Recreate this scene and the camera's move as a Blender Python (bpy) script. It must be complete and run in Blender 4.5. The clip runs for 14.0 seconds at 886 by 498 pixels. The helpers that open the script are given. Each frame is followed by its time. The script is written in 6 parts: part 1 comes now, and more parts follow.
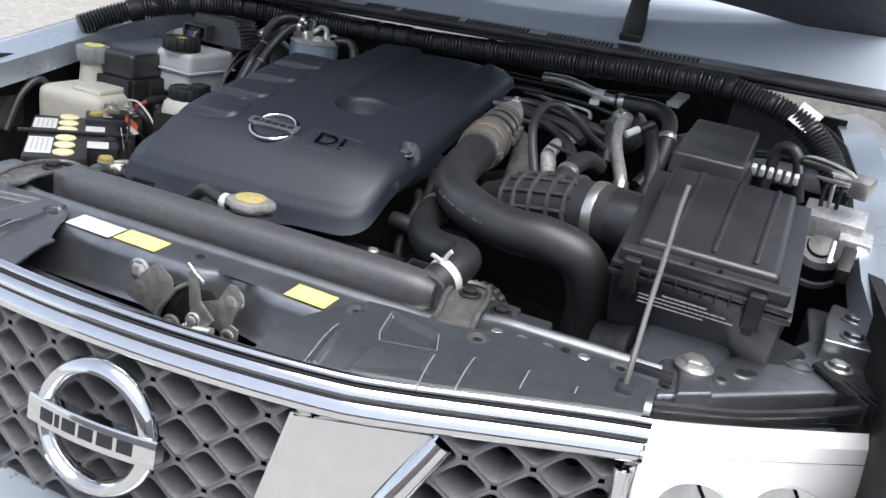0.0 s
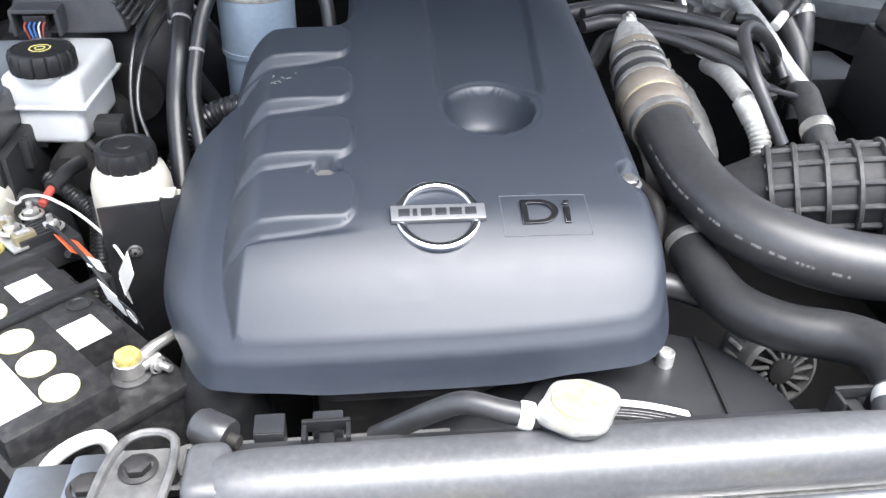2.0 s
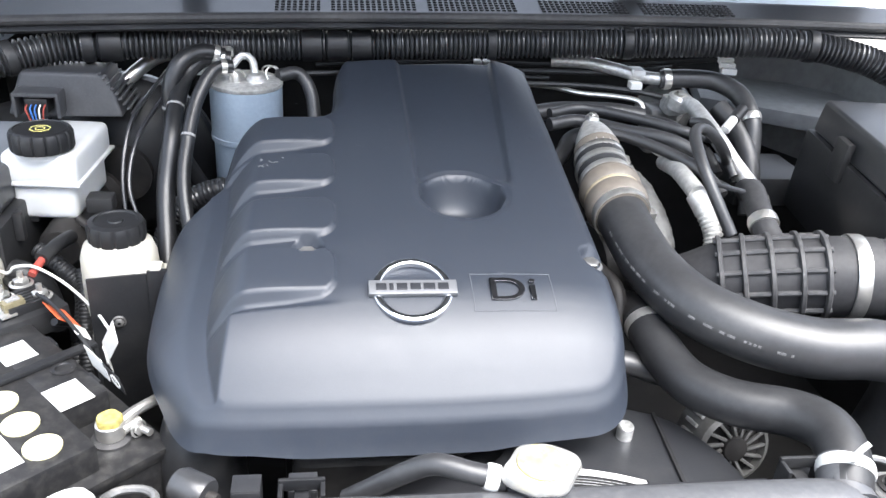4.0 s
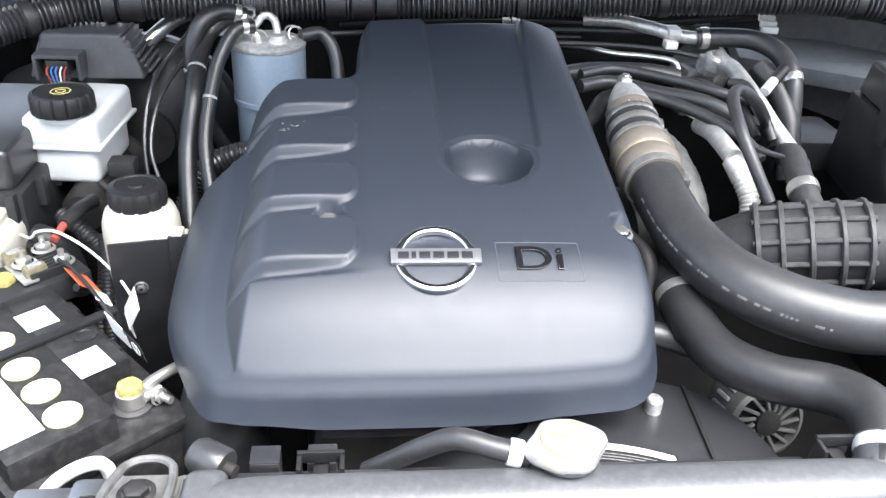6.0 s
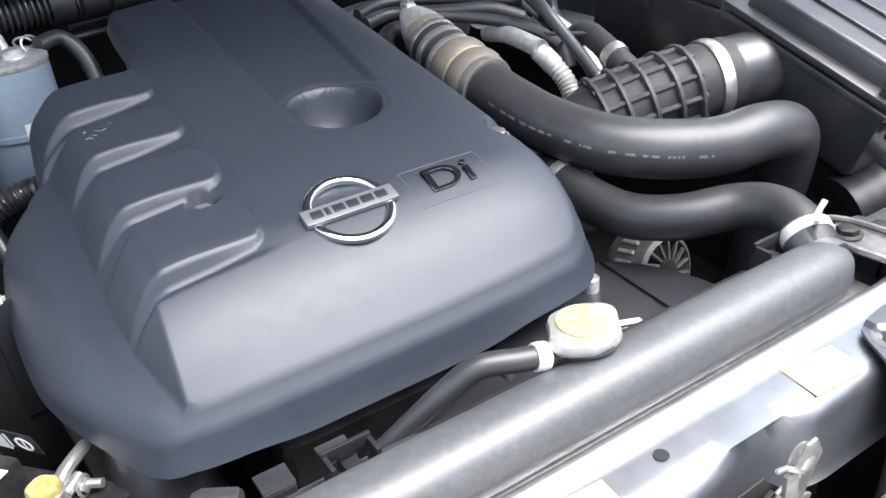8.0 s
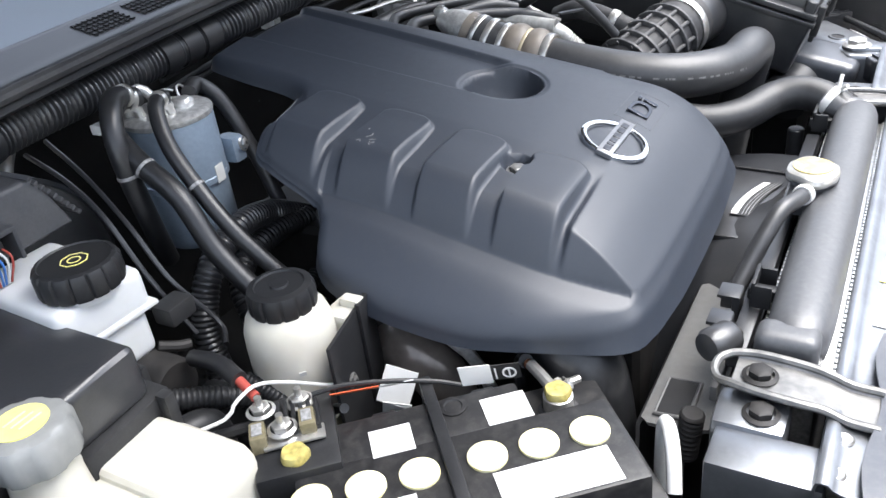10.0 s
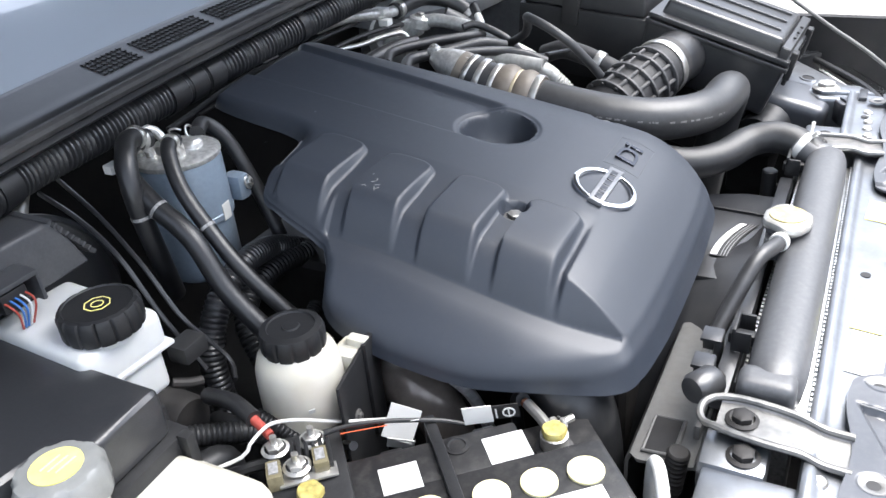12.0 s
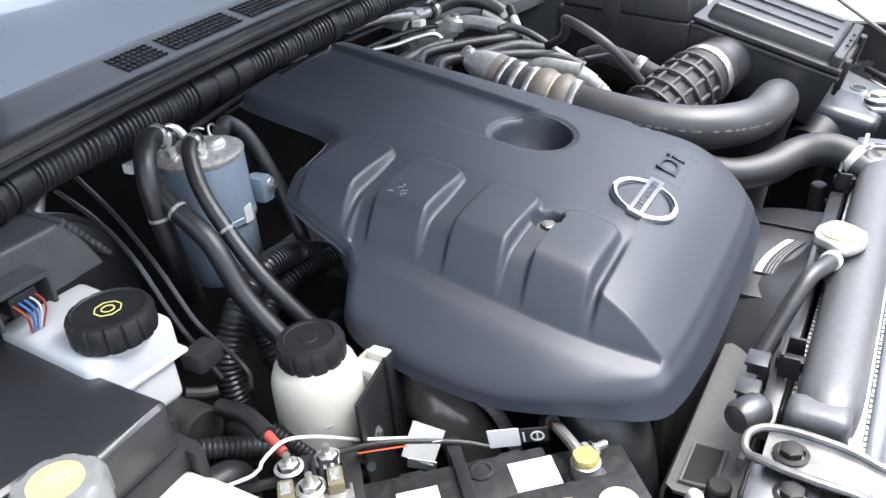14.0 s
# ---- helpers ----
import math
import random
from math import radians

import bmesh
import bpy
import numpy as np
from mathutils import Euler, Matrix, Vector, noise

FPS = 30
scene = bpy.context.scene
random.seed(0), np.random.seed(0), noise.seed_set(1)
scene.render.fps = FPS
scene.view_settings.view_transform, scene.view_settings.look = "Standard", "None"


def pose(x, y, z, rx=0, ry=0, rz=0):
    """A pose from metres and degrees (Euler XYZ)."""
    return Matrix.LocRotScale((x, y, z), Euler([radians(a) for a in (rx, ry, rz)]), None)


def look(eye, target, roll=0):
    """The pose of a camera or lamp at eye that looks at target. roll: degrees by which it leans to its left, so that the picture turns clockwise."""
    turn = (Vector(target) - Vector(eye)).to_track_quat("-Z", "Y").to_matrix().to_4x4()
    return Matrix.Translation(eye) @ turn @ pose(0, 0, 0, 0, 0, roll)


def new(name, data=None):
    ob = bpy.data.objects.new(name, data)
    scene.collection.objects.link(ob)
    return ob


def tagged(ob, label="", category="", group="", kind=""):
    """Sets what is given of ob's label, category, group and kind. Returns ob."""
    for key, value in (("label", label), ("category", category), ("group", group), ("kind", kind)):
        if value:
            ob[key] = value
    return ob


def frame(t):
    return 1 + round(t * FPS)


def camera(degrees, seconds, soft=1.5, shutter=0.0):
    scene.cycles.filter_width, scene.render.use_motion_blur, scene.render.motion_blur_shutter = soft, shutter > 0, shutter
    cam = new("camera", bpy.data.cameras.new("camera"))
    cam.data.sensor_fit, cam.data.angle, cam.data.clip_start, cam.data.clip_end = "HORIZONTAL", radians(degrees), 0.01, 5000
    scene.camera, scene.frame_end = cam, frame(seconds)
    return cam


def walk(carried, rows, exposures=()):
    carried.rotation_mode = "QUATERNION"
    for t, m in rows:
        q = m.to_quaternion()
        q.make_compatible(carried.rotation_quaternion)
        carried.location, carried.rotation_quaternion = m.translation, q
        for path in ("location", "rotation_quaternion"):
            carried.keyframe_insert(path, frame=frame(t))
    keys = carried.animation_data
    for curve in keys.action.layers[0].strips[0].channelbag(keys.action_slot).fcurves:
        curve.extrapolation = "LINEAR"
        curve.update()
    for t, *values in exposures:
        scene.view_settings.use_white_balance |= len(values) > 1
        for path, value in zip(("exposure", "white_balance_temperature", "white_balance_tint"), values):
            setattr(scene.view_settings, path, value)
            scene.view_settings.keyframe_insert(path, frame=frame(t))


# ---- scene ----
cam = camera(57.50, 14.0)
PATH = [
    (0, (0.5869, -0.9536, 1.4349), (0.0343, 0.8356, 0.7323), 9.98),
    (0.5, (0.3271, -0.7534, 1.4438), (-0.0174, 1.0434, 0.6359), 8.74),
    (1, (0.1108, -0.5601, 1.4821), (-0.0908, 1.2348, 0.6233), 6.50),
    (1.5, (-0.0410, -0.4733, 1.4921), (-0.0287, 1.2704, 0.5127), 6.83),
    (2, (-0.1742, -0.4598, 1.5181), (0.0373, 1.1843, 0.3990), 1.96),
    (2.5, (-0.1867, -0.4870, 1.5859), (0.1013, 1.1553, 0.4813), 4.30),
    (3, (-0.1811, -0.4998, 1.5671), (0.1088, 1.2185, 0.5856), 4.86),
    (3.2, (-0.1854, -0.5177, 1.5279), (0.1148, 1.2398, 0.6219), 4.46),
    (5.5, (-0.1807, -0.5108, 1.5306), (0.0507, 1.2258, 0.5658), 3.53),
    (6, (-0.1750, -0.4929, 1.5226), (0.0391, 1.2262, 0.5231), 3.49),
    (6.5, (-0.1559, -0.4769, 1.5203), (0.0529, 1.2243, 0.4897), 3.60),
    (7, (-0.1396, -0.4625, 1.5154), (0.0517, 1.2453, 0.4924), 2.60),
    (7.5, (-0.1864, -0.4425, 1.4981), (0.1691, 1.2578, 0.5068), -1.90),
    (8, (-0.3606, -0.3982, 1.4297), (0.5309, 1.0923, 0.4379), -4.48),
    (8.5, (-0.5321, -0.2727, 1.4142), (0.5229, 1.0733, 0.3771), -9.32),
    (9, (-0.7009, -0.1651, 1.4653), (0.6098, 0.8865, 0.3808), -7.96),
    (9.2, (-0.7950, -0.1374, 1.4607), (0.5978, 0.8637, 0.4321), -9.87),
    (11.3, (-0.9892, -0.0583, 1.5546), (0.5325, 0.7890, 0.5714), -4.94),
    (11.5, (-0.9835, -0.0598, 1.5553), (0.5333, 0.7897, 0.5665), -5.21),
    (12, (-0.9756, -0.0596, 1.5552), (0.5329, 0.7979, 0.5607), -5.46),
    (12.5, (-0.9658, -0.0563, 1.5540), (0.5395, 0.7940, 0.5484), -5.59),
    (13, (-0.9598, -0.0516, 1.5499), (0.5397, 0.8027, 0.5391), -5.47),
    (13.5, (-0.9513, -0.0503, 1.5491), (0.5379, 0.8181, 0.5352), -5.43),
    (14, (-0.9373, -0.0398, 1.5365), (0.5426, 0.8852, 0.5595), -5.21),
]
walk(cam, [(t, look(eye, target, roll)) for t, eye, target, roll in PATH], exposures=[(0.0, 0.85), (0.25, 1.2), (0.5, 1.85), (1.2, 2.36), (2.2, 2.44), (3.0, 2.52), (6.0, 2.52), (7.5, 2.42), (8.0, 2.12), (8.5, 1.9), (9.0, 1.95), (11.5, 2.1), (13.5, 2.15), (14.0, 2.25)])

# ---- world and light: bright overcast day ----
world = bpy.data.worlds.new("sky")
scene.world = world
world.use_nodes = True
wn = world.node_tree.nodes
sky = wn.new("ShaderNodeTexSky")
sky.sky_type, sky.sun_disc = "NISHITA", False
sky.sun_elevation, sky.sun_rotation = radians(72), radians(140)
sky.air_density, sky.dust_density, sky.ozone_density = 1.0, 1.5, 1.0
hsv = wn.new("ShaderNodeHueSaturation")
hsv.inputs["Saturation"].default_value = 0.50
world.node_tree.links.new(sky.outputs[0], hsv.inputs["Color"])
world.node_tree.links.new(hsv.outputs[0], wn["Background"].inputs[0])
wn["Background"].inputs[1].default_value = 0.13
sun_data = bpy.data.lights.new("sun", "SUN")
sun_data.energy, sun_data.angle, sun_data.color = 2.8, radians(58), (1.0, 0.985, 0.985)
sun = new("sun", sun_data)
sun.matrix_world = look((1.15, -1.05, 5.4), (0, 0.2, 1.0))


# ---- materials ----
def mat(name, color, rough=0.5, metal=0.0, vary=0.15, scale=60.0, bump=0.0, dirt=None, dirt_amount=0.3, dirt_scale=9.0, trans=0.0, coat=0.0, ior=1.45, sss=0.0):
    m = bpy.data.materials.new(name)
    m.use_nodes = True
    nt = m.node_tree
    b = nt.nodes["Principled BSDF"]
    b.inputs["Metallic"].default_value = metal
    b.inputs["IOR"].default_value = ior
    b.inputs["Transmission Weight"].default_value = trans
    b.inputs["Coat Weight"].default_value = coat
    if sss:
        b.inputs["Subsurface Weight"].default_value = sss
        b.inputs["Subsurface Radius"].default_value = (0.02, 0.02, 0.015)
    co = nt.nodes.new("ShaderNodeTexCoord")
    fine = nt.nodes.new("ShaderNodeTexNoise")
    fine.inputs["Scale"].default_value, fine.inputs["Detail"].default_value = scale, 6
    wide = nt.nodes.new("ShaderNodeTexNoise")
    wide.inputs["Scale"].default_value, wide.inputs["Detail"].default_value = dirt_scale, 8
    wide.inputs["Roughness"].default_value = 0.65
    nt.links.new(co.outputs["Object"], fine.inputs["Vector"])
    nt.links.new(co.outputs["Object"], wide.inputs["Vector"])
    ramp = nt.nodes.new("ShaderNodeMapRange")
    ramp.inputs["From Min"].default_value, ramp.inputs["From Max"].default_value = 0.3, 0.7
    ramp.inputs["To Min"].default_value, ramp.inputs["To Max"].default_value = 1 - vary, 1 + vary
    nt.links.new(fine.outputs["Fac"], ramp.inputs["Value"])
    mul = nt.nodes.new("ShaderNodeVectorMath")
    mul.operation = "SCALE"
    mul.inputs[0].default_value = color
    nt.links.new(ramp.outputs["Result"], mul.inputs["Scale"])
    mix = nt.nodes.new("ShaderNodeMix")
    mix.data_type = "RGBA"
    cut = nt.nodes.new("ShaderNodeMapRange")
    cut.inputs["From Min"].default_value, cut.inputs["From Max"].default_value = 0.45, 0.75
    cut.inputs["To Max"].default_value = dirt_amount if dirt else 0.0
    nt.links.new(wide.outputs["Fac"], cut.inputs["Value"])
    nt.links.new(cut.outputs["Result"], mix.inputs["Factor"])
    nt.links.new(mul.outputs["Vector"], mix.inputs["A"])
    mix.inputs["B"].default_value = (*(dirt or color), 1)
    nt.links.new(mix.outputs["Result"], b.inputs["Base Color"])
    rr = nt.nodes.new("ShaderNodeMapRange")
    rr.inputs["From Min"].default_value, rr.inputs["From Max"].default_value = 0.3, 0.7
    rr.inputs["To Min"].default_value, rr.inputs["To Max"].default_value = rough * 0.94, min(1.0, rough * 1.07)
    nt.links.new(wide.outputs["Fac"], rr.inputs["Value"])
    nt.links.new(rr.outputs["Result"], b.inputs["Roughness"])
    if bump:
        bn = nt.nodes.new("ShaderNodeBump")
        bn.inputs["Strength"].default_value, bn.inputs["Distance"].default_value = bump, 0.001
        nt.links.new(fine.outputs["Fac"], bn.inputs["Height"])
        nt.links.new(bn.outputs["Normal"], b.inputs["Normal"])
    return m


DUST = (0.20, 0.195, 0.185)
COVER = mat("cover_plastic", (0.0165, 0.0218, 0.0325), 0.49, ior=1.65, vary=0.10, scale=900, bump=0.10, dirt=(0.05, 0.053, 0.06), dirt_amount=0.16, dirt_scale=90)
CHROME = mat("chrome", (0.82, 0.83, 0.85), 0.09, 1.0, vary=0.03)
SATIN = mat("satin_silver", (0.20, 0.205, 0.215), 0.36, 0.5, vary=0.05)
CHROME_INLAY = mat("emblem_inlay_grey", (0.055, 0.058, 0.066), 0.3, 0.6, vary=0.1)
CHROME_DARK = mat("dark_chrome", (0.085, 0.088, 0.10), 0.22, 1.0, vary=0.05)
RUBBER = mat("rubber_hose", (0.025, 0.0255, 0.0275), 0.43, ior=1.6, vary=0.2, scale=120, bump=0.15, dirt=(0.10, 0.10, 0.10), dirt_amount=0.25)
HOSE_BLACK = mat("black_fuel_hose", (0.012, 0.0125, 0.014), 0.36, ior=1.55, vary=0.2, scale=150, bump=0.15, dirt=DUST, dirt_amount=0.10)
HOSE_SATIN = mat("satin_black_hose", (0.017, 0.0175, 0.019), 0.46, ior=1.5, vary=0.2, scale=150, bump=0.15, dirt=(0.10, 0.10, 0.10), dirt_amount=0.15)
RUBBER_DULL = mat("dull_rubber", (0.028, 0.028, 0.030), 0.6, vary=0.2, scale=150, bump=0.2, dirt=DUST, dirt_amount=0.25)
BLACK = mat("black_plastic", (0.013, 0.0135, 0.015), 0.45, vary=0.15, scale=400, bump=0.12, dirt=DUST, dirt_amount=0.12)
BLACK_SATIN = mat("satin_black_plastic", (0.022, 0.023, 0.026), 0.33, ior=1.65, vary=0.12, scale=500, bump=0.1, dirt=DUST, dirt_amount=0.15)
DECK = mat("dusty_silver_paint", (0.265, 0.277, 0.297), 0.35, 0.88, vary=0.10, scale=35, bump=0.05, dirt=(0.15, 0.145, 0.14), dirt_amount=0.45, dirt_scale=28)
DECK_PLASTIC = mat("dusty_deck_plastic", (0.040, 0.044, 0.053), 0.36, ior=1.8, vary=0.10, scale=40, bump=0.0, dirt=(0.24, 0.23, 0.22), dirt_amount=0.12, dirt_scale=140)
LATCH = mat("greasy_zinc", (0.30, 0.295, 0.28), 0.42, 0.6, vary=0.25, scale=80, bump=0.3, dirt=(0.10, 0.085, 0.07), dirt_amount=0.5, dirt_scale=60)
DARK = mat("grimy_metal", (0.022, 0.021, 0.021), 0.6, 0.3, vary=0.4, scale=40, bump=0.4, dirt=(0.08, 0.07, 0.06), dirt_amount=0.4)
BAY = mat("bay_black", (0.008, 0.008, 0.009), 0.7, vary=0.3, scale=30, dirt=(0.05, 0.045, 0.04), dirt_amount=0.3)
TANK = mat("radiator_tank_plastic", (0.058, 0.060, 0.065), 0.46, ior=1.7, vary=0.12, scale=150, bump=0.10, dirt=(0.22, 0.215, 0.21), dirt_amount=0.18, dirt_scale=160)
ALU = mat("cast_aluminium", (0.66, 0.66, 0.65), 0.42, 0.7, vary=0.2, scale=150, bump=0.3, dirt=(0.2, 0.19, 0.17), dirt_amount=0.4, dirt_scale=25)
STEEL = mat("zinc_steel", (0.68, 0.67, 0.64), 0.30, 0.85, vary=0.15, scale=120, bump=0.15, dirt=(0.25, 0.22, 0.18), dirt_amount=0.4, dirt_scale=30)
TAN = mat("tan_silicone", (0.175, 0.155, 0.132), 0.42, vary=0.15, scale=80, bump=0.15, dirt=(0.13, 0.10, 0.075), dirt_amount=0.6, dirt_scale=22)
RING = mat("pale_tan_ring", (0.46, 0.39, 0.27), 0.35, 0.2, vary=0.15, scale=120)
WRAP = mat("pale_wrap", (0.52, 0.52, 0.50), 0.5, 0.3, vary=0.2, scale=90, bump=0.4, dirt=(0.2, 0.18, 0.15), dirt_amount=0.5, dirt_scale=60)
INNER = mat("inner_wing_grey", (0.13, 0.135, 0.14), 0.55, vary=0.15, scale=60, bump=0.1, dirt=DUST, dirt_amount=0.2, dirt_scale=40)
SHIELD = mat("heat_shield", (0.17, 0.17, 0.165), 0.6, 0.4, vary=0.25, scale=70, bump=0.8, dirt=(0.3, 0.27, 0.22), dirt_amount=0.4)
WHITE_TANK = mat("milky_plastic", (0.52, 0.505, 0.445), 0.42, vary=0.05, scale=40, dirt=(0.50, 0.44, 0.30), dirt_amount=0.4, dirt_scale=14, sss=0.25)
WHITE_TANK_BLUE = mat("clear_white_plastic", (0.60, 0.61, 0.61), 0.38, vary=0.04, scale=40, dirt=(0.55, 0.55, 0.52), dirt_amount=0.3, dirt_scale=14, sss=0.25)
FILTER = mat("blue_grey_paint", (0.245, 0.305, 0.375), 0.34, 0.25, vary=0.06, scale=200, dirt=(0.22, 0.22, 0.22), dirt_amount=0.3)
LABEL_WHITE = mat("white_label", (0.66, 0.66, 0.64), 0.45, vary=0.03, dirt=(0.5, 0.48, 0.44), dirt_amount=0.25, dirt_scale=40)
LABEL_YELLOW = mat("yellow_label", (0.80, 0.72, 0.22), 0.5, vary=0.05, dirt=(0.6, 0.58, 0.4), dirt_amount=0.4, dirt_scale=40)
GREY_PLASTIC = mat("grey_shroud_plastic", (0.135, 0.135, 0.132), 0.40, vary=0.1, scale=120, bump=0.1, dirt=(0.13, 0.12, 0.11), dirt_amount=0.5, dirt_scale=40)
# Dusty duct rubber, its base lightened for the light caught on the ribs.
LIT_DUSTY_RIB = mat("lit_dusty_rubber_rib", (0.050, 0.050, 0.052), 0.5, vary=0.2, scale=150, bump=0.2, dirt=DUST, dirt_amount=0.4, dirt_scale=60)
PALE_MARK = mat("pale_mark", (0.24, 0.24, 0.24), 0.5, vary=0.4, scale=300)
SCUFF = mat("faint_scuff", (0.075, 0.08, 0.09), 0.5, vary=0.3, scale=300)
LABEL_GREY = mat("print_grey", (0.45, 0.45, 0.44), 0.5, vary=0.1)
PRINT_DIM = mat("print_dim", (0.16, 0.16, 0.16), 0.5, vary=0.3, scale=200)
# Black for print, and painted as the dark inside of holes and vents.
PRINT_HOLE_BLACK = mat("print_hole_black", (0.015, 0.015, 0.016), 0.5)
RED = mat("red_plastic", (0.34, 0.06, 0.045), 0.45, vary=0.1)
ORANGE = mat("orange_plastic", (0.62, 0.11, 0.035), 0.45, vary=0.1)
BLUE = mat("blue_plastic", (0.05, 0.16, 0.45), 0.45, vary=0.1)
WHITE = mat("white_plastic", (0.66, 0.66, 0.64), 0.45, vary=0.06, dirt=(0.45, 0.42, 0.36), dirt_amount=0.3, dirt_scale=40)
YELLOW_CORR = mat("corroded_yellow", (0.36, 0.30, 0.09), 0.6, vary=0.4, scale=150, bump=0.6, dirt=(0.35, 0.36, 0.20), dirt_amount=0.5, dirt_scale=60)
AMBER = mat("amber_fuse", (0.17, 0.15, 0.095), 0.22, vary=0.2, scale=150, dirt=(0.12, 0.10, 0.06), dirt_amount=0.5, dirt_scale=80)
BRACKET = mat("worn_steel_bracket", (0.17, 0.17, 0.168), 0.42, 0.6, vary=0.2, scale=90, bump=0.25, dirt=(0.40, 0.38, 0.35), dirt_amount=0.35, dirt_scale=40)
COPPER = mat("copper", (0.55, 0.22, 0.12), 0.4, 1.0, vary=0.2)
PAINT = mat("silver_blue_paint", (0.50, 0.56, 0.63), 0.28, 0.55, vary=0.03, scale=800, coat=0.8)
HOOD_MAT = mat("hood_underside", (0.05, 0.054, 0.060), 0.55, vary=0.2, scale=80, bump=0.3)
GRILLE = mat("grille_grey_plastic", (0.15, 0.15, 0.155), 0.5, vary=0.12, scale=200, bump=0.1, dirt=DUST, dirt_amount=0.3, dirt_scale=20)
LENS = mat("lamp_lens", (0.95, 0.95, 0.96), 0.04, trans=1.0, vary=0.0, ior=1.5)
REFLECTOR = mat("lamp_reflector", (0.86, 0.86, 0.87), 0.30, 0.35, vary=0.05)
# Pale blue base colour stands in for the sky mirrored in the windscreen.
SKY_GLASS = mat("sky_tinted_glass", (0.46, 0.51, 0.57), 0.04, vary=0.0, ior=2.2, coat=0.6)
CORE = mat("radiator_core", (0.25, 0.25, 0.25), 0.5, 0.8, vary=0.3, scale=200)
CAP_METAL = mat("worn_cap_metal", (0.46, 0.455, 0.44), 0.34, 0.55, vary=0.12, scale=150, bump=0.2, dirt=(0.5, 0.46, 0.36), dirt_amount=0.5, dirt_scale=60)
CRIMP = mat("crimped_aluminium", (0.62, 0.62, 0.61), 0.33, 1.0, vary=0.2, scale=100, dirt=(0.15, 0.14, 0.13), dirt_amount=0.4, dirt_scale=30)
GROUND = mat("pale_paving", (0.33, 0.32, 0.30), 0.85, vary=0.25, scale=12, bump=0.5, dirt=(0.2, 0.2, 0.19), dirt_amount=0.4, dirt_scale=1.5)


# ---- mesh helpers ----
def root_of(ob):
    while ob.parent:
        ob = ob.parent
    return ob


def to_mesh(name, bm, material, smooth=True, sharp=35):
    bmesh.ops.recalc_face_normals(bm, faces=bm.faces)
    me = bpy.data.meshes.new(name)
    bm.to_mesh(me)
    bm.free()
    me.materials.append(material)
    if smooth:
        me.shade_smooth()
        me.set_sharp_from_angle(angle=radians(sharp))
    return me


def part(name, bm, material, parent, label="", smooth=True, sharp=35):
    bm.transform(Matrix.Translation(-root_of(parent).location))
    ob = new(name, to_mesh(name, bm, material, smooth, sharp))
    ob.parent = parent
    if label:
        tagged(ob, label)
    return ob


def thing(name, at, label, category, group="", kind=""):
    ob = new(name)
    ob.location = at
    ob.empty_display_size = 0.02
    return tagged(ob, label, category, group, kind)


def solid(name, bm, material, label, category, group="", kind="", smooth=True, sharp=35):
    zs = [v.co.z for v in bm.verts]
    c = sum((v.co for v in bm.verts), Vector()) / len(bm.verts)
    at = Vector((c.x, c.y, min(zs)))
    bm.transform(Matrix.Translation(-at))
    ob = new(name, to_mesh(name, bm, material, smooth, sharp))
    ob.location = at
    return tagged(ob, label, category, group, kind)


def box(c, size, bevel=0.003, seg=2, m=None, taper=0.0):
    bm = bmesh.new()
    bmesh.ops.create_cube(bm, size=1)
    for v in bm.verts:
        k = 1 - taper if v.co.z > 0 else 1
        v.co = Vector((v.co.x * size[0] * k, v.co.y * size[1] * k, v.co.z * size[2]))
    if bevel:
        bmesh.ops.bevel(bm, geom=bm.edges[:], offset=bevel, segments=seg, affect="EDGES", profile=0.6)
    if m:
        bm.transform(m)
    bm.transform(Matrix.Translation(c))
    return bm


def lathe(profile, seg=32, m=None, wave=None):
    """Turned about z: profile of (radius, z); one that comes back to its first radius makes a ring. wave(angle, radius): the radius it takes there."""
    bm = bmesh.new()
    rings = []
    for r, z in profile:
        ring = []
        for k in range(seg):
            a = 2 * math.pi * k / seg
            q = wave(a, r) if wave else r
            ring.append(bm.verts.new((q * math.cos(a), q * math.sin(a), z)))
        rings.append(ring)
    for a, b in zip(rings, rings[1:]):
        for k in range(seg):
            bm.faces.new((a[k], a[(k + 1) % seg], b[(k + 1) % seg], b[k]))
    if abs(profile[0][0] - profile[-1][0]) < 0.0045 and profile[0][0] > 0.003 and profile[-1][0] <= profile[1][0]:
        for k in range(seg):
            bm.faces.new((rings[-1][k], rings[-1][(k + 1) % seg], rings[0][(k + 1) % seg], rings[0][k]))
    else:
        bm.faces.new(rings[0][::-1])
        bm.faces.new(rings[-1])
    if m:
        bm.transform(m)
    return bm


def spline(pts, step=0.006):
    p = [Vector(q) for q in pts]
    p = [2 * p[0] - p[1]] + p + [2 * p[-1] - p[-2]]
    out = []
    for i in range(1, len(p) - 2):
        a, b, c, d = p[i - 1 : i + 3]
        n = max(2, int((c - b).length / step))
        for k in range(n):
            t = k / n
            out.append(0.5 * (2 * b + (c - a) * t + (2 * a - 5 * b + 4 * c - d) * t * t + (3 * b - a - 3 * c + d) * t**3))
    return out + [p[-2]]


def frames(line):
    """Right and up at each point of a line, carried along without twist."""
    out, up = [], Vector((0, 0, 1))
    for i, q in enumerate(line):
        d = (line[min(i + 1, len(line) - 1)] - line[max(i - 1, 0)]).normalized()
        if abs(d.dot(up)) > 0.98 and i == 0:
            up = Vector((0, 1, 0))
        right = d.cross(up).normalized()
        up = right.cross(d).normalized()
        out.append((right, up, d))
    return out


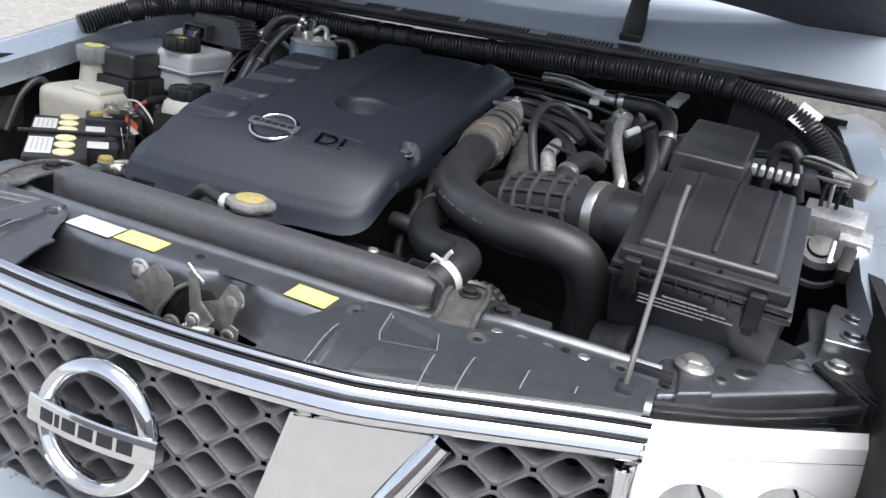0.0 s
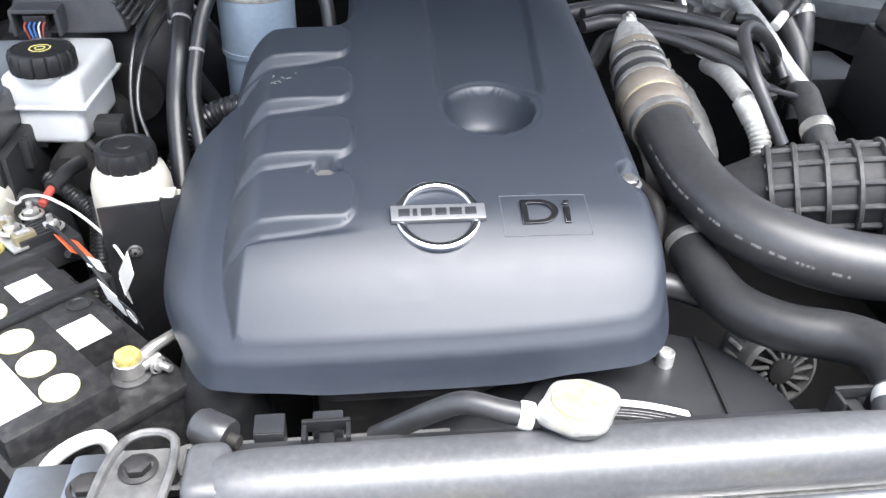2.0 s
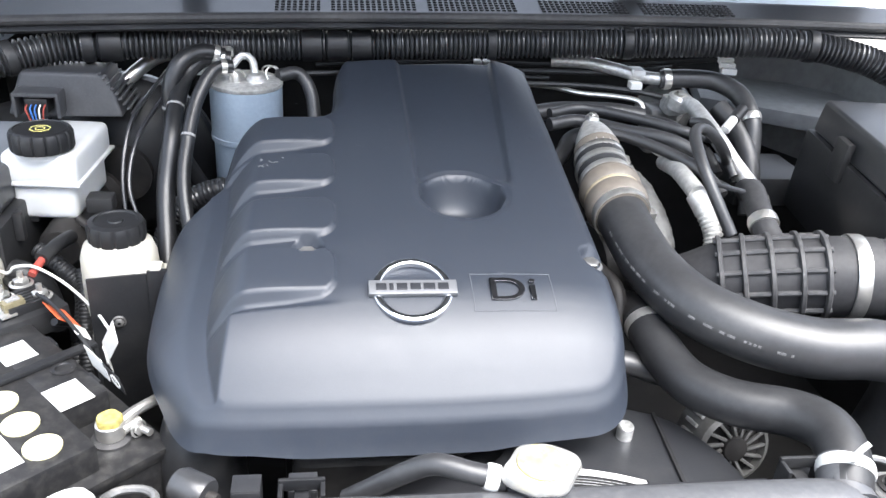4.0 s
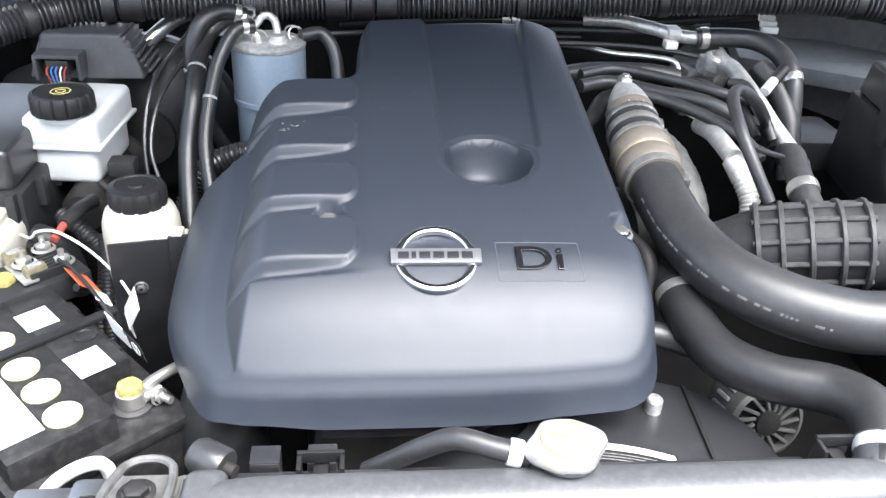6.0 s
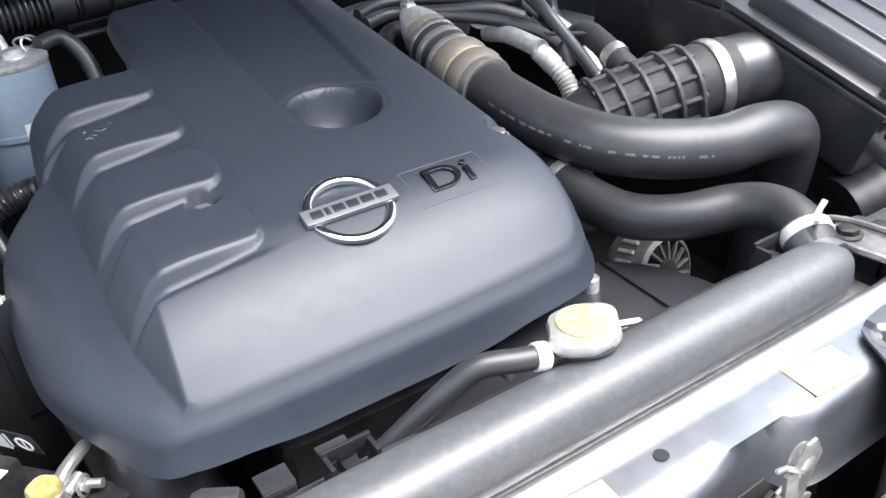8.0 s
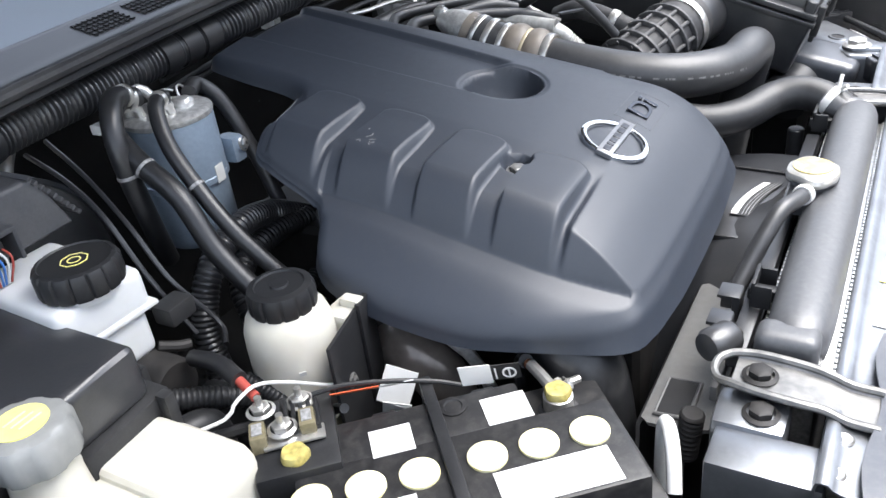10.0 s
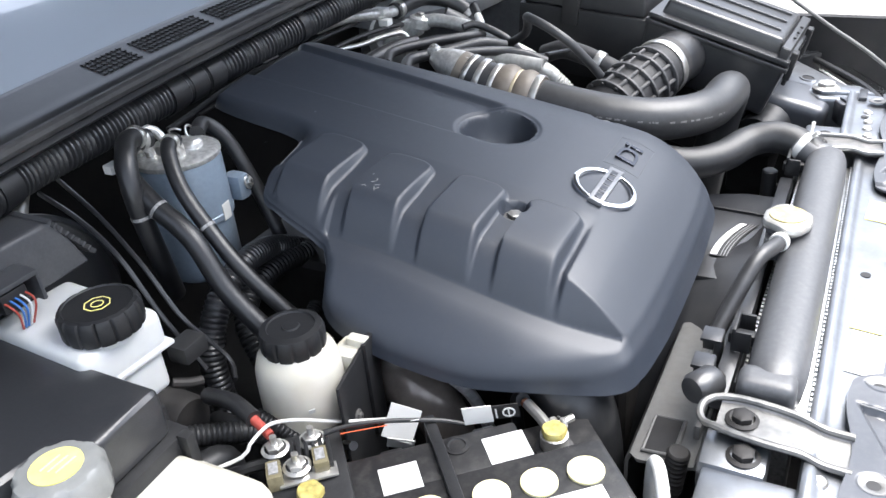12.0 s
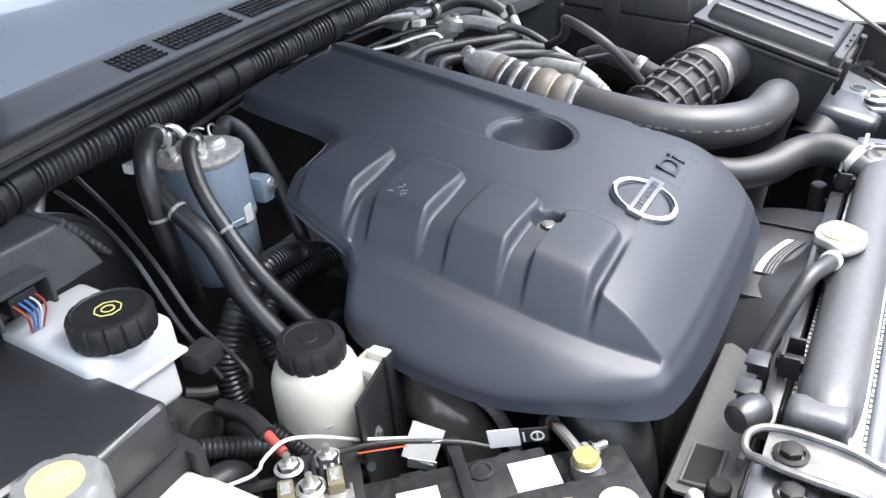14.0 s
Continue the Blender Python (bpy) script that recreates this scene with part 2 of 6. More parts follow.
def tube(pts, r, seg=14, step=0.006, rad=None, ends=True, raw=False):
    """A pipe along points; rad(s, whole) gives its radius s metres from its start."""
    line = [Vector(q) for q in pts] if raw else spline(pts, step)
    bm, rings, s = bmesh.new(), [], 0.0
    whole = sum((b - a).length for a, b in zip(line, line[1:]))
    for i, (q, (right, up, d)) in enumerate(zip(line, frames(line))):
        if i:
            s += (q - line[i - 1]).length
        k = rad(s, whole) if rad else r
        rings.append([bm.verts.new(q + k * (math.cos(2 * math.pi * j / seg) * right + math.sin(2 * math.pi * j / seg) * up)) for j in range(seg)])
    for a, b in zip(rings, rings[1:]):
        for j in range(seg):
            bm.faces.new((a[j], a[(j + 1) % seg], b[(j + 1) % seg], b[j]))
    if ends:
        bm.faces.new(rings[0][::-1])
        bm.faces.new(rings[-1])
    return bm


def corrugated(pts, r, pitch=0.006, depth=0.12, seg=14):
    return tube(pts, r, seg, pitch / 4, lambda s, w: r * (1 - depth * (0.5 + 0.5 * math.cos(2 * math.pi * s / pitch)) ** 2))


def band(pts, r, width, at, thick=0.0015, seg=24):
    """A hose clamp's strap round a pipe, at metres from its start."""
    line = spline(pts, 0.003)
    s, i = 0.0, 0
    while i < len(line) - 2 and s < at:
        s += (line[i + 1] - line[i]).length
        i += 1
    right, up, d = frames(line)[i]
    m = Matrix((right, up, d)).transposed().to_4x4()
    m.translation = line[i]
    h = width / 2
    return lathe([(r - 0.001, -h), (r + thick, -h), (r + thick * 1.4, -h * 0.6), (r + thick * 1.4, h * 0.6), (r + thick, h), (r - 0.001, h)], seg, m), m


def prism(poly, z0, z1, bevel=0.002, seg=2, m=None):
    bm = bmesh.new()
    a = [bm.verts.new((x, y, z0)) for x, y in poly]
    b = [bm.verts.new((x, y, z1)) for x, y in poly]
    n = len(poly)
    bm.faces.new(a[::-1])
    bm.faces.new(b)
    for k in range(n):
        bm.faces.new((a[k], a[(k + 1) % n], b[(k + 1) % n], b[k]))
    bmesh.ops.recalc_face_normals(bm, faces=bm.faces)
    if bevel:
        bmesh.ops.bevel(bm, geom=bm.edges[:], offset=bevel, segments=seg, affect="EDGES", profile=0.6)
    if m:
        bm.transform(m)
    return bm


def join(*bms):
    out = bmesh.new()
    for b in bms:
        me = bpy.data.meshes.new("tmp")
        b.to_mesh(me)
        b.free()
        out.from_mesh(me)
        bpy.data.meshes.remove(me)
    return out


def along(p, d, up=(0, 0, 1)):
    """A pose at p whose z points along d."""
    m = Vector(d).normalized().to_track_quat("Z", "Y").to_matrix().to_4x4()
    m.translation = p
    return m


def bolt(parent, p, d=(0, 0, 1), r=0.008, material=None, name="bolt"):
    m = along(p, d)
    k = r / 0.008
    hexa = lathe([(0.0078 * k, 0.001 * k), (0.008 * k, 0.002 * k), (0.008 * k, 0.0055 * k), (0.006 * k, 0.0065 * k), (0.003 * k, 0.0068 * k)], 6, m)
    flange = lathe([(0.0115 * k, 0), (0.0118 * k, 0.001 * k), (0.009 * k, 0.0025 * k)], 20, m)
    return part(name, join(hexa, flange), material or STEEL, parent, sharp=25)


def smooth(a, b, v):
    t = min(1.0, max(0.0, (v - a) / (b - a)))
    return t * t * (3 - 2 * t)


def closed_spline(pts, n):
    p = [Vector((*q, 0)) for q in pts]
    m, dense = len(p), []
    for i in range(m):
        a, b, c, d = p[i - 1], p[i], p[(i + 1) % m], p[(i + 2) % m]
        for k in range(40):
            t = k / 40
            dense.append(0.5 * (2 * b + (c - a) * t + (2 * a - 5 * b + 4 * c - d) * t * t + (3 * b - a - 3 * c + d) * t**3))
    cum = [0.0]
    for i in range(len(dense)):
        cum.append(cum[-1] + (dense[(i + 1) % len(dense)] - dense[i]).length)
    out, j = [], 0
    for k in range(n):
        s = cum[-1] * k / n
        while cum[j + 1] < s:
            j += 1
        f = (s - cum[j]) / (cum[j + 1] - cum[j])
        out.append(dense[j].lerp(dense[(j + 1) % len(dense)], f))
    return out


def ramp(a, b, v):
    return min(1.0, max(0.0, (v - a) / (b - a)))


# ---- the setting: paving and the car's shell ----
def sheet(rows, thick=0.0, closed=False):
    """A skin through rows of points, made thick along its normals."""
    bm = bmesh.new()
    grid = [[bm.verts.new(q) for q in row] for row in rows]
    for a, b in zip(grid, grid[1:]):
        for k in range(len(a) - (0 if closed else 1)):
            bm.faces.new((a[k], a[(k + 1) % len(a)], b[(k + 1) % len(a)], b[k]))
    if thick:
        bmesh.ops.recalc_face_normals(bm, faces=bm.faces)
        bmesh.ops.solidify(bm, geom=bm.faces[:], thickness=thick)
    return bm


solid("ground", sheet([[(-400, -400, 0), (400, -400, 0)], [(-400, 400, 0), (400, 400, 0)]], 0.0), GROUND, "pale worn paving under the car", "ground", kind="structure", smooth=False)

# Unseen walls, added to darken low sky light and reflections in the bay.
for wall_name, c, size in (("blocker_wall_north", (0, 9.0, 1.6), (22, 0.3, 3.2)), ("blocker_wall_east", (7.5, -1, 1.6), (0.3, 20, 3.2))):
    solid(wall_name, box(c, size, 0.02), GROUND, "plain unseen wall added to cut low sky light and reflections", "wall", kind="structure")

# bay floor, side walls and firewall: dark sheet metal
bay = thing("engine_bay", (0, 0.4, 0.5), "black painted sheet-metal engine bay of a car", "engine bay", kind="structure")
part("bay_floor", box((0.03, 0.42, 0.52), (1.68, 1.5, 0.02), 0.0), BAY, bay)
part("side_wall", box((-0.80, 0.45, 0.80), (0.02, 1.30, 0.56), 0.0), BAY, bay)
part("side_wall", box((0.86, 0.50, 0.80), (0.02, 1.30, 0.56), 0.0), BAY, bay)
part("firewall", box((0, 1.16, 0.86), (1.72, 0.02, 0.68), 0.0), BAY, bay)
# strut towers and the grey shelf behind the air box
part("strut_tower", lathe([(0.13, 0.7), (0.125, 1.02), (0.11, 1.05), (0.05, 1.065), (0.02, 1.068)], 32, Matrix.Translation((-0.66, 0.92, 0))), DARK, bay)
part("inner_wing_shelf", prism([(0.50, 0.86), (0.55, 1.02), (0.86, 1.02), (0.86, 0.72), (0.70, 0.74)], 1.10, 1.13, 0.006), INNER, bay, "grey dusty inner wing panel")

part("inner_wing_apron", sheet([[(0.60, 1.005, z + 0.02), (0.72, 0.985, z + 0.015), (0.80, 0.92, z), (0.825, 0.78, z - 0.01), (0.835, 0.62, z - 0.03)] for z in (0.98, 1.10, 1.19, 1.205)], 0.003), INNER, bay, "grey painted inner wing apron")
def fender_rows(s):
    rows = []
    for y in np.linspace(-0.06 if s > 0 else 0.08, 1.35, 16):
        x0 = 0.80 + (0.07 + 0.055 * smooth(0.26, 0.10, y) if s > 0 else 0.0)
        z0 = 1.035 + 0.155 * smooth(-0.1, 1.1, y) - (0.015 if s > 0 else 0.05) * smooth(0.25, 0.08, y)
        rows.append([(s * (x0 + dx), y, z0 + dz) for dx, dz in ((-0.035, -0.05), (-0.03, -0.004), (0.0, 0.0), (0.03, 0.012), (0.08, 0.0), (0.13, -0.05), (0.15, -0.15), (0.155, -0.45))])
    return rows



for s in (-1, 1):
    solid("fender", sheet(fender_rows(s), 0.002), PAINT, "silver-blue painted front wing beside the engine bay", "car wing", "wings", kind="structure")

# windscreen, cowl panel and raised bonnet
def cowl_y(x):
    return 0.772 - 0.11 * (x - 0.05) ** 2


def cowl_z(x):
    return 0.040 + 0.030 * x


solid("windscreen", sheet([[(x, cowl_y(x) + 0.124 + d, 1.2395 + d * 0.62 + cowl_z(x)) for x in np.linspace(-0.95, 0.98, 15)] for d in np.linspace(0, 0.9, 6)], 0.005), SKY_GLASS, "raked windscreen glass with the sky reflection painted as pale blue", "windscreen", kind="structure")
cowl = thing("cowl_panel", (0, 0.95, 1.2), "black plastic cowl panel with mesh vents below the windscreen", "cowl panel", kind="structure")
prof = [(-0.004, 1.216), (-0.015, 1.216), (-0.019, 1.220), (-0.008, 1.230), (0.012, 1.233), (0.024, 1.225), (0.028, 1.217), (0.034, 1.217), (0.040, 1.224), (0.050, 1.2265), (0.058, 1.2275), (0.070, 1.2295), (0.118, 1.2405), (0.126, 1.2425), (0.134, 1.238)]
part("panel", sheet([[(x, cowl_y(x) + dy, z + cowl_z(x)) for x in np.linspace(-0.92, 0.95, 40)] for dy, z in prof], 0.003), BLACK_SATIN, cowl, sharp=60)
part("seal", tube([(x, cowl_y(x) - 0.012, 1.234 + cowl_z(x)) for x in np.linspace(-0.92, 0.95, 16)], 0.008, 10, 0.03), RUBBER_DULL, cowl, "rubber bonnet seal")
for x0, n in ((-0.262, 8), (-0.172, 15), (-0.012, 16), (0.18, 16), (0.355, 17)):
    holes = []
    for i in range(n):
        for j in range(5):
            x = x0 + 0.0095 * i
            holes.append(box((x, cowl_y(x) + 0.070 + 0.0095 * j, 1.2297 + 0.0022 * j + cowl_z(x)), (0.0058, 0.0062, 0.003), 0))
    part("vent", join(*holes), PRINT_HOLE_BLACK, cowl, "mesh vent in the cowl", smooth=False)


def bump_stop(p):
    t = thing("bonnet_buffer", p, "black rubber bonnet buffer standing on the cowl", "bonnet buffer", "bonnet buffers")
    x, y, z = p
    part("stop", lathe([(0.024, z - 0.06), (0.024, z - 0.005), (0.023, z + 0.004), (0.022, z + 0.012), (0.020, z + 0.034), (0.022, z + 0.038), (0.021, z + 0.048), (0.014, z + 0.058), (0.004, z + 0.061)], 20, Matrix.Translation((x, y, 0))), BLACK, t)
    part("foot", box((x, y - 0.008, z - 0.045), (0.05, 0.04, 0.02), 0.006), BLACK, t)


bump_stop((-0.405, 0.93, 1.30))
bump_stop((0.353, 0.925, 1.352))

hood_rows = [[(x, 1.02 - 0.91 * d + 0.12 * (x / 0.85) ** 2 * d, 1.450 + 0.66 * d - 0.05 * (x / 0.85) ** 2 + 0.02 * math.sin(9 * x) ** 2 * smooth(0, 0.1, d)) for x in np.linspace(-0.84, 0.86, 36)] for d in np.linspace(0, 1.1, 24)]
solid("bonnet", sheet(hood_rows, 0.03), HOOD_MAT, "raised bonnet with dark inner panel above the engine", "bonnet", kind="structure")

# ---- front end ----
front = thing("radiator_support", (0, -0.1, 0.55), "dusty black radiator support with tie bar, labels and bolts", "radiator support", kind="structure")
def bar_shift(x, y):
    return 0.027 * smooth(0.33, 0.37, x) * smooth(-0.13, -0.095, y)


bar_prof = ((-0.066, 0.955), (-0.066, 0.992), (-0.0675, 0.9985), (-0.071, 1.000), (-0.076, 0.9995), (-0.080, 0.9955), (-0.086, 0.9930), (-0.094, 0.9925), (-0.110, 0.9915), (-0.125, 0.990), (-0.134, 0.986), (-0.139, 0.975), (-0.142, 0.93), (-0.150, 0.922))
bar_rows = [[(x, y + bar_shift(x, y) + (0.012 * smooth(0.07, 0.0, abs(x - 0.065)) if y < -0.13 else 0), z + 0.015 * smooth(0.29, 0.42, abs(x)) + 0.0004 * math.sin(31 * x) * math.sin(17 * x + y * 40)) for x in np.linspace(-0.46, 0.60, 150)] for y, z in bar_prof]
part("tie_bar", sheet(bar_rows, 0.002), DECK, front, sharp=50)
# spot welds on the land beside the bracket
for x, y in ((0.403, -0.080), (0.434, -0.078), (0.466, -0.078), (0.511, -0.076), (-0.40, -0.082), (-0.44, -0.08)):
    part("weld_spot", lathe([(0.0075, 1.0078), (0.006, 1.0095), (0.0035, 1.0090), (0.0, 1.0088)], 14, Matrix.Translation((x, y, 0.0005))), STEEL, front)
part("core_frame", box((-0.43, -0.03, 0.75), (0.05, 0.09, 0.5), 0.006), DECK, front)
part("core_frame", box((0.43, -0.03, 0.75), (0.05, 0.09, 0.5), 0.006), DECK, front)
for x, y, z in ((-0.010, -0.101, 0.9925), (-0.266, -0.103, 0.9925), (0.488, -0.072, 1.0082)):
    part("bolt_hole", lathe([(0.006, z), (0.0061, z + 0.0006), (0.0, z + 0.0006)], 16, Matrix.Translation((x, y, 0))), PRINT_HOLE_BLACK, front)
for (x, y, w, d, a), c in (((-0.176, -0.110, 0.078, 0.036, -3), LABEL_WHITE), ((-0.098, -0.109, 0.070, 0.034, -3), LABEL_YELLOW), ((0.166, -0.112, 0.060, 0.036, -4), LABEL_YELLOW)):
    lab = part("label", box((0, 0, 0), (w, d, 0.0006), 0, m=pose(x, y, 0.9927, 3.5, 0, a)), c, front, "paper caution label", smooth=False)
    for k in range(3):
        part("print_line", box((0, 0, 0), (w * (0.8 - 0.15 * (k % 2)), 0.0022, 0.0003), 0, m=pose(x, y + 0.009 - 0.009 * k, 0.9932 + 0.0006 * (1 - k), 3.5, 0, a)), LABEL_GREY, lab, smooth=False)

# right and left rails beyond the tie bar, towards the wings
def rail(s):
    flip = lambda q: q if s > 0 else q[::-1]
    body = [(0.60, -0.095), (0.66, -0.052), (0.80, 0.058), (0.845, 0.085), (0.86, 0.14), (0.86, 0.36), (0.79, 0.36), (0.785, 0.22), (0.745, 0.15), (0.64, 0.040), (0.595, 0.01)]
    r = part("side_rail", prism(flip([(s * x, y) for x, y in body]), 0.925, 0.998, 0.007, 3), DECK, front)
    band_poly = [(0.622, -0.085), (0.662, -0.056), (0.658, 0.010), (0.642, 0.026), (0.618, 0.008)]
    part("rail_clamp", prism(flip([(s * x, y) for x, y in band_poly]), 0.93, 1.004, 0.005, 3), DECK, front)
    tab = [(0.566, -0.092), (0.612, -0.088), (0.610, -0.012), (0.575, -0.030)]
    part("side_tab", prism(flip([(s * x, y) for x, y in tab]), 0.955, 0.996, 0.004, 3), DECK_PLASTIC, front)
    part("side_tab", prism(flip([(s * x, y) for x, y in [(0.578, -0.08), (0.604, -0.078), (0.603, -0.026), (0.583, -0.038)]]), 0.993, 1.0005, 0.002, 2), DECK_PLASTIC, front)
    part("weld_spot", lathe([(0.008, 1.0003), (0.006, 1.002), (0.003, 1.0015), (0, 1.0012)], 14, Matrix.Translation((s * 0.592, -0.052, 0))), STEEL, front)
    bolt(front, (s * 0.636, 0.000, 1.004), r=0.0115)
    bolt(front, (s * 0.636, 0.000, 1.0035), r=0.0165)
    for x, y, a, w in ((0.670, -0.002, 0.006, 1), (0.699, 0.037, 0.010, 1.5)):
        part("slot", lathe([(a + 0.004, 0.9982), (a + 0.003, 1.0000), (a, 1.0002), (a, 0.9990)], 20, pose(s * x, y, 0, 0, 0, 40 * s) @ Matrix.Diagonal((w, 1, 1, 1))), DECK, front)
        part("slot", lathe([(a, 0.9984), (a, 0.9990), (0, 0.9990)], 20, pose(s * x, y, 0, 0, 0, 40 * s) @ Matrix.Diagonal((w, 1, 1, 1))), PRINT_HOLE_BLACK, front)
    part("plug", lathe([(0.019, 0.998), (0.0185, 1.0005), (0.014, 1.0005), (0.0135, 0.9995), (0.011, 1.0008), (0, 1.0012)], 28, Matrix.Translation((s * 0.765, 0.112, 0))), DECK, front)
    # finned clip bolted over the rail
    fm = pose(s * 0.826, 0.085, 1.0, 0, 0, 33 * s)
    part("fin_clip", prism(flip([(s * -0.026, -0.03), (s * 0.022, -0.03), (s * 0.026, 0.03), (s * 0.004, 0.062), (s * -0.022, 0.05)]), 0.0, 0.007, 0.003, 2, fm), BLACK, front)
    for k in range(4):
        part("fin_clip", box((0, 0, 0), (0.0045, 0.06, 0.066), 0.002, m=fm @ pose(0.0125 * k - 0.021, -0.026, -0.024)), BLACK, front)
    bolt(front, (s * 0.812, 0.118, 1.007), r=0.0125)
    # bolted plate behind, below the wing
    plate = [(0.79, 0.155), (0.862, 0.16), (0.875, 0.30), (0.815, 0.315), (0.80, 0.24)]
    part("corner_plate", prism(flip([(s * x, y) for x, y in plate]), 0.945, 1.028, 0.004, 3), DECK, front)
    for x, y in ((0.838, 0.258), (0.830, 0.187)):
        bolt(front, (s * x, y, 1.028), r=0.012, material=DECK)


rail(1)
rail(-1)

# moulded deck plates on both sides of the latch
def deck_z(x, y):
    a = abs(x)
    return 0.994 + 0.016 * smooth(0.25, 0.5, a) - 0.016 * smooth(-0.20, -0.27, y) + 0.006 * smooth(0.62, 0.45, a) * smooth(-0.22, -0.12, y)


def front_y(x):
    a = abs(x)
    return -0.278 + 0.012 * (a / 0.2) ** 2 if a < 0.3 else -0.251 + 0.33 * (a - 0.3) ** 1.05


def inside(poly, x, y):
    """Signed depth of a point in a convex polygon, counter-clockwise."""
    return min(((bx - ax) * (y - ay) - (by - ay) * (x - ax)) / math.hypot(bx - ax, by - ay) for (ax, ay), (bx, by) in zip(poly, poly[1:] + poly[:1]))


PAD = [(0.359, -0.171), (0.347, -0.134), (0.275, -0.106), (0.283, -0.160), (0.291, -0.178)]
FIELD = [(0.281, -0.262), (0.365, -0.250), (0.361, -0.184), (0.291, -0.192)]


def deck_relief(a, y):
    z = deck_z(a, y)
    z -= 0.0090 * smooth(-0.002, 0.0045, inside(PAD, a, y))
    z += 0.0060 * smooth(-0.002, 0.0045, inside(FIELD, a, y))
    z += 0.0045 * smooth(0.235, 0.239, a)
    for ra, y0, y1 in ((0.405, -0.245, -0.168), (0.467, -0.218, -0.166), (0.521, -0.195, -0.167), (0.2375, -0.262, -0.170), (0.246, -0.255, -0.180)):
        along_rib = smooth(y0 - 0.004, y0 + 0.004, y) * (1 - smooth(y1 - 0.014, y1 + 0.002, y))
        z += 0.0060 * along_rib * math.exp(-((a - ra) / 0.0026) ** 2)
    for ha, hy in ((0.236, -0.124), (0.391, -0.123), (0.556, -0.088)):
        z -= 0.003 * (1 - smooth(0.010, 0.015, math.hypot(a - ha, y - hy)))
    return z


for s in (-1, 1):
    rows = []
    for i in range(201):
        a = 0.172 + (0.592 - 0.172) * i / 200
        y1 = -0.100 - 0.085 * smooth(0.235, 0.172, a) - 0.004 * math.sin(a * 40)
        y0 = front_y(a) + 0.012
        row = [(s * a, y0 - 0.006, deck_z(a, y0) - 0.020), (s * a, y0 - 0.003, deck_z(a, y0) - 0.006)]
        rows.append(row + [(s * a, y0 + (y1 - y0) * k / 80, deck_relief(a, y0 + (y1 - y0) * k / 80)) for k in range(81)])
    d = solid("deck_plate", sheet(rows, 0.003), DECK_PLASTIC, "dusty black plastic cover plate with ribs over the radiator support", "cover plate", "deck plates", kind="structure", sharp=40)
    for a, y in ((0.236, -0.124), (0.391, -0.123), (0.556, -0.088)):
        z = deck_relief(a, y)
        part("washer", lathe([(0.0145, z), (0.0140, z + 0.0016), (0.0095, z + 0.0018), (0.0060, z + 0.0006), (0.0058, z - 0.002)], 24, Matrix.Translation((s * a, y, 0))), BRACKET, d, "pale worn washer round a hole")
        part("hole", lathe([(0.0058, z + 0.0002), (0.0058, z + 0.0006), (0.0, z + 0.0006)], 16, Matrix.Translation((s * a, y, 0))), PRINT_HOLE_BLACK, d)
    # worn pale edges of the mouldings
    for line in ([PAD[k] for k in (1, 0, 4, 3, 2)], [FIELD[2], FIELD[1]], [(0.405, -0.240), (0.405, -0.172)], [(0.467, -0.214), (0.467, -0.170)], [(0.521, -0.192), (0.521, -0.170)], [(0.2375, -0.258), (0.2375, -0.174)]):
        pts = []
        for (ax, ay), (bx, by) in zip(line, line[1:]):
            pts += [(s * (ax + (bx - ax) * f), ay + (by - ay) * f, deck_relief(ax + (bx - ax) * f, ay + (by - ay) * f) + 0.0002) for f in np.linspace(0, 0.95, 8)]
        part("worn_edge", tube(pts, 0.0009, 6, raw=True), PALE_MARK, d)
carrier_rows = [[(x, front_y(x) + dy, z) for x in np.linspace(-0.30, 0.30, 60)] for dy, z in ((0.010, 0.972), (0.020, 0.966), (0.030, 0.961), (0.060, 0.953), (0.075, 0.948), (0.080, 0.93), (0.09, 0.85))]
solid("grille_carrier", sheet(carrier_rows, 0.003), DECK_PLASTIC, "dusty grey plastic ledge behind the chrome moulding", "grille carrier", kind="structure", sharp=50)

# bonnet latch
latch = thing("bonnet_latch", (0, -0.16, 0.90), "greasy steel bonnet latch with spring and hook", "latch")


def latch_plate(name, poly, y, thick=0.003, material=None, lean=0):
    return part(name, prism(poly, -thick / 2, thick / 2, 0.0008, 2, m=pose(0, y, 0.95, 90 + lean, 0, 0) @ Matrix.Translation((0, -0.95, 0))), material or LATCH, latch)


latch_plate("side_plate", [(-0.079, 0.936), (-0.027, 0.917), (-0.020, 0.942), (-0.005, 0.961), (-0.011, 0.980), (-0.034, 0.997), (-0.052, 0.978), (-0.078, 0.948)], -0.158)
latch_plate("side_plate", [(0.029, 0.949), (0.037, 0.926), (0.064, 0.931), (0.072, 0.922), (0.093, 0.921), (0.094, 0.939), (0.083, 0.944), (0.097, 0.981), (0.087, 0.999), (0.076, 0.998), (0.062, 0.972), (0.039, 0.963)], -0.160)
latch_plate("back_plate", [(-0.05, 0.90), (0.07, 0.90), (0.075, 0.945), (0.045, 0.975), (0.0, 0.972), (-0.045, 0.955)], -0.150, 0.002, DARK)
latch_plate("lever", [(0.036, 0.935), (0.060, 0.940), (0.068, 0.951), (0.047, 0.972), (0.040, 1.010), (0.028, 1.008), (0.031, 0.968)], -0.176, 0.004)
latch_plate("pawl", [(-0.006, 0.955), (0.008, 0.948), (0.020, 0.972), (0.030, 0.985), (0.026, 0.992), (0.008, 0.982)], -0.170, 0.004, DARK)
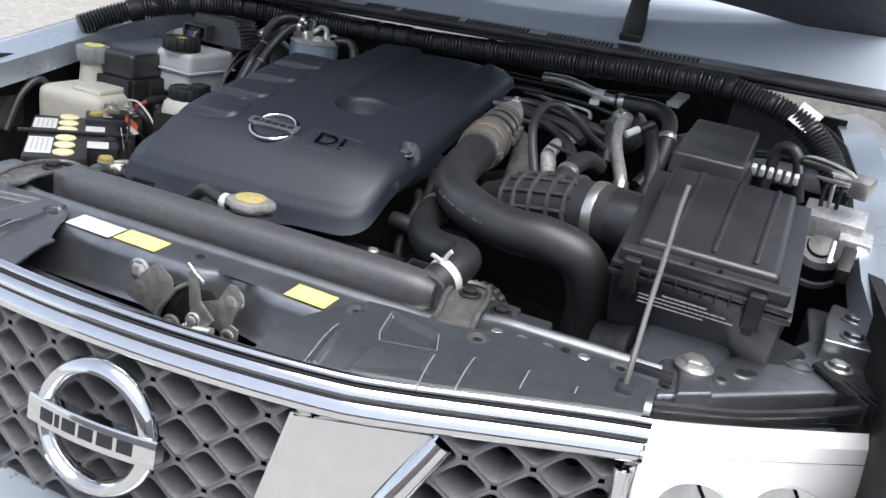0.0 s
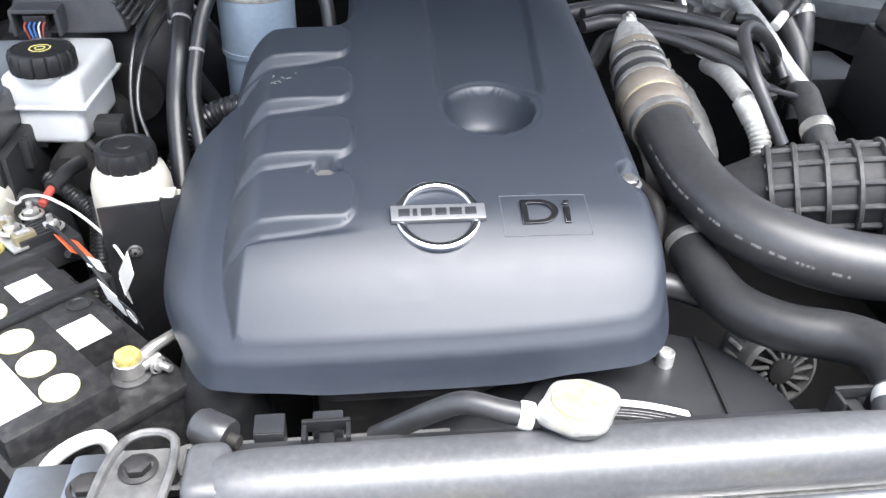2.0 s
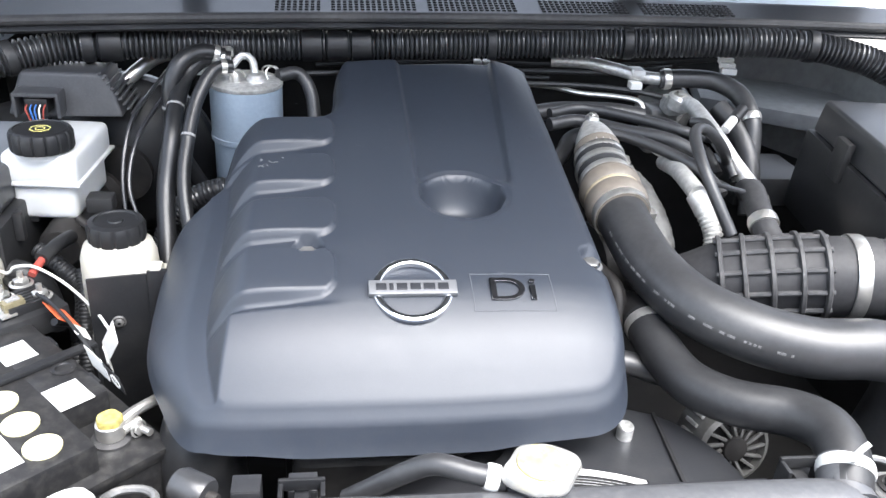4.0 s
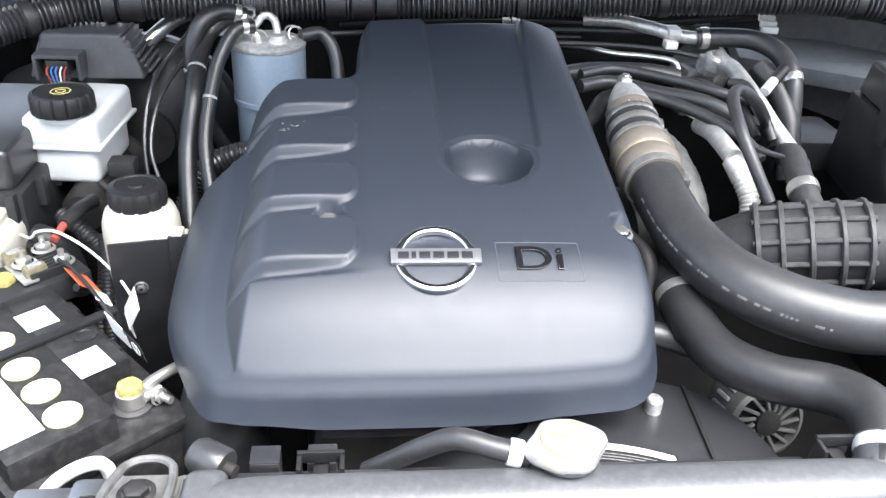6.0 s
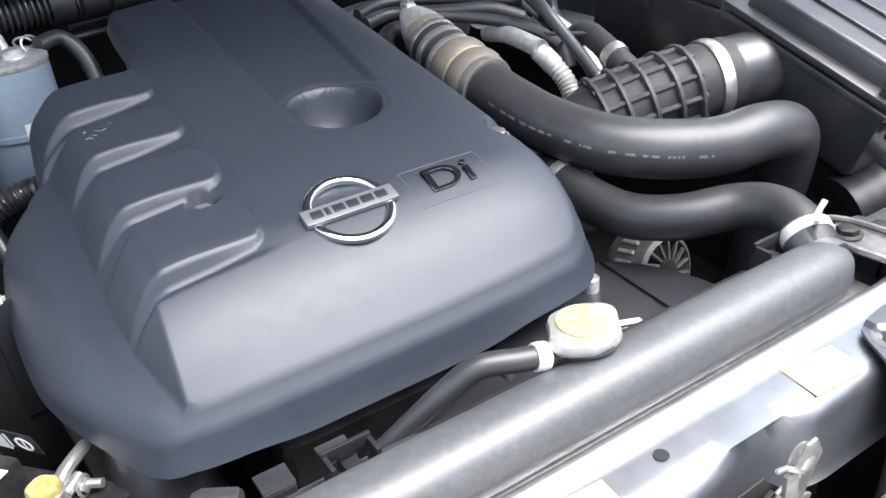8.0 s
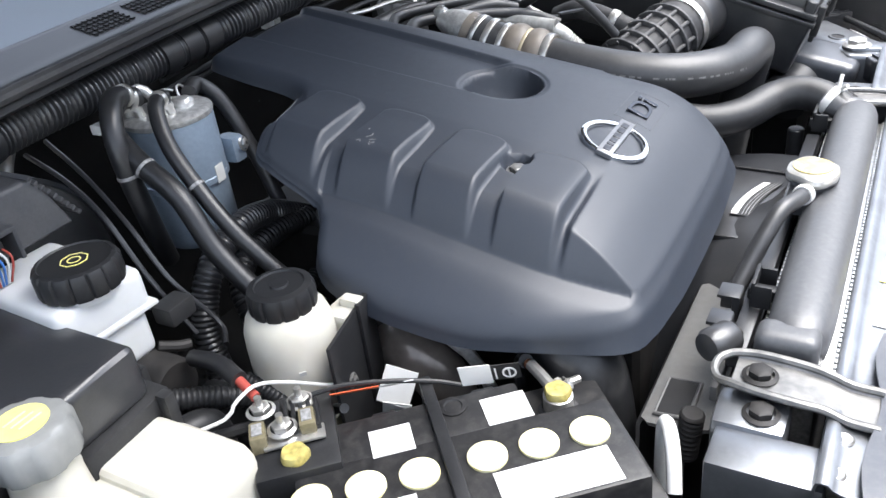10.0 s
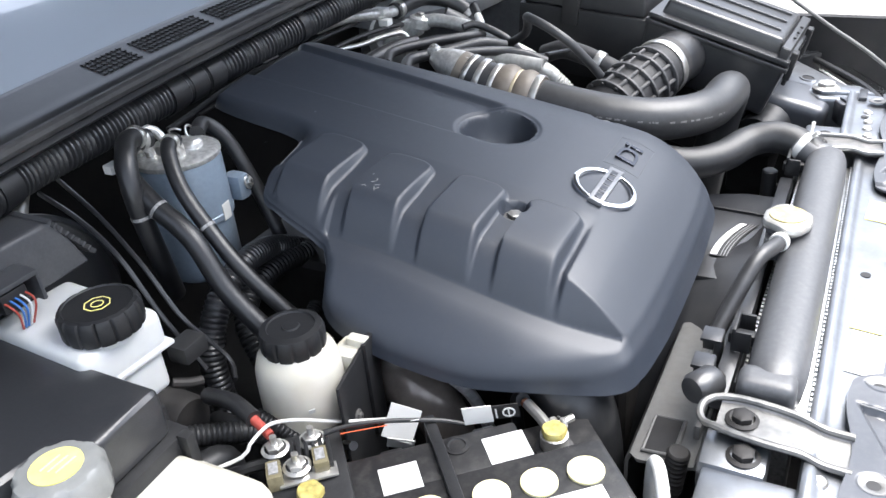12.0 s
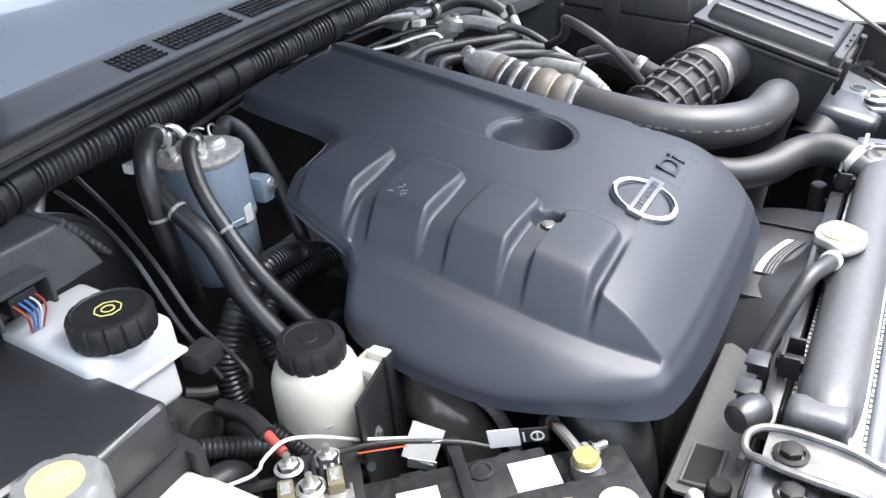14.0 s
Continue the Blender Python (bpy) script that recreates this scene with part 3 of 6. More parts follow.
part("cable_arc", tube([(-0.023, -0.172, 0.918), (-0.017, -0.174, 0.939), (-0.002, -0.175, 0.960), (0.011, -0.176, 0.978), (0.027, -0.176, 0.990)], 0.0032, 8), LATCH, latch)
part("release_wire", tube([(0.024, -0.172, 1.012), (0.027, -0.176, 1.017), (0.038, -0.178, 1.009), (0.049, -0.176, 0.999), (0.047, -0.174, 0.996)], 0.0022, 8), STEEL, latch)
part("spring", corrugated([(0.027, -0.182, 0.931), (0.070, -0.182, 0.938)], 0.0062, 0.0032, 0.3, 10), STEEL, latch)
part("eyelet", lathe([(0.007, -0.002), (0.0095, -0.001), (0.0095, 0.001), (0.007, 0.002)], 16, along((0.083, -0.168, 0.931), (0, 1, 0))), STEEL, latch)
for p in ((-0.066, -0.152, 0.974), (0.081, -0.154, 0.976)):
    bolt(latch, p, (0, -1, 0.15), 0.0105)
bolt(latch, (0.040, -0.180, 0.944), (0, -1, 0.2), 0.0075)
bolt(latch, (-0.003, -0.165, 0.919), (0, -1, 0.1), 0.0095, LATCH)

# chrome moulding, grille mesh, badge, headlamps, bumper
def strip(prof, n=60, span=0.605):
    return sheet([[(x, front_y(x) + dy, z + 0.012 * smooth(0.25, 0.6, abs(x))) for x in np.linspace(-span, span, n)] for dy, z in prof], 0.002)


grille = thing("grille", (0, -0.28, 0.62), "grey lattice radiator grille framed by chrome mouldings", "grille")
part("chrome_moulding", strip([(0.014, 0.984), (0.006, 0.990), (0.0, 0.990), (-0.004, 0.986), (-0.003, 0.982), (-0.008, 0.980), (-0.013, 0.974), (-0.014, 0.970), (-0.009, 0.967), (-0.012, 0.963), (-0.020, 0.956), (-0.022, 0.948), (-0.016, 0.942), (0.0, 0.938)]), CHROME, grille, sharp=60)
for dy, z in ((-0.0075, 0.9835), (-0.0145, 0.9682)):
    part("dark_groove", strip([(dy + 0.004, z + 0.0022), (dy, z + 0.0014), (dy, z - 0.0014), (dy + 0.004, z - 0.0022)]), CHROME_DARK, grille, "dark line along the chrome moulding")
# Near-black sheet added for the shade behind the lattice openings.
part("shade_backing", sheet([[(x, front_y(x) + 0.055, z) for x in np.linspace(-0.60, 0.60, 30)] for z in (0.62, 0.95)], 0.003), BAY, grille)


def lattice_cell(cx, cz, keep):
    """One rounded opening with its rim and deep walls."""
    n, bm, loops = 28, bmesh.new(), []
    for size, power, depth in ((1.0, 1.0, 0.0), (0.80, 0.86, -0.0015), (0.74, 0.80, 0.0), (0.70, 0.78, 0.005), (0.62, 0.80, 0.05)):
        loop = []
        for k in range(n):
            a = 2 * math.pi * k / n + math.pi / n
            c, s = math.cos(a), math.sin(a)
            d = (abs(c) ** (1 / power) + abs(s) ** (1 / power)) ** power
            x, z = cx + 0.0362 * size * c / d, cz + 0.0328 * size * s / d
            x, z = min(max(x, keep[0]), keep[1]), min(max(z, keep[2]), keep[3])
            loop.append(bm.verts.new((x, front_y(x) - 0.010 + depth + 0.025 * (0.93 - z), z)))
        loops.append(loop)
    for p, q in zip(loops, loops[1:]):
        for k in range(n):
            bm.faces.new((p[k], p[(k + 1) % n], q[(k + 1) % n], q[k]))
    return bm


for x0, x1, z0, z1 in ((-0.262, 0.262, 0.64, 0.945), (0.36, 0.588, 0.68, 0.955), (-0.588, -0.36, 0.68, 0.955)):
    for i in range(-12, 13):
        for j in range(-12, 13):
            cx, cz = 0.139 + 0.036 * (i + j), 0.888 + 0.0325 * (j - i)
            if x0 - 0.03 < cx < x1 + 0.03 and z0 - 0.03 < cz < z1 + 0.03:
                part("lattice_cell", lattice_cell(cx, cz, (x0, x1, z0, z1)), GRILLE, grille, sharp=60)
for s in (-1, 1):
    edge = [(0.238, 0.940), (0.400, 0.950), (0.335, 0.80), (0.29, 0.66), (0.17, 0.66), (0.212, 0.80)]
    bm = bmesh.new()
    f = [bm.verts.new((s * x, front_y(x) - 0.014 - 0.22 * (0.95 - z), z)) for x, z in edge]
    g = [bm.verts.new((s * x * 1.0, front_y(x) + 0.02, z)) for x, z in edge]
    bm.faces.new(f)
    for k in range(6):
        bm.faces.new((f[k], f[(k + 1) % 6], g[(k + 1) % 6], g[k]))
    bmesh.ops.recalc_face_normals(bm, faces=bm.faces)
    bmesh.ops.bevel(bm, geom=[e for e in bm.edges if e.is_manifold], offset=0.006, segments=3, affect="EDGES")
    part("chrome_strut", bm, CHROME, grille, "slanting chrome strut")
    bm = tube([(s * 0.40, front_y(0.40) - 0.012, 0.935), (s * 0.36, front_y(0.36) - 0.034, 0.86), (s * 0.31, front_y(0.31) - 0.055, 0.76), (s * 0.28, front_y(0.3) - 0.075, 0.66)], 0.016, 12)
    part("chrome_frame", bm, CHROME, grille)
    bm = tube([(s * 0.590, front_y(0.59) - 0.012, 0.945), (s * 0.592, front_y(0.59) - 0.012, 0.86), (s * 0.57, front_y(0.57) - 0.014, 0.74), (s * 0.55, front_y(0.55) - 0.014, 0.68)], 0.012, 12)
    part("chrome_frame", bm, CHROME, grille)

badge = thing("front_badge", (0.01, -0.31, 0.76), "round chrome badge with a flat cross bar on the grille", "badge")
tilt = pose(0.010, -0.312, 0.848, 82, 0, 0)
ring = lathe([(0.063, -0.006), (0.084, -0.006), (0.086, 0.0), (0.080, 0.010), (0.070, 0.012), (0.064, 0.006)], 64, tilt)
part("ring", ring, CHROME, badge, sharp=50)
bar_rows = []
for x in np.linspace(-0.091, 0.091, 25):
    h, d = 0.0175, 1.1 * x * x
    bar_rows.append([(x, -h, 0.003 - d), (x, -h, 0.017 - d), (x, -h + 0.003, 0.019 - d), (x, h - 0.003, 0.019 - d), (x, h, 0.017 - d), (x, h, 0.003 - d)])
bar = sheet(bar_rows, closed=True)
bmesh.ops.holes_fill(bar, edges=[e for e in bar.edges if e.is_boundary], sides=12)
bmesh.ops.recalc_face_normals(bar, faces=bar.faces)
bar.transform(tilt)
part("cross_bar", bar, CHROME, badge)
for k, w in enumerate((0.020, 0.007, 0.020, 0.020, 0.021, 0.020)):
    x = (-0.062, -0.045, -0.027, -0.002, 0.024, 0.050)[k] + 0.004
    part("dark_inlay", box((0, 0, 0), (w, 0.016, 0.0012), 0.0003, m=tilt @ pose(x, 0, 0.0190 - 1.1 * x * x, 0, math.degrees(2.2 * x), 0)), CHROME_DARK, badge, "dark block on the badge bar")

for s in (-1, 1):
    lamp = thing("headlamp", (s * 0.72, -0.1, 0.78), "clear-lensed headlamp with bright chrome reflector", "headlamp", "headlamps")
    lens_rows = []
    for i in range(14):
        x = 0.602 + 0.27 * i / 13
        yf = -0.165 + 0.62 * (x - 0.602) ** 1.1
        lens_rows.append([(s * x, yf + dy, z) for dy, z in ((0.06, 0.985), (0.01, 0.982), (-0.012, 0.972), (-0.03, 0.93), (-0.04, 0.86), (-0.04, 0.78), (-0.02, 0.74))])
    ln = part("lens", sheet(lens_rows, 0.003), LENS, lamp, "clear plastic lens")
    ln.visible_shadow = False
    part("bezel", sheet([[(q[0], q[1] + 0.05, q[2] - 0.01) for q in row[1:]] for row in lens_rows], 0.002), REFLECTOR, lamp)
    for x in (0.68, 0.78):
        y = -0.165 + 0.62 * (x - 0.602) ** 1.1
        part("reflector_bowl", lathe([(0.045, -0.03), (0.04, -0.015), (0.028, 0.0), (0.01, 0.012), (0.0, 0.013)], 28, along((s * x, y, 0.900), (s * 0.1, 1, 0))), CHROME, lamp)
        part("bulb_cap", lathe([(0.014, -0.012), (0.013, -0.022), (0.008, -0.028), (0.0, -0.029)], 20, along((s * x, y, 0.900), (s * 0.1, 1, 0))), TAN, lamp, "brown bulb cap")
    part("housing", box((s * 0.735, 0.120, 0.85), (0.26, 0.08, 0.14), 0.01), BLACK, lamp)
    part("top_seal", tube([(s * 0.60, -0.105, 0.990), (s * 0.70, -0.06, 0.992), (s * 0.80, 0.01, 0.995), (s * 0.86, 0.06, 0.998)], 0.006, 8), BLACK, lamp)

bumper_rows = [[(x, front_y(x) - 0.03 + dy, z) for x in np.linspace(-0.60, 0.60, 30)] for dy, z in ((0.03, 0.69), (-0.02, 0.68), (-0.05, 0.62), (-0.06, 0.5), (-0.03, 0.35))]
solid("bumper", sheet(bumper_rows, 0.004), PAINT, "silver-blue painted front bumper below the grille", "bumper", kind="structure")

# building across the yard, seen only in the chrome
yard = thing("building", (0, -11, 0), "pale building with a grey roller shutter and an orange band", "building")
part("wall", box((-4.9, -11, 2.0), (8.2, 0.3, 4.0), 0.01), GROUND, yard)
part("wall", box((7.4, -11, 2.0), (9.2, 0.3, 4.0), 0.01), GROUND, yard)
part("wall", box((1.0, -11, 3.6), (3.6, 0.3, 0.8), 0.01), GROUND, yard)
part("fascia", box((1.0, -10.8, 3.55), (12.0, 0.08, 0.35), 0.01), ORANGE, yard, "orange fascia band")
for k in range(30):
    part("slat", box((1.0, -10.98, 0.06 + 0.107 * k), (3.6, 0.03, 0.095), 0.012), GRILLE, yard)
part("roof", box((2.0, -11.6, 4.1), (22.5, 1.8, 0.2), 0.02), DARK, yard)
# Near-black panel on the wall paints the dark inside of an opening.
part("doorway_shade", box((5.2, -10.84, 1.05), (1.1, 0.04, 2.1), 0.01), BAY, yard)


# ---- radiator ----
rad = thing("radiator", (0, -0.03, 0.55), "radiator with dusty grey plastic top tank and crimped rim", "radiator")
part("core", box((0, -0.032, 0.76), (0.62, 0.045, 0.44), 0.003), CORE, rad)
tank_rows = []
for i in range(41):
    x = -0.302 + 0.604 * i / 40
    e = min(1.0, (1 - (abs(x) / 0.302) ** 14)) ** 0.5 if abs(x) < 0.302 else 0.0
    ring = []
    for k in range(20):
        a = 2 * math.pi * k / 20
        ry, rz = 0.030 * (0.55 + 0.45 * e), 0.030 * (0.6 + 0.4 * e)
        ring.append((x, -0.030 + ry * math.copysign(abs(math.cos(a)) ** 0.85, math.cos(a)), 1.006 + rz * math.copysign(abs(math.sin(a)) ** 0.85, math.sin(a))))
    tank_rows.append(ring)
bm = sheet(tank_rows, closed=True)
bmesh.ops.holes_fill(bm, edges=[e for e in bm.edges if e.is_boundary], sides=40)
part("top_tank", bm, TANK, rad, sharp=50)
part("end_block", box((-0.296, -0.024, 1.004), (0.036, 0.056, 0.052), 0.013, 4), TANK, rad)
part("rim", box((0, -0.031, 0.982), (0.63, 0.066, 0.012), 0.002), CRIMP, rad)
for k in range(74):
    x = -0.305 + 0.61 * k / 73
    for y in (-0.0655, 0.003):
        part("crimp_tab", box((x, y, 0.985), (0.0055, 0.003, 0.016), 0), CRIMP, rad, smooth=False)
neck = part("filler_neck", join(lathe([(0.024, 1.015), (0.024, 1.036), (0.029, 1.040), (0.029, 1.044), (0.02, 1.044)], 28, Matrix.Translation((0, -0.004, 0))), box((0, -0.006, 1.018), (0.062, 0.05, 0.03), 0.006)), TANK, rad)
part("overflow_nipple", tube([(-0.02, -0.004, 1.036), (-0.045, -0.002, 1.036)], 0.0055, 10), ALU, neck)
cap = part("cap", lathe([(0.027, 1.041), (0.029, 1.043), (0.030, 1.047), (0.0285, 1.052), (0.024, 1.0545), (0.0, 1.0555)], 48, Matrix.Translation((0, -0.004, 0)), lambda a, r: r * (1 + 0.26 * max(0, math.cos(2 * (a - 0.30))) ** 2.4 + 0.03 * math.cos(6 * a)) if r > 0.026 else r * (1 + 0.10 * max(0, math.cos(2 * (a - 0.3))) ** 3)), CAP_METAL, rad, "worn aluminium radiator cap")
# The yellow is paled with whitish patches for sky glare on the disc.
part("disc", lathe([(0.0225, 1.0545), (0.0225, 1.0562), (0.0205, 1.0568), (0.0, 1.0575)], 32, Matrix.Translation((0, -0.004, 0))), mat("glare_paled_cap_paint", (0.50, 0.40, 0.16), 0.4, vary=0.15, scale=120, dirt=(0.60, 0.58, 0.52), dirt_amount=0.6, dirt_scale=60, coat=0.3), cap, "yellow disc with sky glare painted in as pale patches")
ovf_pts = [(-0.03, -0.003, 1.036), (-0.06, 0.004, 1.040), (-0.09, 0.016, 1.040), (-0.115, 0.026, 1.022), (-0.14, 0.036, 0.998), (-0.165, 0.045, 0.975)]
ovf = solid("overflow_hose", tube(ovf_pts, 0.0098, 14), RUBBER, "thin black overflow hose at the radiator cap", "hose")
clip, _ = band(ovf_pts, 0.0098, 0.012, 0.012)
part("clip", clip, WHITE, ovf, "pale spring clip")

# end fittings of the tank
fm = along((-0.302, 0.036, 1.004), (-0.85, 0.5, 0.05))
fit_l = part("inlet_stub", lathe([(0.0130, -0.016), (0.0145, -0.013), (0.0145, 0.008), (0.012, 0.013), (0.005, 0.0145), (0.0, 0.0145)], 26, fm @ Matrix.Scale(1.15, 4)), BLACK_SATIN, rad)
part("stub_pin", lathe([(0.006, -0.028), (0.006, -0.014), (0.0, -0.014)], 14, fm), DARK, fit_l)
for x, y in ((-0.205, 0.012), (0.262, 0.014)):
    part("shroud_clip", join(box((x - 0.018, y, 1.010), (0.004, 0.02, 0.026), 0.001), box((x + 0.018, y, 1.010), (0.004, 0.02, 0.026), 0.001), box((x, y + 0.008, 1.020), (0.040, 0.004, 0.012), 0.001), box((x, y, 1.004), (0.014, 0.03, 0.014), 0.003)), BLACK, rad)


def rad_bracket(x, s):
    t = thing("radiator_bracket", (x, -0.02, 1.0), "pressed steel radiator bracket with a raised rim and bolt", "bracket", "radiator brackets")
    line = [(0.0, 0.012, 1.012), (0.0, -0.010, 1.013), (0.0, -0.045, 1.013), (0.0, -0.064, 1.012), (0.0, -0.082, 1.007), (0.0, -0.106, 1.0075)]
    rows = []
    for i, (dx, y, z) in enumerate(line):
        w = (0.022, 0.026, 0.026, 0.024, 0.024, 0.024)[i]
        rows.append([(x + s * (0.10 * (0.012 - y)) + u * w, y, z + (0.004 if abs(u) > 0.9 else 0.0)) for u in (-1, -0.82, -0.3, 0.3, 0.82, 1)])
    part("plate", sheet(rows, 0.003), BRACKET, t)
    rim = [rows[k][0] for k in range(5, -1, -1)] + [(x - 0.018, 0.022, 1.014), (x - 0.008, 0.028, 1.014), (x + 0.008, 0.028, 1.014), (x + 0.018, 0.022, 1.014)] + [rows[k][-1] for k in range(6)]
    part("rim", tube(rim, 0.0038, 8), BRACKET, t)
    bolt(t, (x + s * 0.003, -0.010, 1.014), r=0.0105, material=DARK)


rad_bracket(-0.348, -1)
rad_bracket(0.340, 1)
for s in (-1, 1):
    m = solid("radiator_mount", box((s * 0.385, -0.01, 0.985), (0.05, 0.06, 0.04), 0.008), DECK, "painted steel mount under the radiator bracket", "mount", "radiator mounts")
    bolt(m, (s * 0.390, -0.018, 1.005), r=0.0105, material=DARK)

# fan shroud
shroud = thing("fan_shroud", (0, 0.1, 0.6), "black plastic fan shroud behind the radiator with a warning label", "fan shroud")
rows = []
for k in range(40):
    a = math.pi * k / 39
    c, s = math.cos(a), math.sin(a)
    rows.append([(0.02 + 0.30 * c, 0.012, 0.62 + 0.36 * min(1, s * 3)), (0.02 + 0.27 * c, 0.05, 0.62 + 0.345 * s ** 0.6), (0.02 + 0.25 * c, 0.11, 0.64 + 0.31 * s), (0.02 + 0.245 * c, 0.16, 0.64 + 0.30 * s)])
part("ring_duct", sheet(rows, 0.003), BLACK_SATIN, shroud)
part("upper_rail", box((-0.03, 0.020, 0.985), (0.54, 0.018, 0.020), 0.003), BLACK_SATIN, shroud)
part("top_panel", prism([(-0.02, 0.03), (0.246, 0.03), (0.246, 0.066), (0.244, 0.08), (0.236, 0.108), (0.219, 0.141), (0.203, 0.161), (0.184, 0.175), (0.160, 0.185), (0.06, 0.185), (-0.02, 0.10)], 0.945, 0.957, 0.003), BLACK_SATIN, shroud)
part("seam", box((0, 0, 0), (0.004, 0.145, 0.005), 0.0005, m=pose(0.179, 0.101, 0.9585, 0, 0, -4)), PRINT_HOLE_BLACK, shroud)
rows = [[(0.035 + 0.105 * i / 11, y - 0.024 * (i / 11) ** 2, 0.9595) for i in range(12)] for y in (0.066, 0.092)]
lab = part("warning_label", sheet(rows, 0.0006), PRINT_HOLE_BLACK, shroud, "curved label with pale printed bars")
for j, (y, w) in enumerate(((0.0865, 0.0090), (0.0770, 0.0010), (0.0730, 0.0010), (0.0690, 0.0010))):
    rows = [[(0.037 + 0.100 * i / 11, yy - 0.024 * (i / 11) ** 2, 0.9605) for i in range(12)] for yy in (y - w / 2, y + w / 2)]
    part("print_line", sheet(rows, 0.0003), LABEL_WHITE if j == 0 else PALE_MARK, lab)

# ---- engine block underneath and engine cover ----
eng = thing("engine_block", (-0.05, 0.45, 0.55), "grimy engine block and head under the plastic cover", "engine")
part("head", box((-0.08, 0.45, 0.90), (0.30, 0.52, 0.20), 0.02, 3), DARK, eng)
part("block", box((-0.05, 0.45, 0.70), (0.36, 0.58, 0.26), 0.03, 3), DARK, eng)
part("timing_case", box((-0.05, 0.165, 0.80), (0.34, 0.06, 0.28), 0.02, 3), DARK, eng)

BASE_Y = [0.08, 0.100, 0.112, 0.125, 0.142, 0.165, 0.200, 0.28, 0.376, 0.54, 0.78]
BASE_Z = [1.003, 1.025, 1.038, 1.051, 1.069, 1.087, 1.106, 1.124, 1.142, 1.171, 1.210]


def pocket(x, y):
    """Depth of the scoop at the right edge."""
    return sum(bd * (1 - smooth(br * 0.80, br, math.hypot(x - bx, y - by))) for bx, by, br, bd in ((0.124, 0.265, 0.021, 0.013),))


def cover_wall(y):
    return float(np.interp(y, [0.117, 0.179, 0.186, 0.193], [-0.287, -0.279, -0.278, -0.262]))


def cover_crease(y):
    """Where the ribs meet the shelf on the left."""
    c = sum(float(np.interp(y + d, [0.10, 0.117, 0.16, 0.208, 0.305, 0.402, 0.477], [-0.282, -0.288, -0.300, -0.308, -0.306, -0.302, -0.306])) for d in (-0.024, -0.012, 0, 0.012, 0.024)) / 5
    return min(c, cover_wall(y) - 0.001)


def cover_height(x, y):
    wall, crease = cover_wall(y), cover_crease(y)
    shelf = sum(float(np.interp(y + d, [0.06, 0.117, 0.208, 0.305, 0.402, 0.477, 0.58], [1.008, 1.026, 1.049, 1.070, 1.091, 1.104, 1.125])) for d in (-0.03, -0.015, 0, 0.015, 0.03)) / 5
    if y > 0.474:
        shelf += 0.008
    if x < crease:
        if y < 0.474:
            d = crease - x
            return shelf - 0.30 * d - 2.6 * max(0, d - 0.020) ** 1.5
        return shelf - 1.5 * (crease - x)
    u = max(x, wall)
    base = sum(float(np.interp(y + d, BASE_Y, BASE_Z)) for d in (-0.012, -0.006, 0, 0.006, 0.012)) / 5
    w = 0.30 if u < -0.02 else 0.158
    top = base - 0.020 * abs((u + 0.02) / w) ** 4
    t = min(1.3, max(0.0, (-0.160 - u) / 0.15))
    side = ramp(0.186, 0.192, y)
    crest = top + side * (0.0045 * smooth(0, 0.05, t) + 0.003 * smooth(0.2, 0.65, t))
    z = top - side * 0.0065 * smooth(-0.05, 0.50, t)
    if side > 0:
        valley = z
        for yc in (0.233, 0.327, 0.424, 0.519):
            tip = 0.075 + 0.10 * abs((y - yc + 0.002) / 0.034) ** 4
            m = ramp(yc - 0.0365, yc - 0.0315, y) * (1 - ramp(yc + 0.029, yc + 0.0335, y)) * ramp(tip, tip + 0.018, t)
            z = max(z, valley + (crest - valley) * m)
    if x < wall:
        f = (x - crease) / (wall - crease)
        z = shelf + (z - shelf) * (f ** 0.85 + (1 - (1 - f) ** 1.7 - f ** 0.85) * ramp(0.184, 0.194, y))
    # channel towards the rear and the round bowl
    edge = 0.048 + 0.09 * max(0.0, y - 0.41)
    z -= 0.009 * smooth(0.385, 0.42, y) * smooth(-0.076, -0.066, x) * (1 - smooth(edge - 0.005, edge + 0.005, x))
    r = math.hypot(x + 0.018, y - 0.376)
    if r < 0.064:
        z -= 0.002 * (1 - smooth(0.056, 0.062, r))
    if r < 0.053:
        z -= 0.052 * (1 - (r / 0.053) ** 5.5)
    r = math.hypot(x + 0.203, y - 0.275)
    if r < 0.0175:
        z += (1.1045 - z) * (1 - ramp(0.0145, 0.0175, r))
    return z - pocket(x, y)


OUTLINE = [(-0.287, 0.108), (-0.20, 0.101), (-0.05, 0.100), (0.06, 0.104), (0.105, 0.114), (0.127, 0.144), (0.136, 0.20), (0.140, 0.30), (0.142, 0.45), (0.146, 0.62), (0.146, 0.750), (0.136, 0.778), (0.0, 0.772), (-0.14, 0.752), (-0.160, 0.740),
           (-0.168, 0.68), (-0.172, 0.612), (-0.188, 0.580), (-0.235, 0.574), (-0.284, 0.569), (-0.2985, 0.563), (-0.303, 0.548), (-0.308, 0.52), (-0.313, 0.485), (-0.321, 0.466), (-0.346, 0.456), (-0.367, 0.445), (-0.378, 0.415), (-0.382, 0.34), (-0.376, 0.25), (-0.352, 0.175), (-0.318, 0.125)]


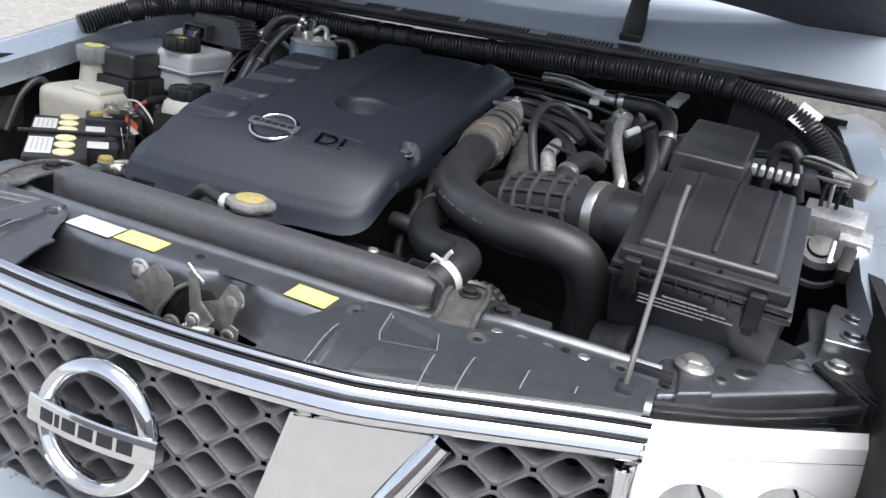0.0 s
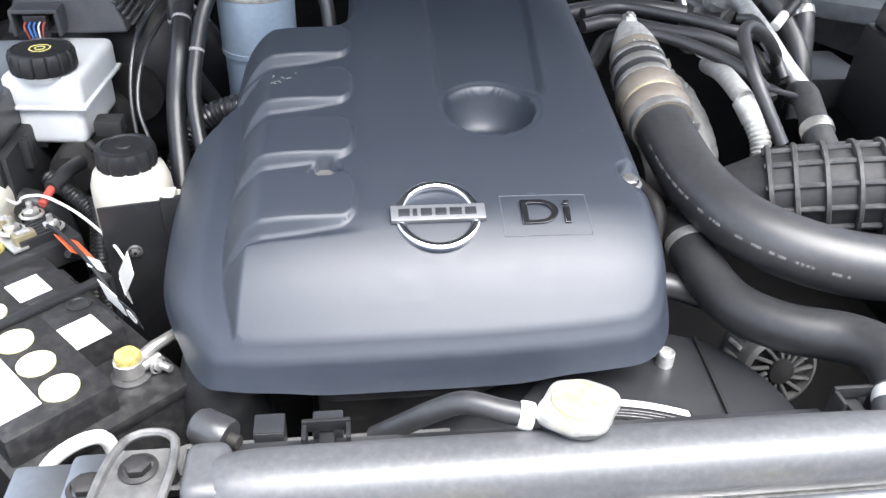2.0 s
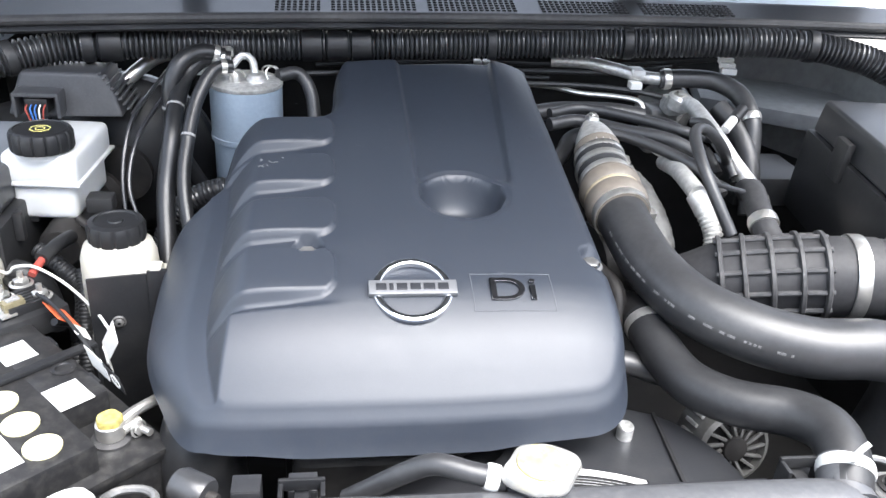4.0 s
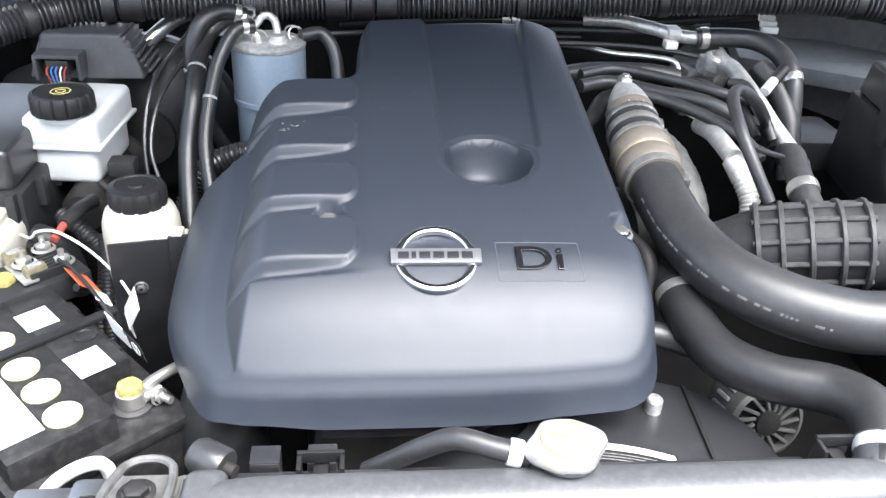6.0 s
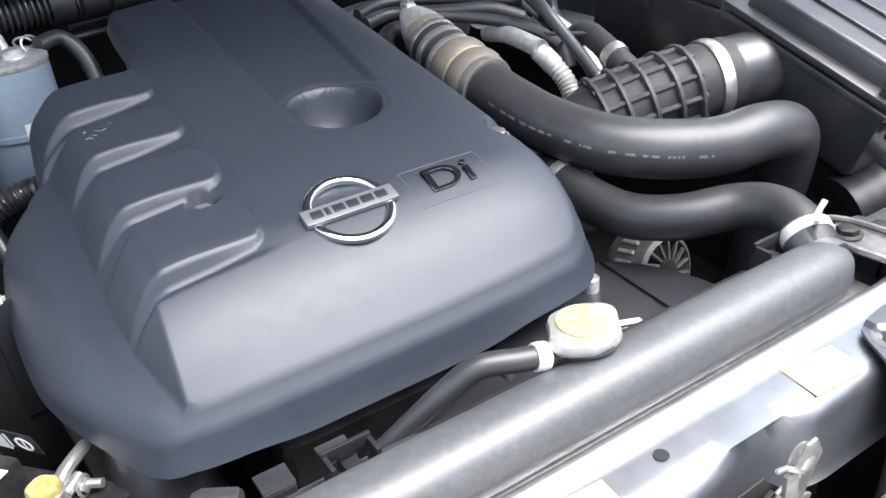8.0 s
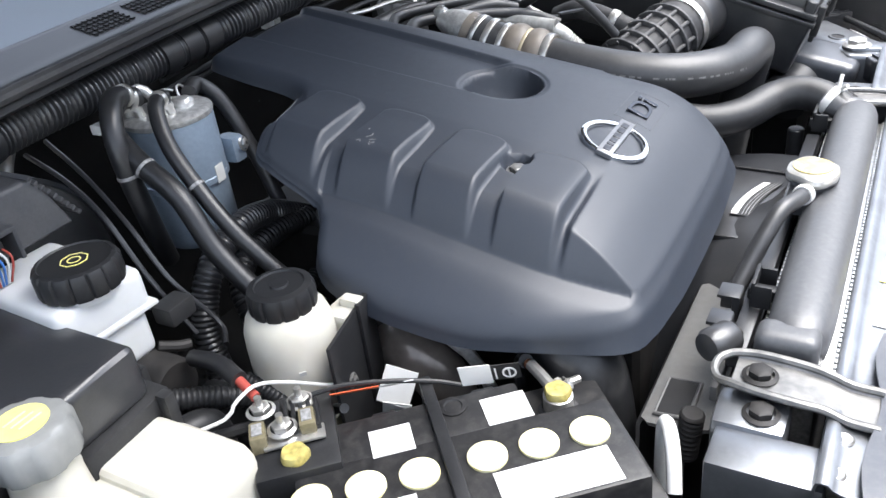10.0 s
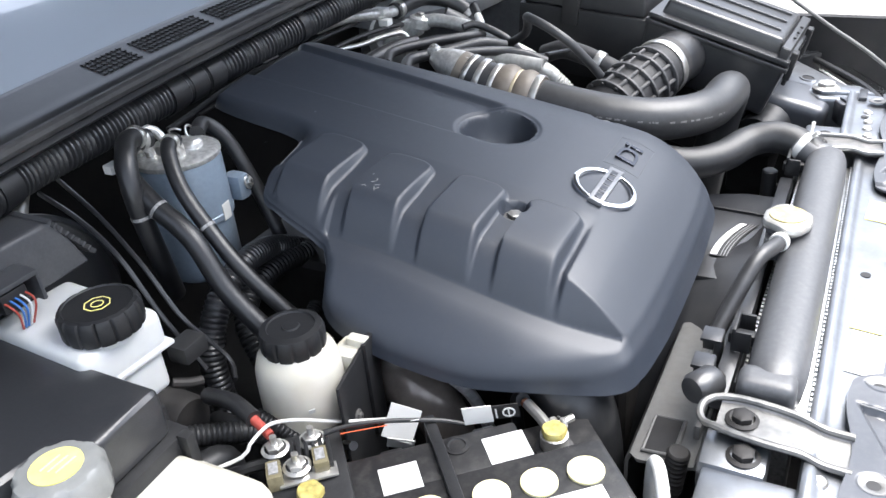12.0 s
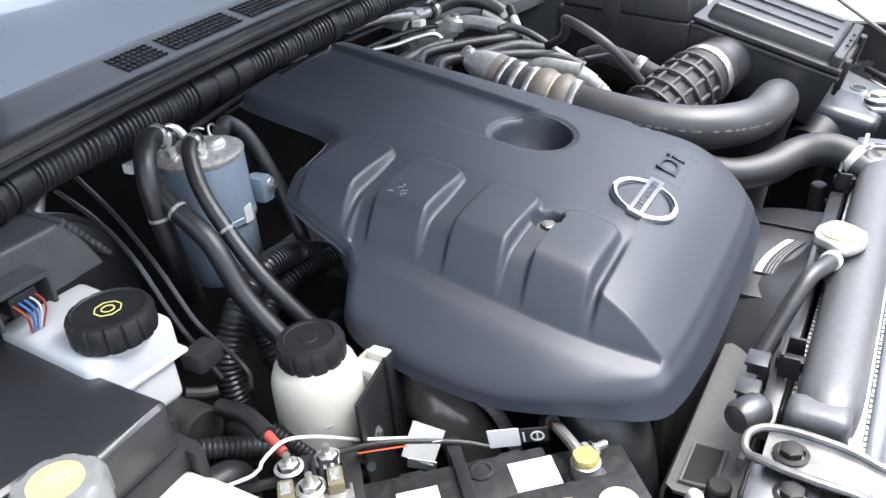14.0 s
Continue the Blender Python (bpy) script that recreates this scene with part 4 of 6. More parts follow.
def build_cover():
    from mathutils import geometry
    ring = closed_spline(OUTLINE, 300)
    n = len(ring)
    normals = []
    for i in range(n):
        d = (ring[(i + 2) % n] - ring[i - 2]).normalized()
        normals.append(Vector((-d.y, d.x, 0)))
    wide = [1.0 + 0.5 * smooth(-0.29, -0.20, p.x) * smooth(0.16, 0.24, p.y) * (1 - smooth(0.66, 0.72, p.y)) - 0.25 * (1 - smooth(0.105, 0.15, p.y)) - 0.55 * (p.y > 0.46 and p.x < -0.25) for p in ring]
    inner = [ring[i] + 0.014 * wide[i] * normals[i] for i in range(n)]
    poly = [Vector((p.x, p.y)) for p in inner]

    pts = list(poly)
    step = 0.0022
    loop = np.array([(p.x, p.y) for p in poly])
    nxt = np.roll(loop, -1, axis=0)
    for row, y in enumerate(np.arange(0.09, 0.78, step)):
        xs = np.arange(-0.39, 0.15, step) + (step / 2 if row % 2 else 0)
        cross = (loop[:, 1] > y) != (nxt[:, 1] > y)
        cut = np.sort(loop[cross, 0] + (y - loop[cross, 1]) / (nxt[cross, 1] - loop[cross, 1]) * (nxt[cross, 0] - loop[cross, 0]))
        near = loop[np.abs(loop[:, 1] - y) < 0.006]
        for x in xs:
            if np.searchsorted(cut, x) % 2 and (not len(near) or ((near[:, 0] - x) ** 2 + (near[:, 1] - y) ** 2).min() > 0.0000045):
                pts.append(Vector((x, y)))
    co, _, faces, *_ = geometry.delaunay_2d_cdt(pts, [(i, (i + 1) % n) for i in range(n)], [], 1, 1e-6)
    bm = bmesh.new()
    vs = [bm.verts.new((p.x, p.y, cover_height(p.x, p.y))) for p in co]
    for f in faces:
        bm.faces.new([vs[k] for k in f])
    prev = vs[:n]
    for off, full in ((0.0105, 0.0005), (0.0075, 0.0020), (0.0048, 0.0043), (0.0024, 0.0078), (0.0007, 0.0120), (0.0, 0.017), (-0.0006, 0.022), (-0.0030, 0.037), (-0.0010, 0.037), (0.004, 0.026)):
        cur = []
        for i in range(n):
            drop = full
            w = wide[i] if 0 <= drop < 0.02 else 1.0
            if ring[i].y > 0.462 and ring[i].x < -0.19 and drop > 0.004:
                drop = 0.004 + (drop - 0.004) * 0.12
            if ring[i].y > 0.58 and drop > 0.012:
                drop = 0.012 + (drop - 0.012) * 0.35
            lean = 0.30 * max(0.0, full - 0.002) * (1 - smooth(0.11, 0.17, ring[i].y))
            p = ring[i] + (off * w - (lean if off < 0.003 else 0)) * normals[i]
            q = ring[i] + max(off, 0.0) * wide[i] * normals[i]
            hz = cover_height(q.x, q.y) + (pocket(q.x, q.y) if drop > 0.02 else 0)
            if ring[i].x < -0.28 and ring[i].y < 0.47:
                drop *= 1 - 0.52 * smooth(0.02, 0.07, cover_crease(ring[i].y) - ring[i].x)
            elif full > 0.02 and ring[i].y < 0.13:
                drop += 0.006 * smooth(-0.26, -0.20, ring[i].x) * (1 - smooth(-0.03, 0.03, ring[i].x))
            cur.append(bm.verts.new((p.x, p.y, hz - drop * (min(w, 1.25) if drop < 0.02 else 0.95))))
        for i in range(n):
            bm.faces.new((prev[i], prev[(i + 1) % n], cur[(i + 1) % n], cur[i]))
        prev = cur
    return bm


cover = thing("engine_cover", (-0.1, 0.4, 1.0), "dark blue-grey plastic engine cover with four ribs and a bowl", "engine cover")
part("shell", build_cover(), COVER, cover, sharp=70)


def on_cover(x, y, turn=0.0, lift=0.0):
    e = 0.012
    n = Vector((-(cover_height(x + e, y) - cover_height(x - e, y)) / (2 * e), -(cover_height(x, y + e) - cover_height(x, y - e)) / (2 * e), 1)).normalized()
    ex = (Vector((1, 0, 0)) - n * n.x).normalized()
    m = Matrix((ex, n.cross(ex), n)).transposed().to_4x4()
    m.translation = Vector((x, y, cover_height(x, y))) + n * lift
    return m @ pose(0, 0, 0, 0, 0, turn)


em = on_cover(-0.094, 0.200)
emblem = part("emblem_ring", lathe([(0.0335, -0.002), (0.0415, -0.002), (0.0415, 0.0022), (0.0395, 0.0038), (0.0355, 0.0038), (0.0335, 0.002)], 64, em), CHROME, cover, "chrome ring emblem", sharp=50)
part("emblem_bar", box((0, 0, 0), (0.092, 0.0185, 0.006), 0.0012, m=em @ pose(0, 0, 0.003)), SATIN, emblem)
for x, w in ((-0.033, 0.011), (-0.0225, 0.0045), (-0.0115, 0.011), (0.0025, 0.011), (0.0170, 0.012), (0.0315, 0.011)):
    part("emblem_inlay", box((0, 0, 0), (w, 0.0085, 0.0012), 0.0004, m=em @ pose(x, 0, 0.0064)), CHROME_INLAY, emblem, "dark block on the emblem bar")


def letters(text, size, depth, m):
    cu = bpy.data.curves.new("text", "FONT")
    cu.body, cu.size, cu.extrude, cu.bevel_depth = text, size, depth, 0.0004
    ob = bpy.data.objects.new("text", cu)
    scene.collection.objects.link(ob)
    me = bpy.data.meshes.new_from_object(ob.evaluated_get(bpy.context.evaluated_depsgraph_get()))
    bpy.data.objects.remove(ob)
    bm = bmesh.new()
    bm.from_mesh(me)
    bpy.data.meshes.remove(me)
    bm.transform(m)
    return bm


lm = on_cover(-0.016, 0.190)
part("lettering", letters("Di", 0.050, 0.0015, lm @ Matrix.Diagonal((1.15, 0.80, 1, 1)) @ pose(0, -0.004, 0.0005)), CHROME_DARK, cover, "dark raised letters", smooth=False)
for x, y in ((-0.203, 0.275), (0.118, 0.265)):
    b = bolt(cover, (x, y, cover_height(x, y) + 0.001), (0, -0.17, 1), 0.0095, BRACKET)
    part("grommet", lathe([(0.014, 0), (0.0145, 0.0015), (0.0125, 0.002), (0.0115, 0.0)], 24, along((x, y, cover_height(x, y)), (0, -0.17, 1))), BLACK, cover)

rng = random.Random(12)
for k in range(9):
    x, y = -0.248 + rng.uniform(-0.016, 0.012), 0.432 + rng.uniform(-0.016, 0.012)
    part("scuff", box((0, 0, 0), (rng.uniform(0.002, 0.008), 0.0008, 0.0003), 0, m=on_cover(x, y, rng.uniform(-60, 60), 0.0002)), PALE_MARK, cover, "pale scratch", smooth=False)

# square outline pressed round the letters
for a, b in (((-0.031, 0.176), (0.056, 0.176)), ((0.056, 0.176), (0.056, 0.222)), ((0.056, 0.222), (-0.031, 0.222)), ((-0.031, 0.222), (-0.031, 0.176))):
    pts = [on_cover(a[0] + (b[0] - a[0]) * k / 8, a[1] + (b[1] - a[1]) * k / 8).translation for k in range(9)]
    part("outline", tube(pts, 0.0005, 6, raw=True), SCUFF, cover)
rng = random.Random(31)
for k in range(26):
    x, y = rng.uniform(-0.26, 0.10), rng.uniform(0.13, 0.62)
    if math.hypot(x + 0.018, y - 0.376) > 0.07 and math.hypot(x + 0.094, y - 0.2) > 0.055:
        part("scuff", box((0, 0, 0), (rng.uniform(0.002, 0.009), 0.0006, 0.0003), 0, m=on_cover(x, y, rng.uniform(-30, 30), 0.0002)), SCUFF, cover, "faint scratch", smooth=False)
cover.location += Vector((-0.001, 0.003, 0.002))

# ---- hoses on the charge side ----
hose_pts = [(0.200, 0.405, 1.100), (0.200, 0.355, 1.092), (0.205, 0.29, 1.082), (0.228, 0.225, 1.073), (0.275, 0.178, 1.066), (0.34, 0.152, 1.060), (0.405, 0.143, 1.062), (0.455, 0.146, 1.044), (0.477, 0.160, 0.985), (0.476, 0.175, 0.90), (0.475, 0.19, 0.78)]
big = solid("intercooler_hose", tube(hose_pts, 0.0335, 28), RUBBER, "thick glossy black charge-air hose bending beside the engine", "hose")
prn = spline(hose_pts, 0.004)
fr = frames(prn)
k = 12
rng = random.Random(4)
while k < 72:
    n = rng.choice((1, 1, 2, 1, 3))
    right, up, d = fr[k]
    side = (up * 0.25 + right * 0.97).normalized()
    if side.y > 0:
        side = (up * 0.25 - right * 0.97).normalized()
    q = prn[k] + side * 0.0335
    m = Matrix((d, side.cross(d).normalized(), side)).transposed().to_4x4()
    m.translation = q
    part("printed_mark", box((0, 0, 0), (0.0028 * n, 0.0026, 0.0005), 0, m=m), PRINT_DIM, big, smooth=False)
    k += n
    if rng.random() < 0.15:
        k += 3

coup_pts = [(0.200, 0.400, 1.100), (0.200, 0.44, 1.107), (0.201, 0.50, 1.122), (0.204, 0.545, 1.138)]
coup = thing("turbo_coupling", (0.2, 0.46, 1.05), "tan ribbed silicone coupling with steel clamps on the charge pipe", "hose coupling")
part("sleeve", tube(coup_pts, 0.036, 32, 0.002, lambda s, w: 0.0365 + 0.0065 * abs(math.sin(max(0, min(1, (s - 0.010) / 0.066)) * 2 * math.pi)) ** 0.7 - (0.003 if s > 0.08 else 0)), TAN, coup)
# Pale rings colour in the bright edges of the silicone lobes.
for a in (0.026, 0.043, 0.060):
    b, m = band(coup_pts, 0.0400 if a != 0.043 else 0.0370, 0.0055, a, 0.0018)
    part("edge_highlight", b, RING, coup, "pale tan ring painted as the highlight on a silicone edge")
joint = coup_pts[1:]
part("rubber_joint", tube([(0.2003, 0.470, 1.1145), (0.201, 0.50, 1.122), (0.2035, 0.530, 1.133)], 0.0355, 26), RUBBER, coup)
for a, r, w in ((0.004, 0.0370, 0.012), (0.079, 0.0365, 0.009), (0.104, 0.0365, 0.010), (0.128, 0.0345, 0.008)):
    b, m = band(coup_pts, r, w, a)
    c = part("clamp", b, STEEL, coup)
    part("clamp_screw", box((0, 0, 0), (0.010, 0.012, 0.016), 0.002, m=m @ pose(r + 0.004, 0, 0, 0, 0, 0)), STEEL, c)
part("outlet", tube([(0.203, 0.53, 1.133), (0.205, 0.565, 1.147), (0.206, 0.595, 1.158)], 0.03, 20, rad=lambda s, w: 0.033 - 0.020 * (s / w) ** 2), ALU, coup)
part("outlet_lug", box((0.206, 0.592, 1.168), (0.016, 0.02, 0.012), 0.003), ALU, coup)
bolt(coup, (0.206, 0.592, 1.174), r=0.006)

rh_pts = [(0.292, -0.012, 1.012), (0.305, 0.020, 1.026), (0.308, 0.055, 1.030), (0.290, 0.088, 1.024), (0.243, 0.118, 1.016), (0.208, 0.160, 1.014), (0.194, 0.215, 1.022), (0.192, 0.262, 1.030)]
rh = solid("radiator_hose", tube(rh_pts, 0.0250, 22), HOSE_SATIN, "black upper radiator hose with a pale spring clamp", "hose")
b, m = band(rh_pts, 0.0245, 0.012, 0.022)
c = part("spring_clamp", b, WHITE, rh, "pale spring clamp with ears")
for k in (-1, 1):
    part("ear", tube([m @ Vector((0, 0.0245, 0.002 * k)), m @ Vector((0.004 * k, 0.034, 0.006 * k)), m @ Vector((0.009 * k, 0.040, 0.010 * k))], 0.003, 8), WHITE, c)
b, m = band(rh_pts, 0.0245, 0.012, 0.315)
part("clamp", b, STEEL, rh)
part("outlet_pipe", tube([(0.290, -0.03, 1.008), (0.291, -0.012, 1.012), (0.302, 0.014, 1.024)], 0.0245, 20), TANK, rad)
solid("thermostat_housing", tube([(0.192, 0.255, 1.030), (0.185, 0.30, 1.02), (0.16, 0.34, 0.99)], 0.024, 18), DARK, "grimy cast thermostat housing behind the hose", "thermostat housing")

# ---- air intake ----
duct = thing("intake_duct", (0.40, 0.28, 1.0), "ribbed black rubber intake duct clamped to the air box", "intake duct")
duct_pts = [(0.255, 0.335, 1.035), (0.305, 0.318, 1.050), (0.36, 0.296, 1.066), (0.42, 0.277, 1.078), (0.475, 0.262, 1.084)]
part("tube", tube(duct_pts, 0.049, 28, rad=lambda s, w: 0.036 + 0.014 * smooth(0, 0.07, s)), RUBBER_DULL, duct)
for s_at in (0.060, 0.088, 0.116, 0.144, 0.172):
    b, m = band(duct_pts, 0.0495, 0.0065, s_at, 0.0055, 32)
    part("rib", b, LIT_DUSTY_RIB, duct)
for k in range(12):
    part("long_rib", tube([q + 0.0515 * (math.cos(2 * math.pi * k / 12 + 0.1) * r + math.sin(2 * math.pi * k / 12 + 0.1) * u) for q, (r, u, d) in list(zip(spline(duct_pts, 0.006), frames(spline(duct_pts, 0.006))))[9:30]], 0.0036, 8, raw=True), LIT_DUSTY_RIB, duct)
b, m = band(duct_pts, 0.0505, 0.016, 0.208, 0.002, 36)
c = part("clamp", b, STEEL, duct)
part("clamp_screw", box((0, 0, 0), (0.012, 0.014, 0.022), 0.003, m=m @ pose(0.0, -0.056, 0)), STEEL, c)
part("inlet_pipe", tube([(0.455, 0.267, 1.082), (0.50, 0.255, 1.085), (0.57, 0.24, 1.085)], 0.049, 30), BLACK_SATIN, duct)

abox = thing("air_box", (0.62, 0.17, 0.9), "black plastic air filter box with clips and printed lines", "air filter box")
am = pose(0.622, 0.172, 1.152, 17, 0, -3)
lower = box((0, 0, 0), (0.215, 0.25, 0.10), 0.010, 3, m=am @ pose(0, 0.0, -0.088), taper=-0.04)
part("lower_half", lower, BLACK_SATIN, abox)
part("lower_half", box((0, 0, 0), (0.19, 0.24, 0.16), 0.012, 3, m=am @ pose(0.0, 0.02, -0.18)), BLACK, abox)
part("flange", box((0, 0, 0), (0.226, 0.262, 0.009), 0.002, m=am @ pose(0, -0.002, -0.030)), BLACK_SATIN, abox)
part("flange", box((0, 0, 0), (0.230, 0.266, 0.009), 0.002, m=am @ pose(0, -0.002, -0.042)), BLACK_SATIN, abox)
lid = part("lid", box((0, 0, 0), (0.184, 0.225, 0.030), 0.008, 3, m=am @ pose(0, 0.0, -0.014), taper=0.05), BLACK_SATIN, abox)
part("lid_front", box((0, 0, 0), (0.212, 0.018, 0.024), 0.005, 3, m=am @ pose(0, -0.118, -0.018)), BLACK_SATIN, lid)
for x in (-0.046, 0.008, 0.060):
    part("ridge", box((0, 0, 0), (0.0075, 0.196, 0.007), 0.003, 2, m=am @ pose(x, 0.004, 0.002, 0, 0, -2)), BLACK_SATIN, lid)
for x in (-0.086, 0.070):
    c = part("clip", box((0, 0, 0), (0.022, 0.012, 0.052), 0.004, 3, m=am @ pose(x, -0.136, -0.038, -4)), BLACK, abox)
    part("clip_tongue", box((0, 0, 0), (0.014, 0.008, 0.014), 0.003, 2, m=am @ pose(x, -0.137, -0.068)), BLACK, c)
for k in range(8):
    part("flange_tooth", box((0, 0, 0), (0.003, 0.010, 0.016), 0.001, m=am @ pose(-0.062 + 0.017 * k, -0.131, -0.036)), BLACK, abox)
for k in range(3):
    part("lid_pin", lathe([(0.003, 0), (0.003, 0.003), (0, 0.003)], 8, am @ pose(-0.05 + 0.035 * k, -0.121, -0.004)), PRINT_HOLE_BLACK, lid)
rng = random.Random(9)
for k, (x0, w) in enumerate(((-0.040, 0.055), (-0.070, 0.105), (-0.070, 0.118), (-0.070, 0.080))):
    x, words = x0, []
    while x < x0 + w:
        d = rng.uniform(0.004, 0.011)
        words.append(box((0, 0, 0), (d, 0.0012, 0.0015 if k else 0.0022), 0, m=am @ pose(x + d / 2, -0.1335, -0.058 - 0.0062 * k)))
        x += d + 0.0010
    part("print_line", join(*words), LABEL_GREY, abox, "pale printed line", smooth=False)
for k in range(7):
    part("rear_connector", box((0, 0, 0), (0.0085, 0.016, 0.016), 0.003, 2, m=pose(0.645 + 0.0135 * k, 0.488 - 0.002 * k, 1.166, 20, 0, -6)), WHITE, abox)
rlb = thing("relay_box", (0.60, 0.48, 1.0), "black plastic relay box behind the air box", "relay box")
rlm = pose(0.592, 0.435, 1.208, 5, 0, -4)
part("lid", box((0, 0, 0), (0.112, 0.25, 0.05), 0.006, 3, m=rlm @ pose(0, 0, -0.025), taper=0.04), BLACK_SATIN, rlb)
part("base", box((0, 0, 0), (0.126, 0.262, 0.13), 0.006, 2, m=rlm @ pose(0, 0, -0.115)), BLACK, rlb)
part("latch", box((0, 0, 0), (0.012, 0.034, 0.06), 0.004, 2, m=rlm @ pose(-0.064, 0.02, -0.05)), BLACK, rlb)
solid("relay_bracket", box((0.53, 0.66, 1.05), (0.13, 0.12, 0.05), 0.008, 2), BLACK, "dark bracket box beside the relay box", "bracket")
rod = thing("prop_rod", (0.56, -0.07, 1.0), "thin grey bonnet prop rod clipped to the rail", "prop rod")
part("rod", tube([(0.567, -0.138, 1.012), (0.567, -0.122, 1.045), (0.567, -0.063, 1.093), (0.568, 0.0, 1.133), (0.568, 0.060, 1.173), (0.570, 0.098, 1.198)], 0.0032, 10), GREY_PLASTIC, rod)
part("clip", box((0.567, -0.136, 1.012), (0.018, 0.026, 0.020), 0.004, 2), BLACK_SATIN, rod)
part("clip", box((0.59, -0.064, 1.008), (0.05, 0.014, 0.014), 0.003, 2), BLACK_SATIN, rod)
snork = thing("inlet_snorkel", (0.60, 0.08, 0.9), "grey-black air inlet snorkel below the air box", "air inlet")
part("mouth", box((0, 0, 0), (0.115, 0.17, 0.10), 0.02, 4, m=pose(0.62, 0.075, 0.955, 10, 0, -8)), DECK_PLASTIC, snork)
part("bellows", corrugated([(0.565, 0.085, 0.955), (0.515, 0.10, 0.94)], 0.043, 0.02, 0.02, 20), BLACK, snork)
part("cheek", box((0, 0, 0), (0.07, 0.13, 0.07), 0.015, 3, m=pose(0.72, 0.115, 0.965, 8, 0, -30)), BLACK, snork)

# brake pump block beside the air box
absb = thing("brake_pump", (0.79, 0.42, 0.9), "aluminium brake pump block with pipes beside the air box", "brake pump")
part("block", box((0, 0, 0), (0.095, 0.07, 0.055), 0.005, 2, m=pose(0.800, 0.470, 1.105, 12, 0, -8)), ALU, absb)
part("block", box((0, 0, 0), (0.05, 0.05, 0.05), 0.006, 2, m=pose(0.835, 0.435, 1.085, 12, 0, -8)), ALU, absb)
mm = along((0.790, 0.435, 1.075), (-0.05, -0.55, 0.55))
part("motor", lathe([(0.045, -0.06), (0.047, -0.055), (0.047, 0.0), (0.044, 0.006), (0.034, 0.010), (0.033, 0.006), (0.022, 0.006), (0.020, 0.012), (0, 0.013)], 32, mm), BLACK_SATIN, absb)
part("ring", lathe([(0.047, -0.052), (0.0505, -0.050), (0.0505, -0.034), (0.047, -0.032)], 32, mm), WHITE, absb, "pale sticker ring round the motor")
part("connector", box((0, 0, 0), (0.020, 0.055, 0.03), 0.004, 2, m=pose(0.822, 0.37, 1.075, 30, 0, -10)), BLACK, absb)
part("bleed_bar", box((0, 0, 0), (0.008, 0.045, 0.008), 0.003, 2, m=pose(0.800, 0.385, 1.085, 40, 0, -5)), STEEL, absb)
bolt(absb, (0.842, 0.408, 1.085), (0.1, -0.8, 0.5), 0.013, ALU)
for k in range(3):
    y = 0.500 + 0.013 * k
    part("pipe", tube([(0.775 + 0.012 * k, 0.475, 1.125), (0.772 + 0.012 * k, 0.478, 1.165 + 0.005 * k), (0.775 + 0.010 * k, 0.47, 1.188 + 0.004 * k), (0.745, y, 1.190 + 0.003 * k), (0.70 - 0.01 * k, y + 0.06, 1.180), (0.66 - 0.01 * k, y + 0.12, 1.165)], 0.0034, 8), STEEL if k % 2 else BLACK, absb)
part("pipe", tube([(0.735, 0.52, 1.17), (0.728, 0.52, 1.192), (0.745, 0.50, 1.205), (0.79, 0.47, 1.202), (0.81, 0.45, 1.192), (0.80, 0.44, 1.183), (0.755, 0.47, 1.180)], 0.0034, 8), STEEL, absb)
part("union", box((0, 0, 0), (0.030, 0.045, 0.030), 0.004, 2, m=pose(0.822, 0.455, 1.182, 10, 0, -20)), STEEL, absb)
part("union", lathe([(0.009, -0.02), (0.010, 0.0), (0.008, 0.02), (0, 0.02)], 12, along((0.795, 0.470, 1.188), (1, -0.4, 0))), STEEL, absb)
part("return_hose", tube([(0.745, 0.53, 1.12), (0.725, 0.53, 1.19), (0.705, 0.54, 1.205), (0.69, 0.55, 1.19), (0.685, 0.55, 1.12)], 0.010, 12), RUBBER, absb)

# ---- battery corner ----
BAT = pose(-0.4955, 0.1926, 0.0, 0, 0, -48.65)
battery = thing("battery", (-0.50, 0.19, 0.78), "dusty black car battery with white labels and yellow caps", "battery")


def bat_box(c, size, bevel=0.003, turn=0):
    return box((0, 0, 0), size, bevel, m=BAT @ pose(*c, 0, 0, turn))


BATT = mat("battery_case", (0.015, 0.015, 0.016), 0.42, vary=0.2, scale=120, bump=0.15, dirt=(0.20, 0.19, 0.17), dirt_amount=0.14, dirt_scale=110)
part("case", bat_box((-0.017, 0, 0.865), (0.304, 0.172, 0.17), 0.004), BATT, battery)
part("lid", bat_box((-0.017, 0, 0.953), (0.310, 0.178, 0.014), 0.004), BATT, battery)
part("raised_top", bat_box((-0.02, -0.031, 0.974), (0.285, 0.102, 0.036), 0.005), BATT, battery)
part("raised_top", bat_box((-0.060, 0.0425, 0.974), (0.225, 0.055, 0.036), 0.005), BATT, battery)
part("handle", join(bat_box((0.080, 0.0875, 0.945), (0.075, 0.004, 0.004), 0.001), bat_box((0.08, 0.087, 0.93), (0.004, 0.004, 0.03), 0.001)), BLACK, battery)
for lx in (0.093, 0.047, 0.001, -0.058, -0.104, -0.150):
    x, y, _ = BAT @ Vector((lx, -0.018, 0))
    part("cell_cap", lathe([(0.0175, 0.990), (0.0175, 0.9945), (0.016, 0.9955), (0.0, 0.9955)], 28, Matrix.Translation((x, y, 0))), mat("cap_cream", (0.80, 0.76, 0.48), 0.45, vary=0.05, dirt=(0.75, 0.6, 0.1), dirt_amount=0.7, dirt_scale=70) if lx == 0.093 else bpy.data.materials["cap_cream"], battery, "pale yellow cell cap")
